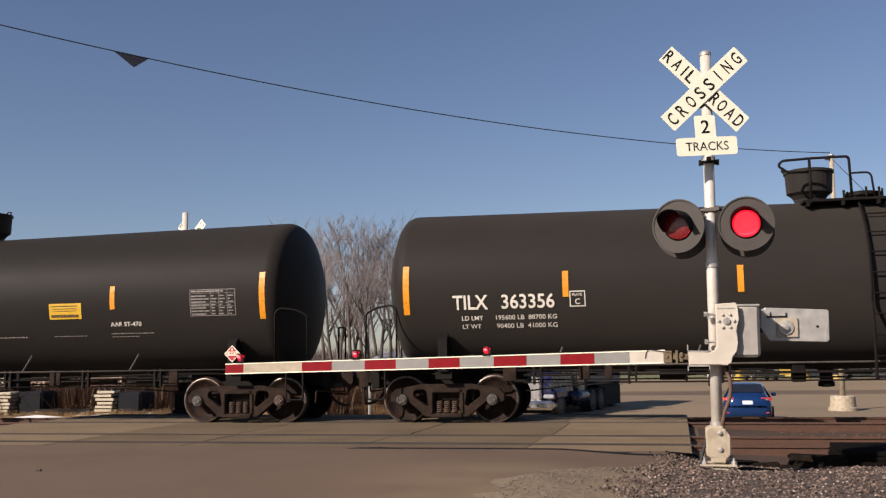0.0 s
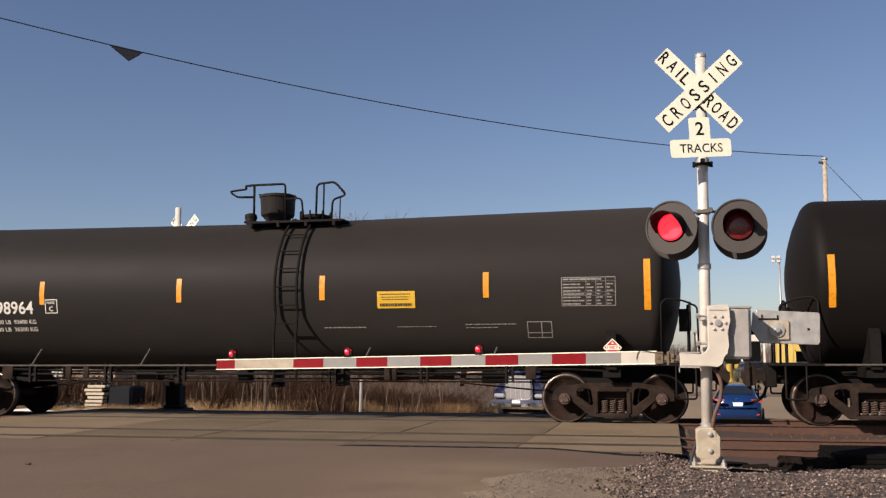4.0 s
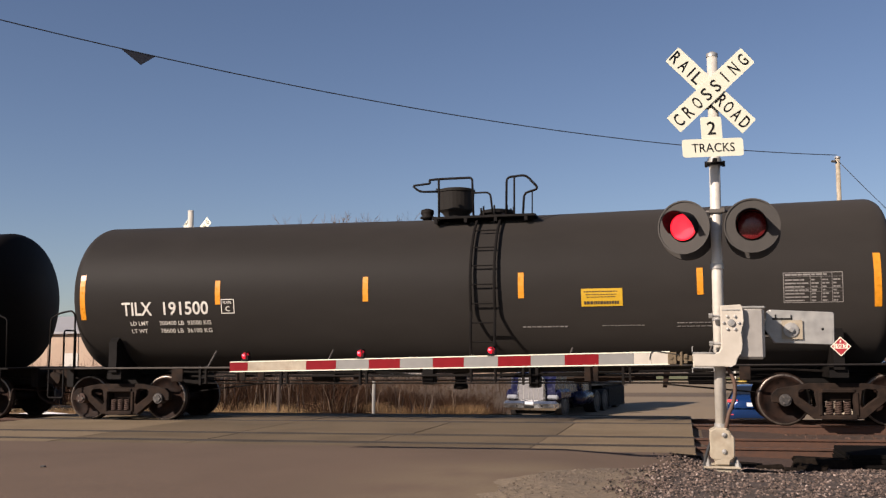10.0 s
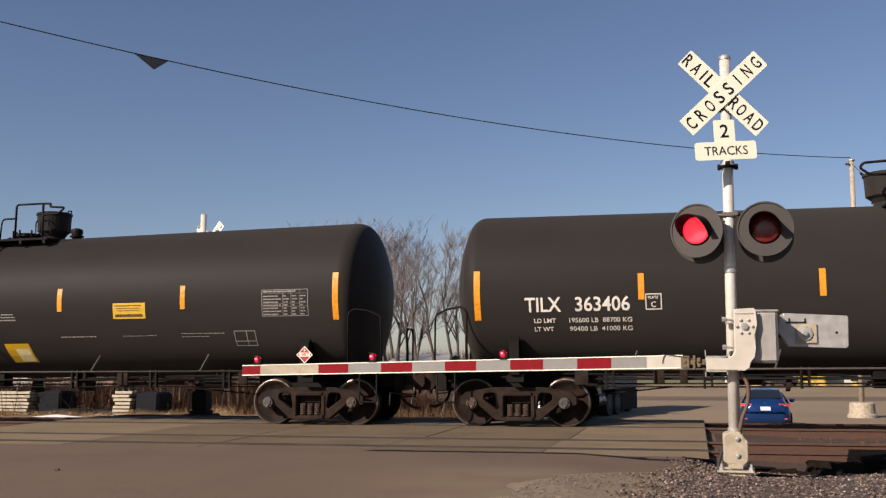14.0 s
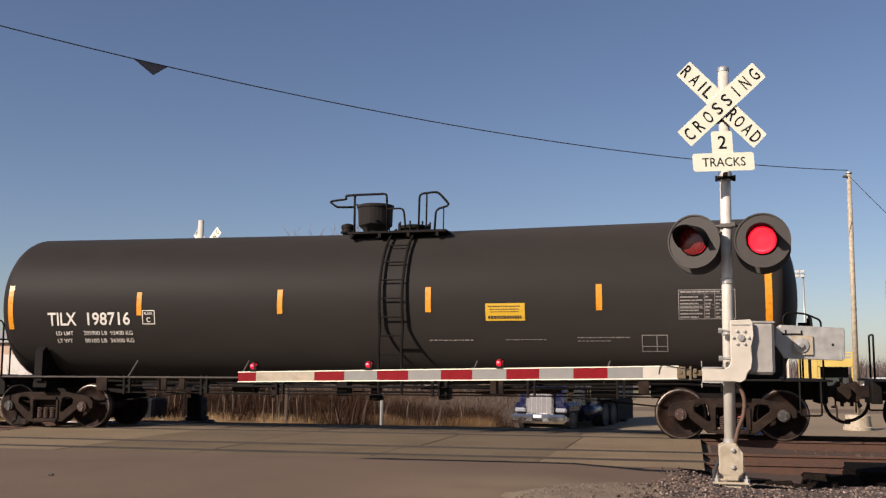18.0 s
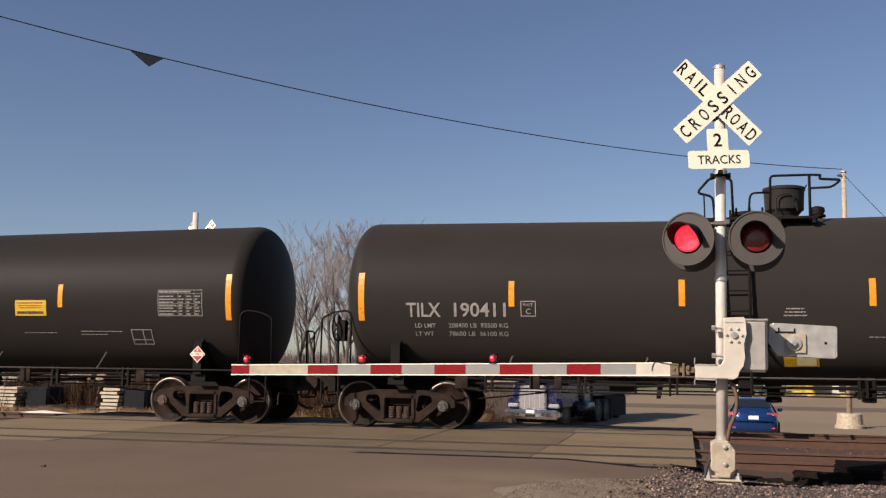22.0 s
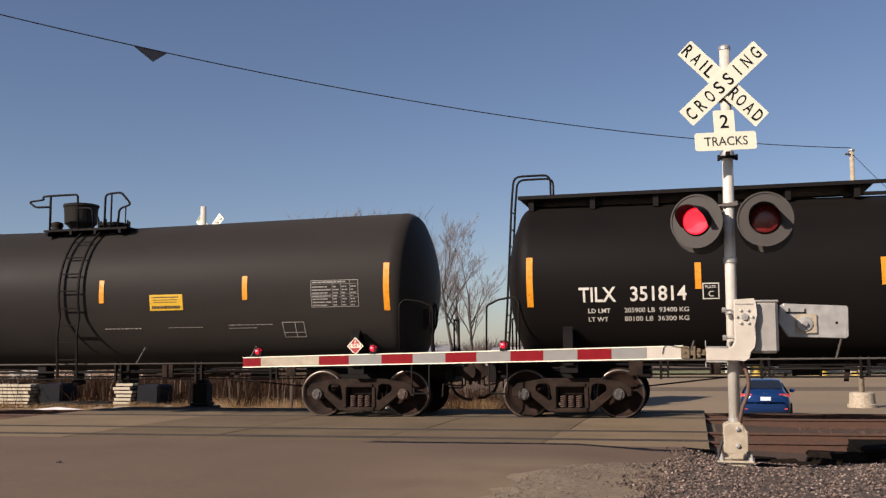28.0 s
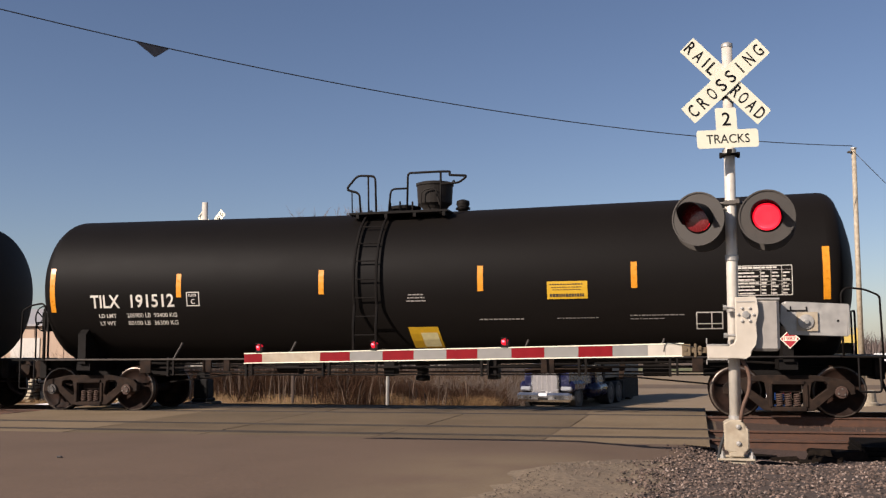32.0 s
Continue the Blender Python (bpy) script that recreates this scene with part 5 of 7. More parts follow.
shed(pose(-17.0, 93, -1.0), 3.5, 5, 1.9, 2.5, WHITE_WALL, "small white outbuilding behind the brush")
shed(pose(-15.6, 84, -1.1), 4.2, 3.0, 1.5, 1.9, PEACH, "low cream trailer building by the lot")
sheet("grass_strip", steps(-16, 100, 6), steps(87, 108, 3), material("dull green verge grass", (0.12, 0.13, 0.05), 0.95, grain=0.3, scale=2, patch=0.6, patch_scale=0.2, tint=(0.2, 0.16, 0.08)), 0.015, label="dull green strip past the lot", category="grass strip")
bol = root("bollard", "yellow painted steel bollard at the lot's edge", "bollard", pose(4.75, 84.0, -1.05), "yellow bollards")
part("post", tube(bmesh.new(), [(0, 0, -0.1), (0, 0, 1.35), (0, 0, 1.42)], [0.24, 0.24, 0.12], 14), BOLLARD, bol)
part("base", tube(bmesh.new(), [(0, 0, -0.1), (0, 0, 0.3)], [0.42, 0.34], 14), BOLLARD, bol)
for x in (9.75, 12.25, 17.5, 22.5):
    copy_thing(bol, pose(x, 84.0, -1.05))
barrier = root("barrier", "yellow loading barrier between the bollards", "barrier", pose(7.3, 84.6, -1.05))
part("panel", boxes((-2.1, 2.1, -0.1, 0.1, 0.35, 1.4), bev=0.02), BOLLARD, barrier)
for x in (-1.9, 1.9):
    part("leg", boxes((x - 0.08, x + 0.08, -0.08, 0.08, -0.1, 0.5)), BOLLARD, barrier)
SAFETY_YELLOW = material("sunlit yellow panel", (0.56, 0.40, 0.10), 0.55, grain=0.06, scale=4, patch=0.3, patch_scale=1.0)
kiosk = root("kiosk", "yellow steel cabin with a railed yellow frame beside it", "kiosk", pose(11.0, 89.0, -1.05))
part("body", boxes((-2.0, -0.7, 0, 2.4, 0, 3.5), bev=0.03), SAFETY_YELLOW, kiosk, "plain yellow cabin wall")
part("back_panel", boxes((-0.7, 2.0, 2.2, 2.3, 0.0, 3.0)), LAMP_BLACK, kiosk, "dark back of the open frame")
part("top_panel", boxes((-0.7, 2.1, 0.05, 0.15, 2.45, 3.12), (-0.7, 2.1, 0.0, 0.2, 2.42, 2.5)), SAFETY_YELLOW, kiosk)
part("cover", boxes((-0.7, 2.1, 0.2, 2.4, 3.02, 3.12)), SAFETY_YELLOW, kiosk)
for x in (-0.6, 2.05):
    part("post", boxes((x - 0.09, x + 0.09, 0.0, 0.18, 0, 3.62)), SAFETY_YELLOW, kiosk)
for z in (3.32, 3.56):
    part("rail", boxes((-0.7, 2.15, 0.02, 0.12, z, z + 0.09)), SAFETY_YELLOW, kiosk)
part("inner_wall", boxes((-0.62, 2.0, 2.1, 2.19, 0.0, 1.5)), WHITE_WALL, kiosk, "white low wall inside")
canopy = root("building", "open shed with a white fascia and dark inside", "building", pose(5.4, 92.0, -1.05))
part("fascia", boxes((-3.0, 3.0, -0.2, 0.0, 3.3, 4.1)), WHITE_WALL, canopy, "white fascia board")
part("roof", boxes((-3.1, 3.1, -0.3, 6.0, 4.1, 4.25)), ROOF, canopy)
part("wall", boxes((-3.0, 3.0, 5.8, 6.0, 0.0, 4.1)), LAMP_GREY, canopy, "dark back wall")
for x in (-2.8, -0.9, 0.9, 2.8):
    part("post", boxes((x - 0.08, x + 0.08, -0.15, 0.0, 0.0, 3.3)), WHITE_WALL, canopy)
flood = root("floodlight_mast", "slim grey mast with white floodlights far off", "light mast", pose(15.9, 150.0, -1.2))
part("shaft", tube(bmesh.new(), [(0, 0, 0), (0, 0, 15.8)], [0.22, 0.12], 10), GALV, flood, smooth=True)
part("crossarm", boxes((-0.9, 0.4, -0.08, 0.08, 15.7, 15.8)), GALV, flood)
for x, z in ((-0.8, 15.5), (-0.1, 15.5), (-0.8, 16.1), (-0.1, 16.1)):
    part("floodlight", boxes((x - 0.26, x + 0.26, -0.35, 0.0, z - 0.2, z + 0.2), bev=0.05), WHITE_WALL, flood)


def parked_car(at, paint, label):
    c = root("car", label, "car", at, "cars parked beyond the lot")
    o = [(-2.2, 0.35), (-2.2, 0.9), (-1.5, 1.0), (-1.0, 1.6), (0.6, 1.6), (1.1, 1.05), (2.2, 0.9), (2.25, 0.35)]
    part("body", curve_body(bmesh.new(), o, 0.9, 0.7, 1.0, 0.05), paint, c)
    for s in (-1, 1):
        part("window", boxes((s * 0.83 - 0.02, s * 0.83 + 0.02, -0.9, 0.5, 1.08, 1.45)), GLASS_DARK, c)
        part("headlight", boxes((s * 0.65 - 0.15, s * 0.65 + 0.15, -2.24, -2.15, 0.7, 0.85)), HEADLAMP, c)
        for y in (-1.4, 1.4):
            tyre(c, s * 0.8, y, 0.34, 0.22)
    part("windscreen", boxes((-0.62, 0.62, -1.42, -1.38, 1.08, 1.5)), GLASS_DARK, c)
    return c


DARKCAR = material("dark grey car paint", (0.02, 0.02, 0.023), 0.25, grain=0.05)
PALECAR = material("silver car paint", (0.42, 0.42, 0.43), 0.3, 0.4, grain=0.05)
parked_car(pose(6.2, 81.0, -1.03, 0, 0, 8), DARKCAR, "dark car parked at the far edge of the lot")
parked_car(pose(13.9, 82.0, -1.03, 0, 0, 70), DARKCAR, "dark car parked side-on beyond the lot")
parked_car(pose(16.8, 84.0, -1.03, 0, 0, 85), PALECAR, "silver car parked side-on beyond the lot")
parked_car(pose(-9.5, 96.0, -1.03, 0, 0, 75), PALECAR, "silver car parked on the far street")

# ---- odds and ends by the near track ----
# Stacked slabs added in place of a pitch-dark shaded hollow.
edge = root("dark_slabs", "black slabs in place of a dark shaded hollow by the rail", "rubber panels", pose(1.93, 13.2, -0.17))
for k in range(4):
    part("panel", boxes((0.012 * k, 6.0, 0.01 * k, 1.36, 0.057 * k, 0.057 * k + 0.052), bev=0.006), SLAB_BLACK, edge)
# Black lumps added to draw the jagged shadows along the ballast edge.
for i, (x, y, w, h) in enumerate(((1.02, 13.05, 0.15, 0.10), (1.30, 12.9, 0.13, 0.07), (1.50, 13.0, 0.17, 0.11), (1.78, 13.2, 0.2, 0.17), (0.80, 13.3, 0.14, 0.09), (0.02, 13.12, 0.16, 0.06), (0.85, 12.05, 0.22, 0.10), (1.62, 13.4, 0.3, 0.16))):
    bm = box(bmesh.new(), -w, w, -w * 0.5, w * 0.5, 0, h, bev=0.02)
    for v in bm.verts:
        v.co += Vector((random.uniform(-0.04, 0.04), random.uniform(-0.03, 0.03), random.uniform(-0.02, 0.02)))
    lump = part("shade_lump", bm, LUMP_BLACK, None, at=pose(x, y, land(x, y) + 0.005, 0, 0, random.uniform(-20, 20)))
    tagged(lump, "dark lump in place of jagged shade on the ballast edge", "asphalt lump", "broken asphalt lumps")
part("pebble", boxes((-0.03, 0.03, -0.015, 0.015, 0, 0.02), bev=0.006), SEAL, None, at=pose(-7.0, 9.99, land(-7, 9.99) + 0.022))
tagged(bpy.data.objects["pebble"], "small dark bit lying on the road", "debris")


# ---- tank cars ----
R_TANK, HALF_CYL, HEAD, BELLY = 1.52, 7.76, 0.57, 1.07
PAINT = {"mid": TANK_MID, "black": TANK_BLACK, "dark": TANK_DARK, "brown": TANK_BROWN, "grey": TANK_GREY, "walk": TANK_BLACK}
MARKS = {"black": WHITE_MARK, "dark": WHITE_MARK, "brown": CREAM_MARK, "grey": YELLOW_MARK, "walk": WHITE_MARK}


def axis_z(x):
    """The tank dips towards its middle."""
    return 2.56 + 0.08 * abs(x) / 7.7


def skin(x, z, out=0.006):
    """The place on the near side of the tank at x along it and height z."""
    r = R_TANK
    if abs(x) > HALF_CYL:
        r *= math.sqrt(max(1 - ((abs(x) - HALF_CYL) / HEAD) ** 2, 0.05))
    h = (z - axis_z(x)) / r
    h = max(min(h if h > 0 else h / SHAPE["belly"], 0.999), -0.999)
    return (x, -(r * math.sqrt(1 - h * h) + out), z)


def wrap(bm, x0, x1, z0, z1, out=0.006, mi=0, slant=0.0):
    """A thin sheet that follows the tank's side."""
    n = max(2, round((z1 - z0) / 0.12))
    k = max(1, round((x1 - x0) / 0.3))
    for side in (out,):
        g = [[bm.verts.new(skin(x0 + (x1 - x0) * i / k + slant * (1 - j / n), z0 + (z1 - z0) * j / n, side)) for i in range(k + 1)] for j in range(n + 1)]
    for j in range(n):
        for i in range(k):
            bm.faces.new((g[j][i], g[j][i + 1], g[j + 1][i + 1], g[j + 1][i])).material_index = mi
    return bm


MESH = {}
SHAPE = {"belly": BELLY}     # how far the belly of the car in work hangs below round
NORMAL_X = 0.0      # where the rails stand on a car that is not turned


def shared(key, make):
    if key not in MESH:
        MESH[key] = make()
    return MESH[key]


def tank_mesh(paint):
    """A long shell with dished heads: a tight knuckle, then a shallow bowl."""
    knuckle, bowl = 0.30, 3.05
    turn = math.asin((R_TANK - knuckle) / (bowl - knuckle))
    deep = bowl - (bowl - knuckle) * math.cos(turn)
    prof = []
    for i in range(5):
        a = turn * i / 4
        prof.append((-HALF_CYL - deep + bowl - bowl * math.cos(a), bowl * math.sin(a)))
    for i in range(1, 8):
        a = turn + (math.pi / 2 - turn) * i / 7
        prof.append((-HALF_CYL - knuckle * math.cos(a), R_TANK - knuckle + knuckle * math.sin(a)))
    half = len(prof)
    prof.append((-HALF_CYL + 0.02, R_TANK))
    mid = [(-HALF_CYL + 2 * HALF_CYL * i / 12, R_TANK) for i in range(1, 12)]
    prof += mid + [(-x, r) for x, r in reversed(prof[:half + 1])]
    bm = lathe(bmesh.new(), prof, None, 64)
    low = 1.0 if paint == "grey" else BELLY
    for v in bm.verts:
        v.co.z = axis_z(v.co.x) + v.co.z * (low if v.co.z < 0 else 1.0)
    return finish("tank", bm, PAINT[paint], True)


def side_frame_mesh():
    out = [(-1.12, 0.42), (-1.12, 0.56), (-1.02, 0.66), (-0.80, 0.70), (-0.5, 0.755), (0.5, 0.755), (0.80, 0.70), (1.02, 0.66), (1.12, 0.56), (1.12, 0.42), (0.98, 0.40), (0.97, 0.52), (0.82, 0.52), (0.78, 0.43), (0.42, 0.13), (-0.42, 0.13), (-0.78, 0.43), (-0.82, 0.52), (-0.97, 0.52), (-0.98, 0.40)]
    window = [(-0.25, 0.20), (0.25, 0.20), (0.25, 0.58), (-0.25, 0.58)]
    left = [(-0.66, 0.60), (-0.66, 0.52), (-0.40, 0.33), (-0.36, 0.36), (-0.40, 0.62), (-0.46, 0.65), (-0.62, 0.64)]
    right = [(-x, z) for x, z in reversed(left)]
    bm = plate(bmesh.new(), out, -0.09, 0.07, [window, left, right])
    for v in bm.verts:
        if v.co.y < 0 and abs(v.co.x) > 0.7:
            v.co.y += 0.03
    box(bm, -0.30, 0.30, -0.13, 0.07, 0.12, 0.19)
    box(bm, -0.28, 0.28, -0.12, 0.07, 0.59, 0.66)
    for s in (-1, 1):
        box(bm, s * 0.30 - 0.03, s * 0.30 + 0.03, -0.12, 0.07, 0.19, 0.60)
    bmesh.ops.bevel(bm, geom=[e for e in bm.edges if e.is_manifold and e.calc_face_angle(0) > 0.9], offset=0.012, segments=1, affect="EDGES")
    return finish("side_frame", bm, TRUCK_IRON)


def spring_mesh():
    turns = [(math.cos(math.pi * i / 4) * 0.052, math.sin(math.pi * i / 4) * 0.052, 0.20 + 0.038 * i / 8) for i in range(49)]
    return finish("spring", tube(bmesh.new(), turns, 0.016, 6), SPRING_RUST, True)


def wheel_mesh():
    """One axle with its two wheels, about the Y axis."""
    r = 0.457
    tread = [(-0.068, r), (0.03, r + 0.004)]
    flange = [(0.03, r + 0.004), (0.045, r + 0.027), (0.062, r + 0.027), (0.068, r), (0.068, r - 0.055)]
    rim = [(-0.068, r), (-0.075, r - 0.006), (-0.075, r - 0.03)]
    disc_out = [(-0.075, r - 0.03), (-0.075, r - 0.055), (-0.06, r - 0.075), (-0.02, r - 0.12), (0.0, r - 0.25), (-0.02, 0.16), (-0.085, 0.135), (-0.085, 0.0)]
    disc_in = [(0.068, r - 0.055), (0.05, r - 0.075), (0.02, r - 0.12), (0.03, 0.16), (0.085, 0.13), (0.085, 0.0)]
    bm = bmesh.new()
    for s in (1, -1):
        m = pose(0, -s * 0.745, 0) @ Matrix.Diagonal((1, s, 1, 1)) @ pose(0, 0, 0, 0, 0, 90)
        for prof, mi in ((tread, 1), (rim, 2), (flange, 0), (disc_out, 0), (disc_in, 0)):
            lathe(bm, prof, m, 40, mi)
    lathe(bm, [(-1.02, 0.085), (-0.8, 0.085), (0.8, 0.085), (1.02, 0.085)], pose(0, 0, 0, 0, 0, 90), 14)
    return finish("wheelset", bm, [WHEEL_IRON, TREAD, RIM], True)


def cap_mesh(rust):
    """A bearing's end cap with three bolts, on the near end of the axle."""
    m = pose(0, -1.11, 0, 0, 0, -90)
    bm = lathe(bmesh.new(), [(-0.19, 0.11), (0.0, 0.11), (0.03, 0.108), (0.04, 0.10), (0.04, 0.07), (0.06, 0.065), (0.06, 0.0)], m, 20)
    for k in range(3):
        a = radians(120 * k)
        lathe(bm, [(0.04, 0.02), (0.07, 0.018), (0.072, 0)], m @ pose(0, 0.06 * math.cos(a), 0.06 * math.sin(a)), 6, 1)
    return finish("bearing_cap", bm, [CAP_RUST if rust else CAP_STEEL, DARK_STEEL])


def sill_mesh():
    """The stub sill, bolster and end platform at one end of the car."""
    bm = boxes((5.6, 8.70, -0.32, 0.32, 0.72, 1.06), (8.6, 8.78, -0.42, 0.42, 0.66, 1.10), bev=0.015)
    box(bm, 6.89, 7.21, -1.35, 1.35, 0.86, 1.04)
    return finish("underframe", bm, IRON_BLACK)


def end_platform_mesh():
    return finish("end_platform", boxes((7.65, 8.75, -1.42, 1.42, 1.064, 1.10), bev=0.008), IRON_BLACK)


def saddle_mesh():
    """An upright web plate that carries the tank on the body bolster."""
    bm = bmesh.new()
    outline = [(-0.35, 1.0), (-1.42, 1.0), (-1.42, 1.62), (-1.30, 1.72), (-0.9, 1.34)]
    vs = [[bm.verts.new((7.05 + d, a, b)) for a, b in outline] for d in (-0.09, 0.09)]
    bm.faces.new(vs[0]), bm.faces.new(reversed(vs[1]))
    for k in range(5):
        bm.faces.new((vs[0][k], vs[0][(k + 1) % 5], vs[1][(k + 1) % 5], vs[1][k]))
    return finish("saddle", bm, IRON_BLACK)


def rod_mesh(y, z, half, r):
    return finish("running_rod", tube(bmesh.new(), [(-half, y, z), (half, y, z)], r, 6), ROD_SUNLIT if abs(y) > 1 else IRON_BLACK, True)


def hanger_mesh():
    return finish("hanger", boxes((-0.022, 0.022, -0.79, -0.71, 0.72, 1.12), (0.11, 0.15, -0.79, -0.71, 0.74, 1.12), (-0.022, 0.15, -0.78, -0.72, 0.86, 0.885)), IRON_BLACK)


def strut_mesh():
    return finish("rod_strut", tube(bmesh.new(), [(0, -1.44, 1.08), (0.12, -1.28, 1.42)], 0.022, 6), ROD_SUNLIT)


def outlet_mesh():
    bm = lathe(bmesh.new(), [(1.1, 0.2), (0.95, 0.18), (0.9, 0.12), (0.72, 0.12), (0.70, 0.15), (0.62, 0.15), (0.6, 0.0)], pose(0, 0, 0, 0, -90, 0), 16)
    return finish("bottom_outlet", bm, IRON_BLACK, True)


GEAR = {
    "brake_cylinder": lambda: tube(lathe(bmesh.new(), [(-0.30, 0.0), (-0.29, 0.13), (0.18, 0.13), (0.19, 0.17), (0.22, 0.17), (0.23, 0.05), (0.62, 0.03), (0.63, 0.0)], pose(-2.75, -0.35, 0.90), 14), [(-2.9, -0.35, 0.95), (-2.9, -0.35, 1.2)], 0.04, 6),
    "slack_adjuster": lambda: tube(tube(bmesh.new(), [(2.2, -0.42, 0.82), (3.9, -0.42, 0.84)], 0.045, 8), [(2.35, -0.42, 0.82), (3.0, -0.42, 0.83)], 0.06, 8),
    "train_pipe": lambda: tube(bmesh.new(), bend([(-8.6, -0.36, 0.86), (-6.2, -0.5, 1.0), (-4.5, -0.6, 0.96), (-1.2, -0.6, 0.96), (-0.9, -0.66, 0.90), (1.2, -0.66, 0.92), (4.6, -0.6, 0.98), (6.2, -0.5, 1.0), (8.6, -0.36, 0.86)], 0.2), 0.024, 6),
    "valve_box": lambda: boxes((-0.66, -0.42, -0.60, -0.3, 0.72, 1.1), bev=0.02),
    "brake_valve": lambda: boxes((1.5, 1.7, -0.7, -0.3, 0.66, 1.12), bev=0.02),
    "air_reservoir": lambda: tube(lathe(bmesh.new(), [(-0.27, 0.0), (-0.25, 0.12), (0.25, 0.12), (0.27, 0)], pose(4.75, -0.55, 0.84), 14), [(4.75, -0.55, 0.9), (4.75, -0.55, 1.25)], 0.03, 6),
}


def ladder_path(side):
    """A line that follows the tank's side from the platform to below the sill."""
    path = []
    for k in range(15):
        a = radians(72 - k * 8.0)
        path.append((side * (-(R_TANK + 0.10) * math.cos(a)), 2.56 + (R_TANK + 0.10) * math.sin(a)))
    return [p for p in path if p[1] > 2.0] + [(side * -1.63, 1.7), (side * -1.60, 1.1), (side * -1.58, 0.80)]


def stile_mesh(side):
    return finish("ladder", tube(bmesh.new(), [(0, y, z) for y, z in ladder_path(side)], 0.028, 6), IRON_BLACK)


def side_ladder(car, x, side):
    first = part("ladder", shared(("stile", side), lambda: stile_mesh(side)), None, car, "black side ladder", at=pose(x - 0.23, 0, 0))
    part("stile", shared(("stile", side), lambda: stile_mesh(side)), None, first, at=pose(0.46, 0, 0))
    path = ladder_path(side)
    ys, zs = [p[0] for p in reversed(path)], [p[1] for p in reversed(path)]
    rung = shared("rung", lambda: finish("rung", tube(bmesh.new(), [(0, 0, 0), (0.46, 0, 0)], 0.014, 6), IRON_BLACK))
    for k in range(9):
        z = 0.82 + 0.36 * k
        part("rung", rung, None, first, at=pose(0, float(np.interp(z, zs, ys)), z))


def platform_parts(car, kind, at):
    x0, x1 = {"grey": (-1.9, 1.25), "brown": (-1.35, 1.25)}.get(kind, (-1.28, 0.78))
    deck = lambda: boxes((x0, x1, -0.95, -0.35, 3.98, 4.03), bev=0.006)
    first = part("platform", shared(("deck", kind), lambda: finish("platform", deck(), IRON_BLACK)), None, car, "black steel walkway platform", at=at)
    part("deck", shared(("deck", kind), None), None, first, at=pose(0, 1.3, 0))
    for x in (-1.1, -0.5, 0.1, 0.7):
        part("bearer", shared("bearer", lambda: finish("bearer", boxes((-0.03, 0.03, -0.95, 0.95, 3.90, 3.98)), IRON_BLACK)), None, first, at=pose(x, 0, 0))
    if kind in ("brown", "grey"):
        bright = kind == "brown"
        for y in (-0.966, 0.966):
            part("edge_strip", shared(("strip", bright), lambda: finish("edge_strip", boxes((-1.5 if bright else -1.75, 1.2, -0.015, 0.015, 3.985 if bright else 3.95, 4.05)), WHITE_MARK if bright else IRON_BLACK)), None, first, "white edge strip" if bright else "", at=pose(0, y, 0))


def rail_mesh(y, kind):
    """The bent safety rails round the manway, on one side of it."""
    bm = bmesh.new()
    top = 4.76
    x0 = -1.9 if kind in ("grey", "grey_back") else -1.5
    if kind in ("brown", "grey", "grey_back"):
        tube(bm, bend([(x0, y, 3.95), (x0, y, 4.52), (x0 + 0.25, y, top), (-1.05, y, top), (-1.0, y, 3.95)], 0.05), 0.024, 6)
        tube(bm, bend([(-0.95, y, 3.98), (-0.95, y, 4.44), (-0.35, y, 4.44)], 0.06), 0.02, 6)
        tube(bm, bend([(-0.33, y, 3.95), (-0.33, y, top), (1.2, y, top + 0.03), (1.2, y, 3.95)], 0.1), 0.024, 6)
        if kind == "grey_back":
            tube(bm, [(1.2, y, top), (1.42, y, 4.5), (1.42, y, 3.92)], 0.026, 6)
        elif kind == "grey" and y < 0:
            tube(bm, [(1.2, y, top), (1.97, y, 4.40), (1.97, y * 0.9, 3.92)], 0.02, 6)
            tube(bm, [(1.2, y, 4.38), (1.97, y, 4.38)], 0.018, 6)
        elif kind == "brown":
            tube(bm, [(1.2, y, top), (0.75, y, 4.45)], 0.018, 6)
        return finish("safety_rail", bm, IRON_BLACK, True)
    # a hoop at the ladder, a low bow beside the lid, and the long rail round the dome
    tube(bm, bend([(-0.71, y, 3.98), (-0.73, y, top), (-1.11, y, 4.79), (-1.36, y, 4.51), (-1.07, y, 4.43), (-1.04, y, 3.98)], 0.09), 0.024, 6)
    tube(bm, [(-0.88, y, 4.77), (-0.87, y, 3.98)], 0.02, 6)
    tube(bm, [(-1.23, y, 4.46), (-1.22, y, 3.94)], 0.014, 6)
    tube(bm, bend([(-0.06, y, 4.48), (-0.40, y, 4.48), (-0.45, y, 3.98)], 0.1), 0.02, 6)
    notch = [(0.84, y, 4.78), (0.81, y, 4.71)] if kind == "small" else [(1.12, y, 4.77)]
    tube(bm, bend([(-0.06, y, 3.98), (-0.04, y, 4.79), (0.64, y, 4.79)] + notch + [(1.19, y, 4.68), (1.02, y, 4.55), (0.64, y, 4.54)], 0.07), 0.024, 6)
    tube(bm, [(0.64, y, 4.79), (0.64, y, 3.94)], 0.026, 6)
    return finish("safety_rail", bm, IRON_BLACK, True)


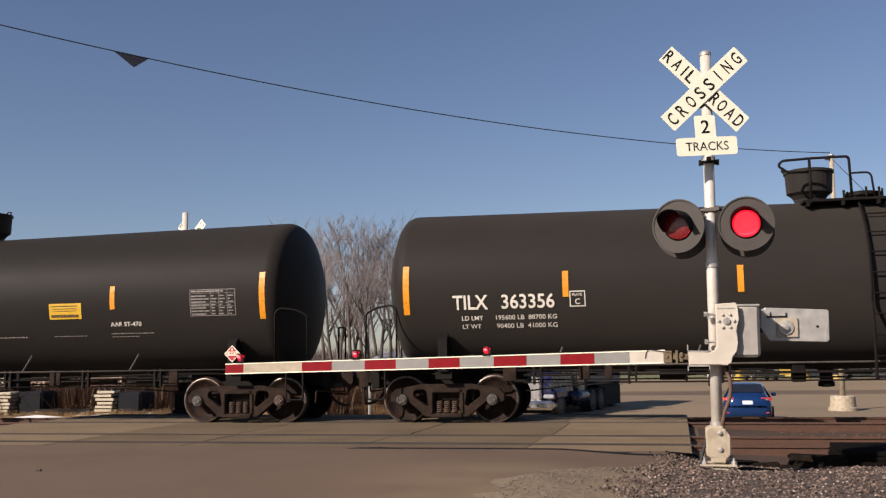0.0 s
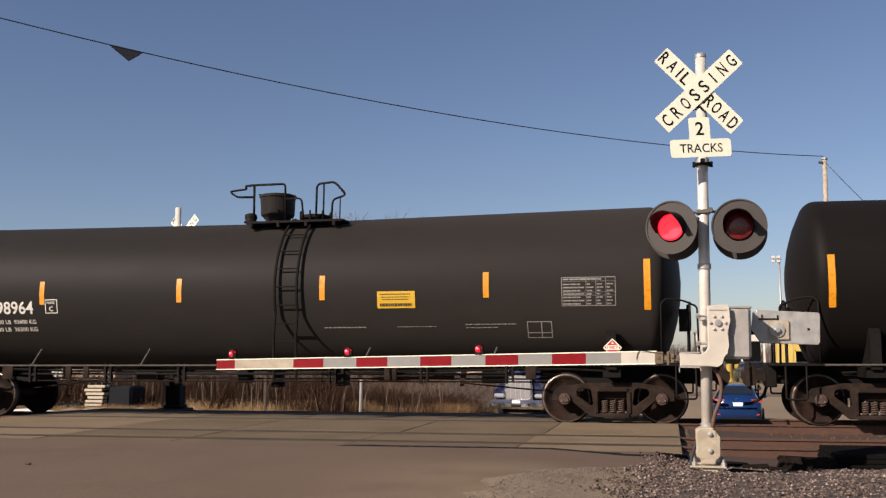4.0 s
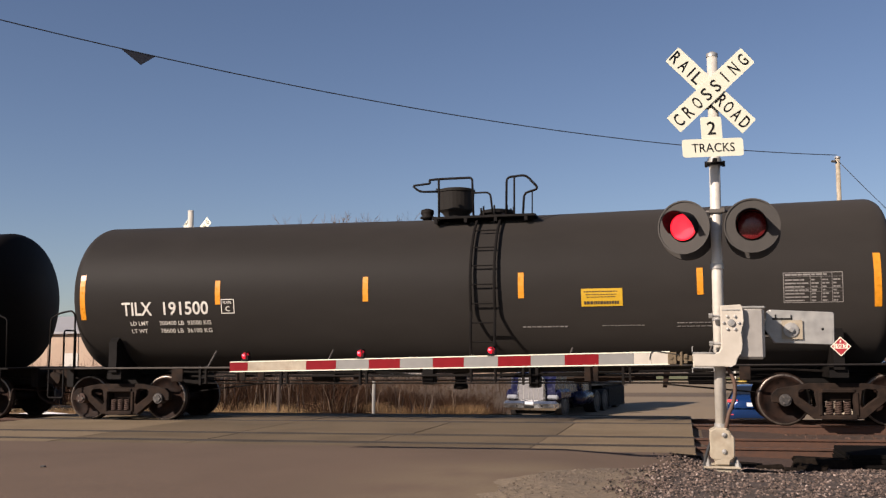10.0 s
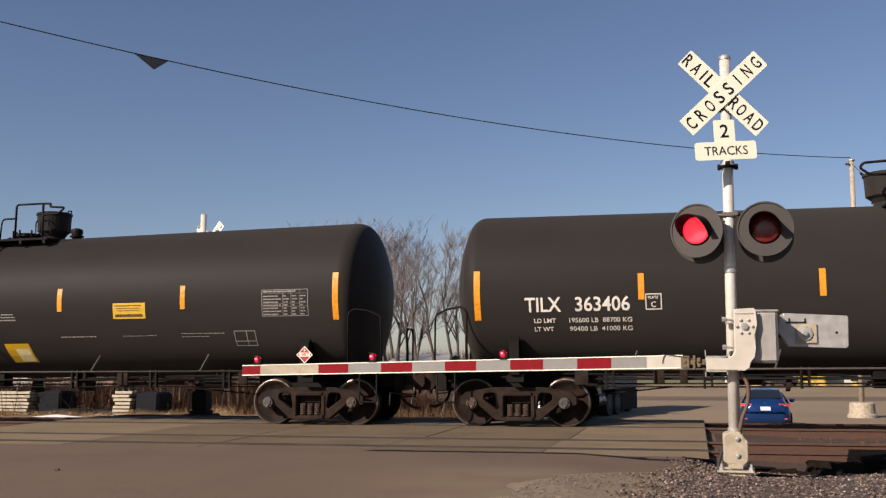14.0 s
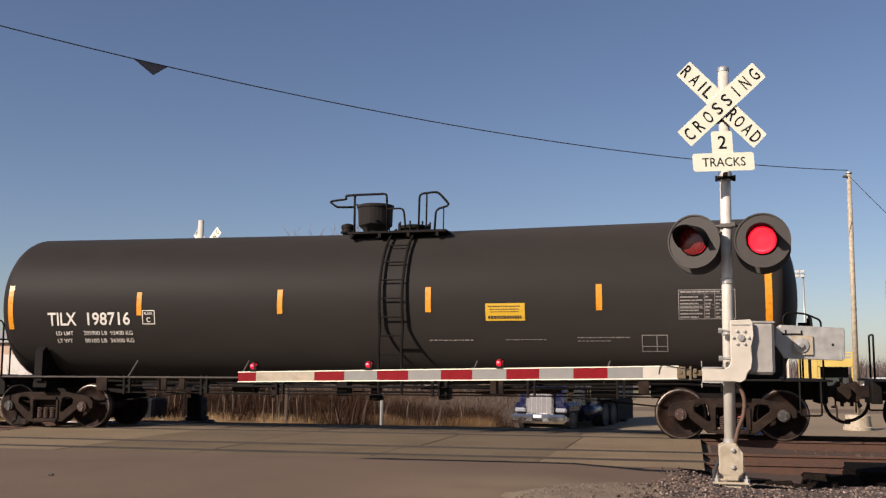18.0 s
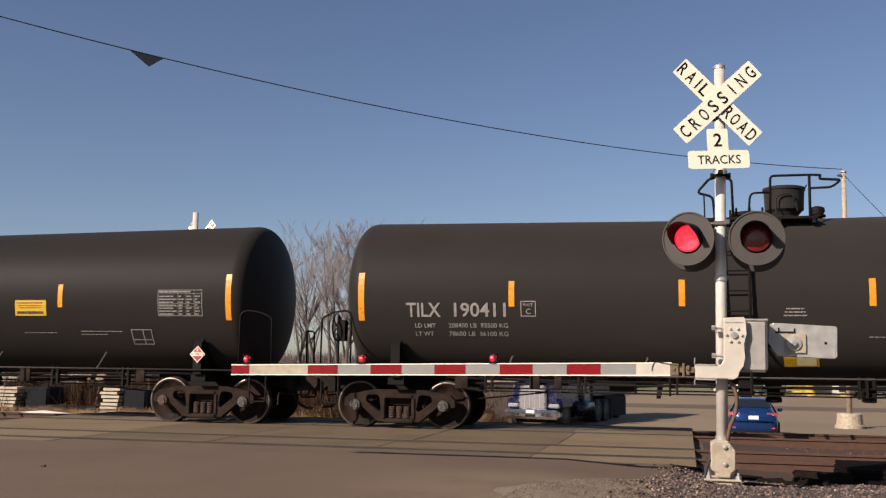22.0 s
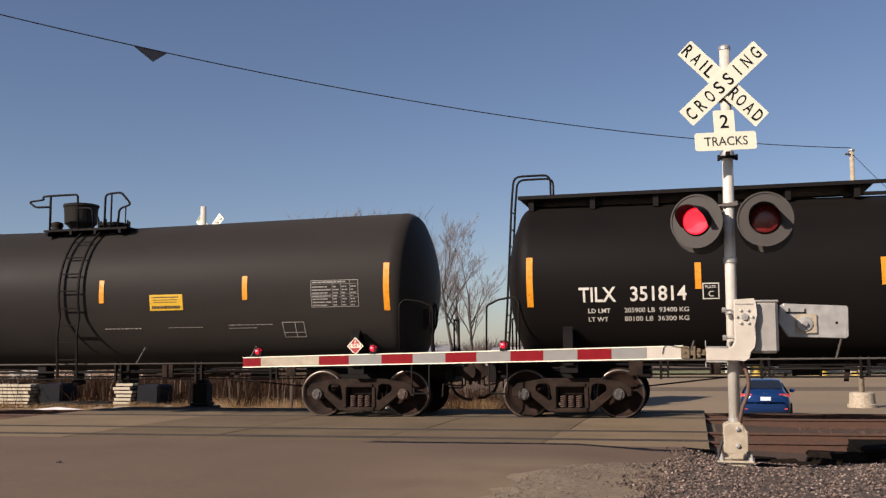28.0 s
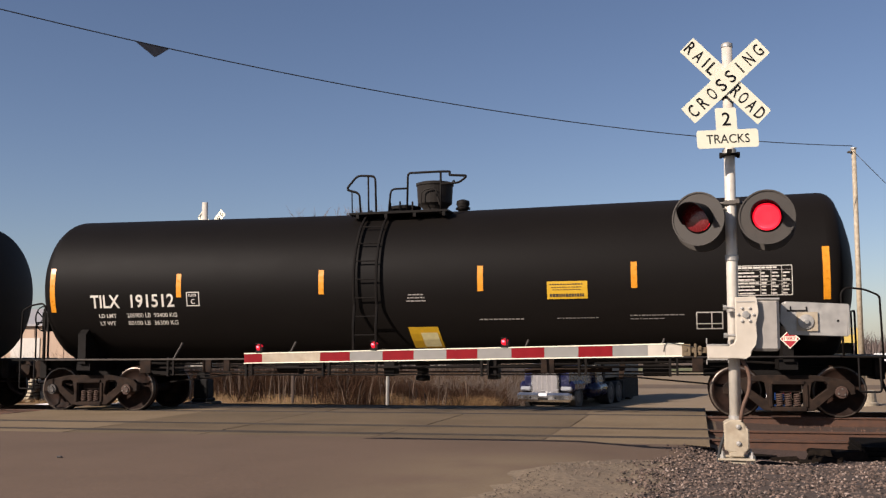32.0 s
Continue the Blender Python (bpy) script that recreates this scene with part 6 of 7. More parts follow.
def dome_mesh(kind):
    r, hi = {"big": (0.43, 4.72), "small": (0.37, 4.72), "brown": (0.42, 4.57), "grey": (0.44, 4.75)}[kind]
    low = 0.97
    if kind == "grey":
        bm = lathe(bmesh.new(), [(4.0, 0.30), (4.06, 0.30), (4.07, 0.24), (4.20, 0.24), (4.22, 0.30), (4.28, 0.32), (4.36, 0.40), (4.68, 0.41), (4.69, 0.45), (4.74, 0.45), (4.75, 0.38), (4.75, 0.0)], pose(0, 0, 0, 0, -90, 0), 28)
        box(bm, 0.36, 0.56, -0.08, 0.08, 4.64, 4.70)
        return finish("dome", bm, LAMP_GREY)
    bm = lathe(bmesh.new(), [(4.0, r * 0.86), (4.045, r * 0.86), (4.05, r * 0.66), (4.15, r * 0.66), (4.22, r * 0.80), (4.27, r * low), (hi - 0.2, r), (hi - 0.08, r * 1.02), (hi - 0.07, r * 1.07), (hi - 0.02, r * 1.07), (hi, r * 0.9), (hi, 0.0)], pose(0, 0, 0, 0, -90, 0), 28)
    tube(bm, bend([(-r * 0.5, -r - 0.04, 4.15), (-r * 0.5, -r - 0.05, hi - 0.22), (r * 0.3, -r - 0.05, hi - 0.16), (r * 0.55, -r - 0.03, 4.2)], 0.1), 0.014, 6)
    tube(bm, bend([(r * 0.98, -0.06, hi - 0.05), (r * 1.12, -0.06, hi + 0.03), (r * 1.12, 0.06, hi + 0.03), (r * 0.98, 0.06, hi - 0.05)], 0.04), 0.014, 6)
    return finish("dome", bm, TANK_DARK)


def lid_mesh():
    bm = lathe(bmesh.new(), [(4.02, 0.28), (4.16, 0.28), (4.17, 0.34), (4.23, 0.34), (4.26, 0.2), (4.27, 0)], pose(0, 0, 0, 0, -90, 0), 20)
    return finish("manway_lid", bm, IRON_BLACK)


def vent_mesh():
    bm = lathe(bmesh.new(), [(4.0, 0.10), (4.12, 0.10), (4.13, 0.15), (4.17, 0.15), (4.18, 0.11), (4.24, 0.14), (4.31, 0.13), (4.34, 0.05), (4.34, 0)], pose(0, 0, 0, 0, -90, 0), 14)
    return finish("vent_valve", bm, IRON_BLACK, True)


def walkway_mesh():
    """A running board along the whole top with an end ladder stand."""
    bm = boxes((-8.05, -1.5, -0.75, 0.75, 4.25, 4.29), (1.4, 8.05, -0.75, 0.75, 4.25, 4.29), (-8.05, 8.05, -0.78, -0.72, 4.23, 4.30), (-8.05, 8.05, 0.72, 0.78, 4.23, 4.30))
    for k in range(14):
        x = -7.8 + 1.2 * k
        box(bm, x - 0.05, x + 0.05, -0.7, 0.7, 4.0, 4.25)
    return finish("top_walkway", bm, IRON_BLACK)


def end_ladder_mesh(s):
    bm = bmesh.new()
    for y in (-0.62, -0.2):
        tube(bm, bend([(s * 7.42, y, 4.25), (s * 7.42, y, 4.72), (s * 8.15, y, 4.72), (s * 8.2, y, 4.2), (s * 8.32, y, 2.2), (s * 8.4, y, 1.08)], 0.15), 0.022, 6)
    for k in range(9):
        z = 1.3 + 0.34 * k
        x = float(np.interp(z, [1.08, 2.2, 4.2], [8.4, 8.32, 8.2]))
        tube(bm, [(s * x, -0.62, z), (s * x, -0.2, z)], 0.013, 6)
    return finish("end_ladder", bm, IRON_BLACK)


END_RAILS = [  # bent bars at one end of the car
    ("end_handrail", [(7.96, -1.40, 1.08), (7.96, -1.40, 2.20), (8.06, -1.37, 2.29), (8.36, -1.33, 2.25), (8.60, -1.30, 2.14), (8.62, -1.30, 1.08)], 0.06, 0.02),
    ("end_handrail", [(8.5, 0.9, 1.08), (8.5, 0.9, 1.95), (8.5, 1.36, 1.95), (8.5, 1.36, 1.08)], 0.08, 0.02),
    ("sill_step", [(8.2, -1.40, 1.08), (8.2, -1.40, 0.48), (8.55, -1.40, 0.48), (8.55, -1.40, 1.08)], 0.05, 0.018),
    ("sill_step", [(8.2, 1.40, 1.08), (8.2, 1.40, 0.48), (8.55, 1.40, 0.48), (8.55, 1.40, 1.08)], 0.05, 0.018)]


def coupler_mesh(s):
    bm = plate(bmesh.new(), [(8.6, 0.78), (8.92, 0.77), (8.98, 0.69), (9.10, 0.66), (9.18, 0.72), (9.19, 0.92), (9.12, 1.02), (9.00, 1.06), (8.93, 0.98), (8.6, 0.96)], -0.15, 0.13)
    plate(bm, [(8.94, 0.74), (9.16, 0.74), (9.20, 0.80), (9.20, 0.94), (9.10, 0.98), (8.96, 0.95)], -0.25, -0.15)
    tube(bm, [(9.06, -0.08, 0.60), (9.06, -0.08, 1.12)], 0.035, 8)
    tube(bm, bend([(8.95, -0.05, 0.72), (8.95, -0.05, 0.58), (8.82, -0.5, 0.60), (8.80, -1.32, 0.66), (8.80, -1.36, 0.42)], 0.08), 0.016, 6)
    tube(bm, bend([(8.68, -0.35, 0.82), (8.78, -0.36, 0.45), (9.02, -0.34, 0.32), (9.15, -0.33, 0.32)], 0.15), 0.03, 8)
    box(bm, 8.62, 8.70, -0.42, -0.30, 0.76, 0.90)
    bmesh.ops.rotate(bm, cent=(0, 0, 0), matrix=Matrix.Rotation(0 if s > 0 else math.pi, 3, "Z"), verts=bm.verts)
    return finish("coupler", bm, TRUCK_IRON)


def brake_wheel_mesh():
    bm = lathe(bmesh.new(), [(0, 0.27), (0.02, 0.285), (0.04, 0.27), (0.02, 0.255), (0, 0.27)], pose(-8.5, -0.75, 1.98), 24)
    for k in range(5):
        a = radians(72 * k)
        tube(bm, [(-8.48, -0.75, 1.98), (-8.48, -0.75 + 0.26 * math.cos(a), 1.98 + 0.26 * math.sin(a))], 0.013, 6)
    tube(bm, [(-8.45, -0.75, 1.08), (-8.45, -0.75, 2.2)], 0.03, 6)
    box(bm, -8.44, -8.28, -0.85, -0.65, 1.7, 2.12)
    return finish("brake_wheel", bm, IRON_BLACK)


def decal(car, name, key, mat, build, label="", kind=""):
    return tagged(part(name, shared(key, lambda: finish(name, build(bmesh.new()), mat)), None, car), label, kind=kind)


def bars(bm, rows, rng, gap=0.03, out=0.008, lo=0.08, hi=0.25):
    """Rows of short bars in place of small print."""
    for x0, x1, z, h in rows:
        x = x0
        while x < x1:
            w = min(rng.uniform(lo, hi) * 0.45, x1 - x)
            wrap(bm, x, x + w, z + h * 0.15, z + h * 0.8, out)
            x += w + gap * 0.6
    return bm


def table_marks(bm):
    """A ruled table: a frame, a heading, rows of small print and thin cross rules."""
    rng = random.Random(9)
    for z in (2.17, 2.36, 2.42, 2.62, 2.69):
        wrap(bm, 6.17, 7.16, z, z + (0.012 if z in (2.17, 2.69) else 0.005), 0.008)
    for x in (6.17, 6.62, 6.80, 6.98, 7.15):
        wrap(bm, x, x + (0.012 if x in (6.17, 7.15) else 0.007), 2.17, 2.70, 0.008)
    bars(bm, [(6.20, 6.9, 2.64, 0.045)], rng, 0.02, lo=0.15, hi=0.3)
    for k in range(7):
        z = 2.19 + 0.06 * k
        bars(bm, [(6.20, 6.52 + 0.07 * (k % 2), z, 0.04)], rng, 0.015, lo=0.1, hi=0.35)
        for x in (6.64, 6.82, 7.0):
            bars(bm, [(x, x + rng.uniform(0.06, 0.12), z, 0.04)], rng, 0.015, lo=0.08, hi=0.2)
    return bm


def plate_box(bm, xs_, zs_, mid=None):
    (x0, x1), (z0, z1), t = xs_, zs_, 0.018
    for a, b, c, d in ((x0, x1, z0, z0 + t), (x0, x1, z1 - t, z1), (x0, x0 + t, z0, z1), (x1 - t, x1, z0, z1)):
        wrap(bm, a, b, c, d, 0.008)
    if mid:
        wrap(bm, x0 + (x1 - x0) * mid - t / 2, x0 + (x1 - x0) * mid + t / 2, z0, z1, 0.008)
        wrap(bm, x0, x1, z0 + 0.09, z0 + 0.09 + t, 0.008)
    return bm


def scribble(bm, x0, z0, w, h, seed, letters=9, t=0.035):
    """A looping hand-sprayed line of letter-like strokes, no real word."""
    rng = random.Random(seed)
    cell = w / letters
    for k in range(letters):
        cx = x0 + cell * (k + 0.5)
        pts = [(cx + rng.uniform(-0.7, 0.1) * cell, z0 + h * rng.uniform(0.7, 1.0)), (cx + rng.uniform(-0.6, -0.2) * cell, z0 + h * rng.uniform(0.0, 0.3)),
               (cx + rng.uniform(0.0, 0.5) * cell, z0 + h * rng.uniform(0.0, 0.4)), (cx + rng.uniform(0.2, 0.6) * cell, z0 + h * rng.uniform(0.6, 1.0)),
               (cx + rng.uniform(-0.4, 0.2) * cell, z0 + h * rng.uniform(0.3, 0.7)), (cx + rng.uniform(0.4, 0.9) * cell, z0 + h * rng.uniform(0.0, 0.3))]
        line = []
        for i in range(len(pts) - 1):
            p = [Vector(pts[max(min(j, len(pts) - 1), 0)]) for j in (i - 1, i, i + 1, i + 2)]
            for s in range(6):
                u = s / 6
                line.append(0.5 * (2 * p[1] + (p[2] - p[0]) * u + (2 * p[0] - 5 * p[1] + 4 * p[2] - p[3]) * u * u + (3 * p[1] - p[0] - 3 * p[2] + p[3]) * u ** 3))
        last = None
        for i in range(len(line) - 1):
            d = (line[i + 1] - line[i]).normalized() * t * 0.5
            n = Vector((-d.y, d.x)) * rng.uniform(0.8, 1.15)
            cur = [bm.verts.new(skin(*(line[i] + n), 0.009 + 0.0002 * k)), bm.verts.new(skin(*(line[i] - n), 0.009 + 0.0002 * k))]
            if last:
                bm.faces.new((last[0], last[1], cur[1], cur[0]))
            last = cur
    return bm


WHEELSETS = []


def tank_car(index, mark, number, paint, turned):
    rng = random.Random(index)
    SHAPE["belly"] = 1.0 if paint == "grey" else BELLY
    tone = {"black": "black", "dark": "dark grey", "brown": "brownish black", "grey": "weathered light grey", "walk": "black walkway-topped"}[paint]
    car = root("tank_car", f"{tone} railway tank car marked {mark} {number}", "tank car", None, "cars of the passing train")
    coat = "mid" if number in ("225816", "190406", "191500", "198716", "198158", "197646", "191462") else paint
    tank = part("tank", shared(("tank", coat), lambda: tank_mesh(coat)), None, car, "painted steel tank")
    for rz in (180, 0):
        under = part("underframe", shared("sill", sill_mesh), None, car, "black steel underframe", at=pose(0, 0, 0, 0, 0, rz))
        part("end_platform", shared("endplat", end_platform_mesh), None, under)
        for turn in (0, 180):
            part("saddle", shared("saddle", saddle_mesh), None, under, at=pose(7.05, 0, 0, 0, 0, turn) @ pose(-7.05, 0, 0))
    for y, z, half, r in ((-1.44, 1.085, 7.9, 0.02), (1.44, 1.085, 7.9, 0.02), (-0.75, 0.90, 6.1, 0.022), (-0.75, 0.755, 6.1, 0.014), (0.75, 0.88, 5.6, 0.02), (-0.3, 0.80, 6.3, 0.016)):
        part("running_rod", shared(("rod", y, z), lambda: rod_mesh(y, z, half, r)), None, car)
    for x in (-5.4, -3.6, -1.9, 1.4, 3.3, 5.0):
        part("hanger", shared("hanger", hanger_mesh), None, car, at=pose(x, 0, 0))
    for x in (-4.9, -2.4, 2.3, 4.8):
        part("rod_strut", shared("strut", strut_mesh), None, car, at=pose(x, 0, 0))
    for k, x in enumerate((-5.85, -4.42, -3.97, 2.72, 5.5)):
        part("pipe_bracket", shared(("pbracket", k % 3), lambda: finish("pipe_bracket", boxes((-0.13 + 0.03 * (k % 3), 0.13 - 0.03 * (k % 3), -0.92, -0.88, 0.79 + 0.02 * (k % 3), 1.10), bev=0.008), TRUCK_IRON)), None, car, at=pose(x, 0, 0))
    for k, pts in enumerate((((-5.9, -0.25, 0.55), (-4.2, -0.3, 0.74), (-2.1, -0.42, 0.74)), ((4.1, -0.44, 0.72), (5.9, -0.25, 0.55)))):
        part("brake_pull_rod", shared(("pullrod", k), lambda: finish("brake_pull_rod", tube(bmesh.new(), pts, 0.016, 6), IRON_BLACK)), None, car)
    for x in (-2.08, 4.1):
        part("brake_lever", shared("lever", lambda: finish("brake_lever", plate(bmesh.new(), [(-0.08, 0.66), (0.0, 0.66), (0.10, 1.12), (-0.04, 1.12)], -0.46, -0.43), TRUCK_IRON)), None, car, at=pose(x, 0, 0))
    part("bottom_outlet", shared("outlet", outlet_mesh), None, car)
    for name, make in GEAR.items():
        part(name, shared(name, lambda: finish(name, make(), TRUCK_IRON if name == "slack_adjuster" else IRON_BLACK)), None, car)
    big = number.startswith("363") or number == "225816"
    kind = paint if paint in ("brown", "grey") else "big" if big else "small"

    def spot(x):
        return pose(x, 0, 0, 0, 0, 180 if turned else 0)
    # where the ladder, rails, dome, lid and vent stand along the car
    lad, rail_x, dome_x, lid_x, vent_x = {"small": (-0.72, NORMAL_X, 0.28, -0.38, 0.88), "big": (-0.78, NORMAL_X, 0.34, -0.42, 1.6), "brown": (-0.61, 0.2, 0.48, -0.75, 1.35), "grey": (-0.45, 0.35, 0.665, -0.55, 1.85)}[kind]
    if turned:
        lad, rail_x, dome_x, lid_x, vent_x = -lad + (0.06 if kind != "grey" else 0.17), -rail_x + (0.43 + NORMAL_X if kind in ("small", "big") else 0.2 if kind == "brown" else 0.25), -dome_x + (0.22 if kind in ("small", "big") else 0.0), -lid_x + 0.42, -vent_x + 0.2
    if mark == "GATX":
        lad, rail_x, dome_x, lid_x = 1.0, 0.52, 0.055, 1.03
    if paint == "walk":
        part("top_walkway", shared("walkway", walkway_mesh), None, car, "black top walkway")
        for s in (-1, 1):
            part("end_ladder", shared(("endladder", s), lambda: end_ladder_mesh(s)), None, car, "black end ladder", at=pose(0.40 if s > 0 else 0, 0, 0))
    else:
        for s in (-1, 1):
            side_ladder(car, lad, s)
    platform_parts(car, kind, spot(rail_x))
    side = 0.92 if turned else -0.92
    for y in (side, -side) if kind in ("grey", "brown") else (side,):
        shape = "grey_back" if kind == "grey" and turned else kind
        part("safety_rail", shared(("rail", y, shape), lambda: rail_mesh(y, shape)), None, car, "bent black safety rail", at=spot(rail_x))
    part("dome", shared(("dome", kind), lambda: dome_mesh(kind)), None, car, "round black valve dome", at=spot(dome_x))
    lid = part("manway_lid", shared("lid", lid_mesh), None, car, at=spot(lid_x))
    for k in range(8):
        a = radians(45 * k)
        part("eye_bolt", shared("eye_bolt", lambda: finish("eye_bolt", tube(bmesh.new(), [(0, 0, 4.13), (0, 0, 4.31)], 0.022, 6), IRON_BLACK)), None, lid, at=pose(0.34 * math.cos(a), 0.34 * math.sin(a), 0))
    if kind != "big":
        part("vent_valve", shared("vent", vent_mesh), None, car, at=spot(vent_x))
    for s in (-1, 1):
        for k, (name, pts, rad, r) in enumerate(END_RAILS):
            part(name, shared(("endrail", s, k), lambda: finish(name, tube(bmesh.new(), bend([(s * x, y, z) for x, y, z in pts], rad), r, 6), IRON_BLACK, True)), None, car)
        part("coupler", shared(("coupler", s), lambda: coupler_mesh(s)), None, car, "rusty coupler with an air hose")
    part("brake_wheel", shared("brakewheel", brake_wheel_mesh), None, car, at=pose(0, 0, 0, 0, 0, 180 if bool(turned) != (paint == "grey") else 0) @ (Matrix.Diagonal((1, -1, 1, 1)) if bool(turned) != (paint == "grey") else Matrix()))
    # trucks
    for s in (-1, 1):
        bol = part("truck", shared("bolster", lambda: finish("truck", boxes((-0.24, 0.24, -0.98, 0.98, 0.44, 0.60), (-0.17, 0.17, -0.4, 0.4, 0.60, 0.74), bev=0.02), TRUCK_IRON)), None, car, "dusty cast steel truck", at=pose(s * 7.05, 0, 0))
        for y, rz in ((-1.03, 0), (1.03, 180)):
            part("side_frame", shared("sideframe", side_frame_mesh), None, bol, at=pose(0, y, 0, 0, 0, rz))
        for x in (-0.15, 0.0, 0.15):
            for y in (-1.03, 1.03):
                part("spring", shared("spring", spring_mesh), None, bol, at=pose(x, y - 0.03 * (1 if y < 0 else -1), 0))
        for x in (-0.89, 0.89):
            ws = part("wheelset", shared("wheelset", wheel_mesh), None, bol, "rusty wheels with bright treads", at=pose(x, 0, 0.457))
            WHEELSETS.append((ws, index, x))
            rust = rng.random() < 0.5
            cap = part("bearing_cap", shared(("cap", rust), lambda: cap_mesh(rust)), None, bol, "bolted bearing cap", at=pose(x, 0, 0.457))
            WHEELSETS.append((cap, index, x))
    # markings on the near side
    tape = OLIVE_TAPE if paint == "grey" else AMBER_DUSTY if paint == "brown" else ORANGE
    low = 0.24 if paint == "brown" else 0.12 if paint == "grey" else 0.0
    drop_by = 0.44 if paint == "brown" else 0.12 if number == "363406" else 0.055
    for x in (-7.73, 7.73):
        part("reflector", shared(("endtape", x, paint, drop_by), lambda: finish("reflector", wrap(bmesh.new(), x - 0.06, x + 0.06, 2.14 - drop_by, 3.07 - drop_by), tape)), None, car, "reflective tape strip")
    stripes = {"212559": (-4.6, -1.55, 1.57, 4.57), "198757": (-4.77, -1.66, 1.65, 4.53), "191461": (-4.67, -1.55, 1.5, 4.47), "198958": (-4.7, -2.02, 1.25, 3.9)}
    for x in stripes.get(number) or {"grey": (-4.43, -1.77, 1.56, 4.52), "brown": (-4.59, -1.69, 1.68, 4.60)}.get(paint, (-4.73, -1.65, 1.84, 5.02) if mark == "GATX" else (-4.67, -1.03, 1.77, 4.41) if number == "198980" else (-4.67, -1.55, 1.5, 4.58 if number == "190406" else 4.75) if turned else (-4.77, -2.15 if number == "199084" else -1.66, 1.55, 4.42)):
        part("reflector", shared(("tape", x, paint == "grey", low), lambda: finish("reflector", wrap(bmesh.new(), x - 0.055, x + 0.055, 2.35 - low, 2.83 - low), tape)), None, car, "reflective tape strip")
    white = FAINT_MARK if number in ("198980", "198958", "190411", "191462") else MARKS[paint]
    if paint == "brown":
        a, b, c, d, h0, h1 = -7.38, -6.38, -6.17, -4.70, 2.095, 2.375
    elif paint == "grey":
        a, b, c, d, h0, h1 = -6.72, -5.82, -5.66, -4.71, 2.09, 2.34
    else:
        a, b, c, d, h0, h1 = -6.82, -6.14, -5.88, -4.88, 2.155, 2.425
    bm = words(bmesh.new(), mark, a, b, h0, h1, lambda x, z: skin(x, z, 0.012))
    part("reporting_mark", bm, white, car, "stencilled reporting mark")
    part("car_number", words(bmesh.new(), number, c, d, h0, h1, lambda x, z: skin(x, z, 0.012)), white, car, "stencilled car number")
    off = 0.35 if paint == "brown" else 0.46 if paint == "grey" else 0.0
    load = LOADS[KNOWN_LOADS.get(number, 0 if big else 1 + index % 2)]
    key = ("load", load, paint, white is FAINT_MARK)

    def load_marks(bm):
        for k, (lead, txt) in enumerate((("LD LMT", load[0]), ("LT WT", load[1]))):
            z = 1.925 - 0.13 * k if paint == "brown" else 1.955 - 0.155 * k
            words(bm, lead, -6.60 if paint == "brown" else -6.66, -6.25 if k == 0 else -6.30, z, z + 0.08, lambda x, z_: skin(x, z_, 0.012))
            words(bm, txt, -6.0, -4.85, z, z + 0.085, lambda x, z_: skin(x, z_, 0.012))
        return bm
    decal(car, "load_limit_mark", key, FADED_MARK if paint == "grey" else FAINT_MARK if paint == "brown" else white, load_marks, "small load limit stencils", "stuff")

    def plate_c(bm):
        plate_box(bm, (-4.60 + off, -4.31 + off), (2.165 - low / 2, 2.455 - low / 2))
        words(bm, "PLATE", -4.55 + off, -4.37 + off, 2.36 - low / 2, 2.41 - low / 2, lambda x, z: skin(x, z, 0.012))
        return words(bm, "C", -4.50 + off, -4.41 + off, 2.21 - low / 2, 2.31 - low / 2, lambda x, z: skin(x, z, 0.012))
    decal(car, "clearance_mark", ("platec", paint == "grey", low, white is FAINT_MARK), FAINT_MARK if paint in ("grey", "brown") or white is FAINT_MARK else WHITE_MARK, plate_c, "white boxed clearance letter")
    decal(car, "data_table", ("table", paint in ("dark", "grey")), FAINT_MARK if paint in ("dark", "grey") else WHITE_MARK, table_marks, "small white data table", "stuff")
    if paint != "grey":
        sq = paint in ("brown", "walk")
        yx = 2.32 if sq else 3.32 if mark == "GATX" else 2.62 if turned else 2.95 if big else 2.82
        sign = decal(car, "warning_sign", ("yellow", sq, yx), YELLOW_SIGN, lambda bm: wrap(bm, yx, yx + (0.70 if sq else 0.75), 2.09 if sq else 2.175, 2.57 if sq else 2.50, 0.007), "yellow warning sign with dark print")
        part("print", shared(("print", sq, yx), lambda: finish("print", bars(bmesh.new(), [(yx + 0.05, yx + 0.66, 2.43, 0.03), (yx + 0.08, yx + 0.64, 2.38, 0.022), (yx + 0.1, yx + 0.62, 2.335, 0.02), (yx + 0.05, yx + 0.68, 2.20, 0.085)], random.Random(3), 0.02, 0.012, 0.05, 0.12), DARK_PRINT)), None, sign)
    wide = 0.5 if paint == "walk" else 0.0
    if not turned and paint not in ("grey", "brown"):
        tarp = decal(car, "tarp_label", ("tarp", big, wide), YELLOW_SIGN, lambda bm: wrap(bm, 0.06 - 0.42 * big + wide, 0.66 - 0.42 * big + wide, 1.29, 1.69, 0.007, 0, 0.06), "yellow vinyl label pocket")
        part("paper", shared(("paper", big, wide), lambda: finish("paper", wrap(bmesh.new(), 0.30 - 0.42 * big + wide, 0.63 - 0.42 * big + wide, 1.31, 1.58, 0.012, 0, 0.04), PAPER)), None, tarp)

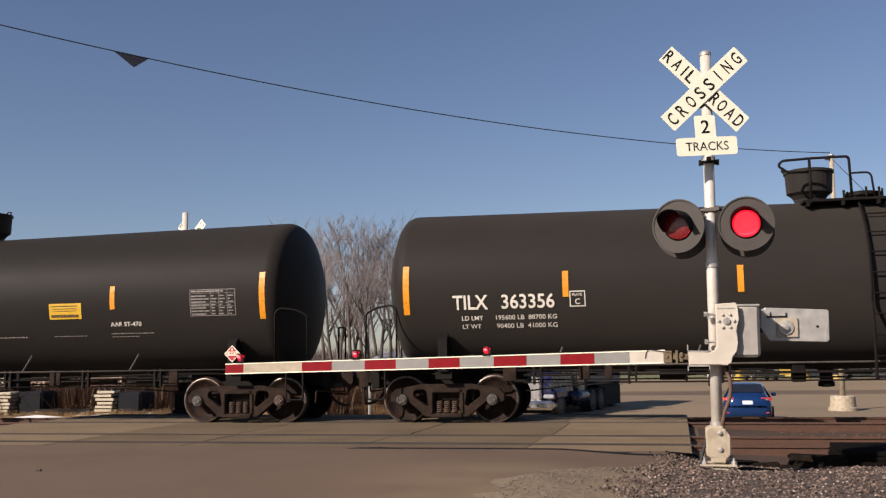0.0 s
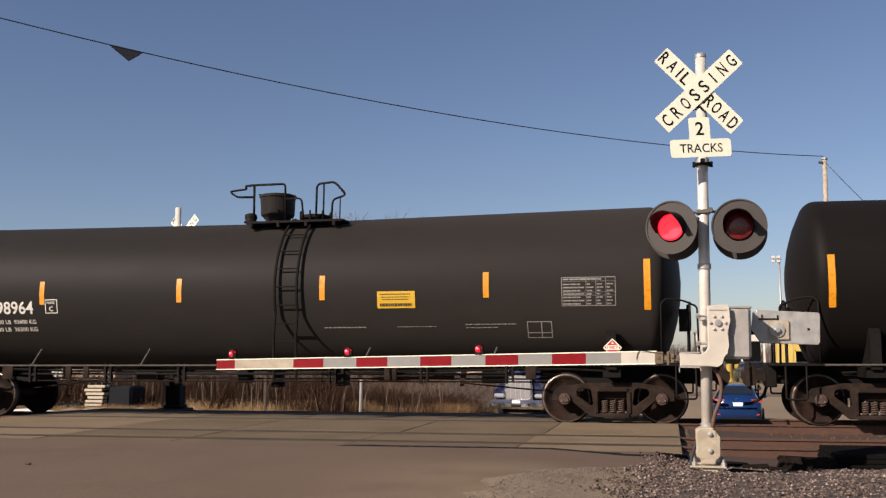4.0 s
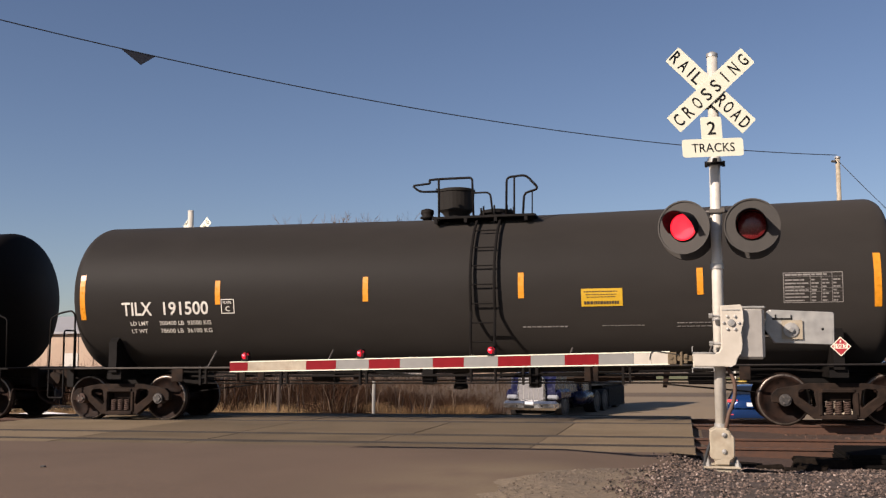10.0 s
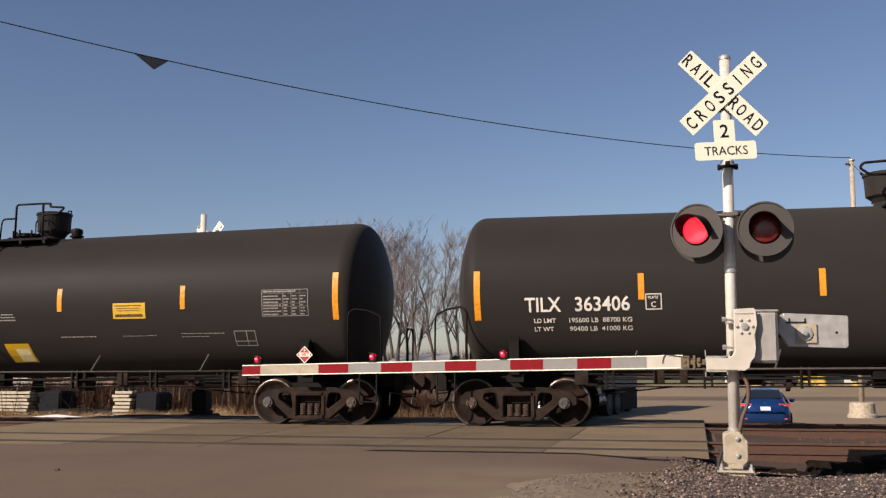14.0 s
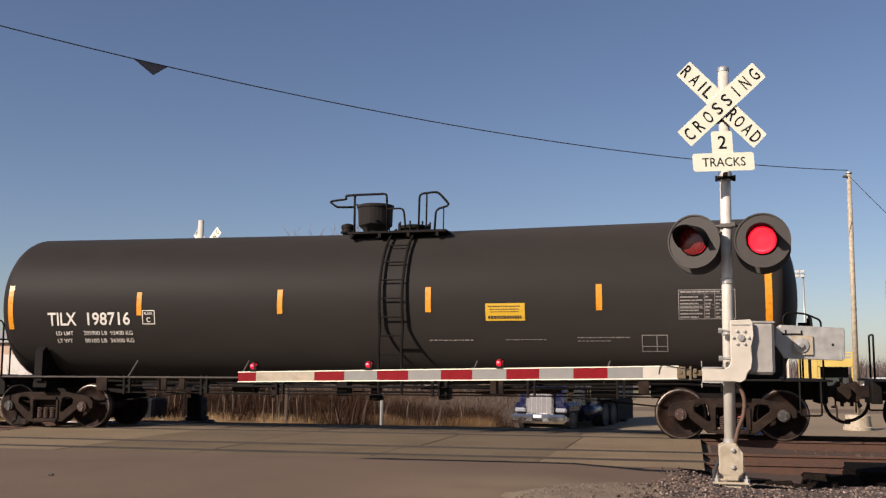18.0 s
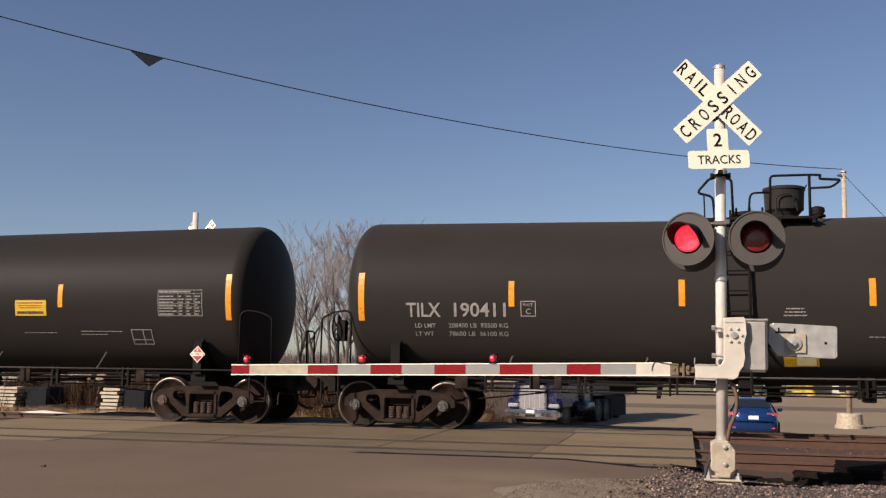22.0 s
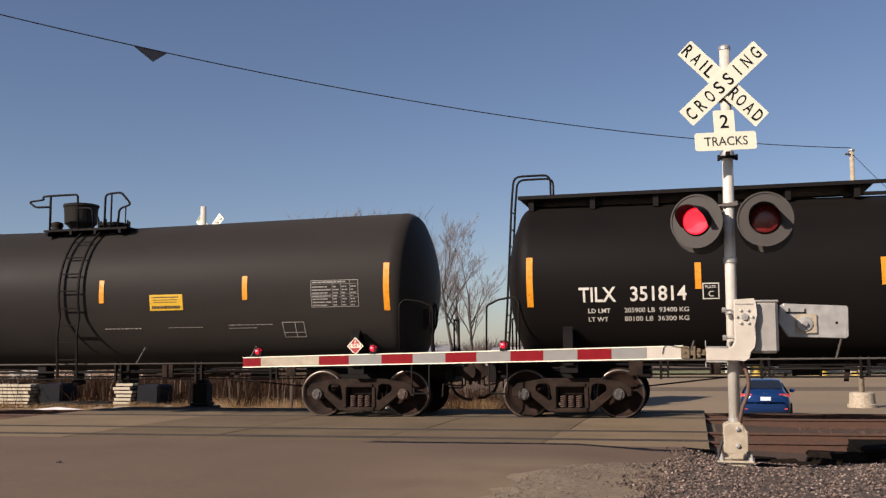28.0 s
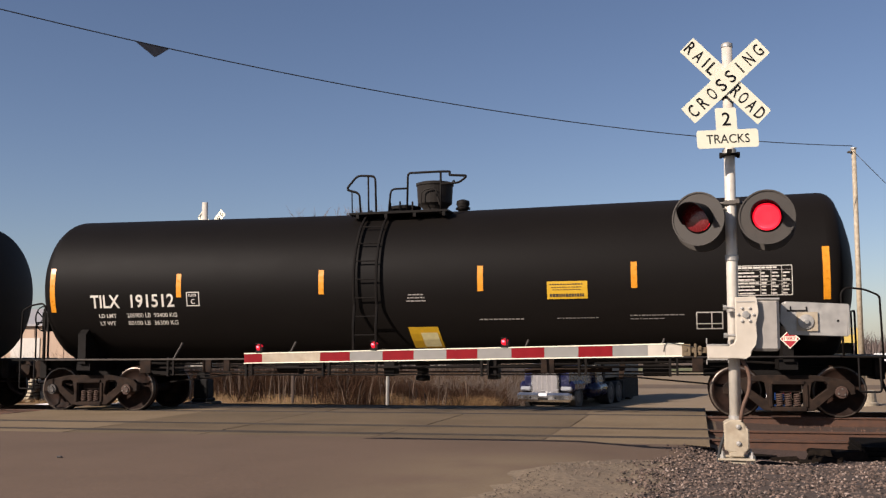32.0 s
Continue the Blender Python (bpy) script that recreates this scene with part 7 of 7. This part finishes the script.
    def small_print(bm):
        r = random.Random(5)
        if paint == "brown":
            return [words(bm, w, -2.96, x1, z, z + 0.055, lambda x, z_: skin(x, z_, 0.010)) for w, x1, z in (("THERMAL PROTECTION", -2.17, 2.285), ("SYSTEM EQUIPPED", -2.33, 2.195))] and bars(bm, [(-2.96, -2.4, 2.04, 0.03), (2.36, 3.02, 1.97, 0.035), (2.36, 2.8, 1.91, 0.03), (2.36, 2.95, 1.85, 0.03), (-0.81, -0.4, 2.97, 0.03), (-0.81, -0.37, 2.90, 0.03), (1.17, 1.59, 3.56, 0.03), (1.17, 1.57, 3.50, 0.03), (-1.29, -1.0, 1.97, 0.03), (-1.29, -0.83, 1.91, 0.03), (5.30, 5.58, 1.62, 0.08)], r, 0.02, 0.008, 0.08, 0.2)
        if paint == "grey":
            return bars(bm, [(0.1, 0.7, 3.30, 0.03), (0.08, 0.7, 3.25, 0.03)], r, 0.02, 0.008, 0.1, 0.3)
        bars(bm, [(1.5, 2.35, 1.80, 0.035), (2.98, 3.75, 1.81, 0.022), (4.33, 5.30, 1.84, 0.03), (4.33, 4.95, 1.78, 0.025)], r, 0.03, 0.008, 0.06, 0.2)
        if not turned:
            bars(bm, [(0.12, 0.42, 2.29, 0.035), (0.10, 0.45, 2.23, 0.035), (0.08, 0.47, 2.17, 0.035)], r, 0.02, 0.008, 0.1, 0.3)
        return bm
    decal(car, "small_print", ("small", turned, paint), FAINT_MARK, small_print, "rows of small white stencils", "stuff")
    if big and paint != "grey":
        decal(car, "standard_mark", "aar", WHITE_MARK, lambda bm: words(bm, "AAR ST-470", 4.35, 5.05, 2.0, 2.09, lambda x, z: skin(x, z, 0.012)), "stencilled standard mark")
    if paint != "grey" and not big and paint != "brown":
        decal(car, "test_box", ("tbox", paint == "dark"), FAINT_MARK if paint == "dark" else WHITE_MARK, lambda bm: plate_box(bm, (5.50, 5.97), (1.59, 1.90), 0.58), "white outlined test box")
    # placard on the near side of the right-hand bolster
    un = "1987" if paint != "brown" else "1267"

    def placard():
        bm = plate(bmesh.new(), [(0.17, 0), (0, 0.17), (-0.17, 0), (0, -0.17)], -0.006, 0.0)
        plate(bm, [(0.15, 0), (0, 0.15), (-0.15, 0), (0, -0.15)], -0.009, -0.006, mi=1)
        box(bm, -0.115, 0.115, -0.012, -0.009, -0.035, 0.045, mi=0)
        words(bm, un, -0.10, 0.10, -0.028, 0.038, lambda x, z: (x, -0.0135, z), 1)
        plate(bm, [(-0.02, 0.07), (0.02, 0.07), (0.0, 0.12)], -0.011, -0.009)
        return finish("placard", bm, [WHITE_SHEET, RED_PRINT])
    part("placard", shared(("placard", un), placard), None, car, "red and white diamond placard", at=pose(7.08, -1.46, 1.40 if paint != "brown" else 1.56))
    if paint == "grey":
        part("equipment_box", shared("equip", lambda: finish("equipment_box", box(bmesh.new(), 7.38, 8.12, -1.40, -0.85, 1.10, 1.46, bev=0.03), TANK_GREY)), None, car, "grey box on the end platform")
        def weather(bm):
            for z0, x0, x1, ph in ((3.0, -7.3, 7.2, index), (2.79, -7.2, 2.5, index + 7.0)):
                x = x0
                while x < x1:
                    z = z0 + 0.10 * noise.noise(Vector((x * 0.45, ph, 0))) + 0.02 * noise.noise(Vector((x * 2.5, ph, 2)))
                    z2 = z0 + 0.10 * noise.noise(Vector(((x + 0.12) * 0.45, ph, 0))) + 0.02 * noise.noise(Vector(((x + 0.12) * 2.5, ph, 2)))
                    bm.faces.new([bm.verts.new(skin(u, w, 0.004)) for u, w in ((x, z), (x + 0.12, z2), (x + 0.12, z2 + 0.014), (x, z + 0.014))])
                    x += 0.12
            return bm
        decal(car, "weather_line", ("weather", index), WEATHER_LINE, weather, "pale wavy weather lines", "stuff")
    tags = {"198757": (-3.55, 1.75, 1.5, 0.42, 7), "363437": (3.95, 1.58, 0.62, 0.36, 3), "225816": (2.97, 1.66, 1.2, 0.36, 8), "190406": (-3.05, 1.45, 0.95, 0.62, 4)}
    if number in tags:
        x, z, w, h, n = tags[number]
        tagged(part("graffiti", scribble(bmesh.new(), x, z, w, h, index, n, 0.024), GRAFFITI, car), "white spray-painted scrawl", kind="stuff")
    return car


TRAIN = [(tank_car(i, *c[:4]), c[4]) for i, c in enumerate(CARS)]


# ---- what moves ----
def travel(t):
    """Metres that the train has gone to the left after t seconds."""
    u = t / 32
    return -673.226 * u + 9.332 * u * u - 4.855 * u ** 3


def motions():
    for car, place in TRAIN:
        walk(car, [(t, pose(place + travel(t), FAR_Y, 0)) for t in range(0, 33, 2)])
    for ob, index, x in WHEELSETS:
        place = TRAIN[index][1]
        times = [k / FPS for k in range(0, 32 * FPS + 1) if -26 < place + travel(k / FPS) < 15]
        times = times or [0]
        at = lambda t: pose(x, 0, 0.457, 0, math.degrees(travel(t) / 0.457) % 360, 0)
        rows = ([(0, at(times[0]))] if times[0] > 0 else []) + [(t, at(t)) for t in times] + [(32, at(times[-1]))] * (times[-1] < 32)
        walk(ob, rows)
    # the two lamps of a pair flash by turns: each disc swings its lit face forwards and back
    half, start = 0.596, 0.375
    for ob, second in DISCS:
        rows, k = [], -1
        base = ob.matrix_basis.copy()
        state = lambda n: 0 if (n % 2 == 0) != bool(second) else 180
        rows.append((0, base @ pose(0, 0, 0, 0, 0, state(-1))))
        n = 0
        while start + n * half < 32:
            t = round((start + n * half) * FPS) / FPS - 1 / FPS
            whole = round(t)
            if 0 <= t - whole + 1 / FPS < 0.1 and start + n * half > whole:
                t = whole
            elif -0.1 < t - whole <= 0:
                t = whole - 3 / FPS
            a, b = state(n - 1), state(n)
            for i in range(4):
                rows.append((t + i / FPS, base @ pose(0, 0, 0, 0, 0, a + (b - a) * i / 3)))
            n += 1
        rows.append((32, base @ pose(0, 0, 0, 0, 0, state(n - 1))))
        walk(ob, rows)


motions()
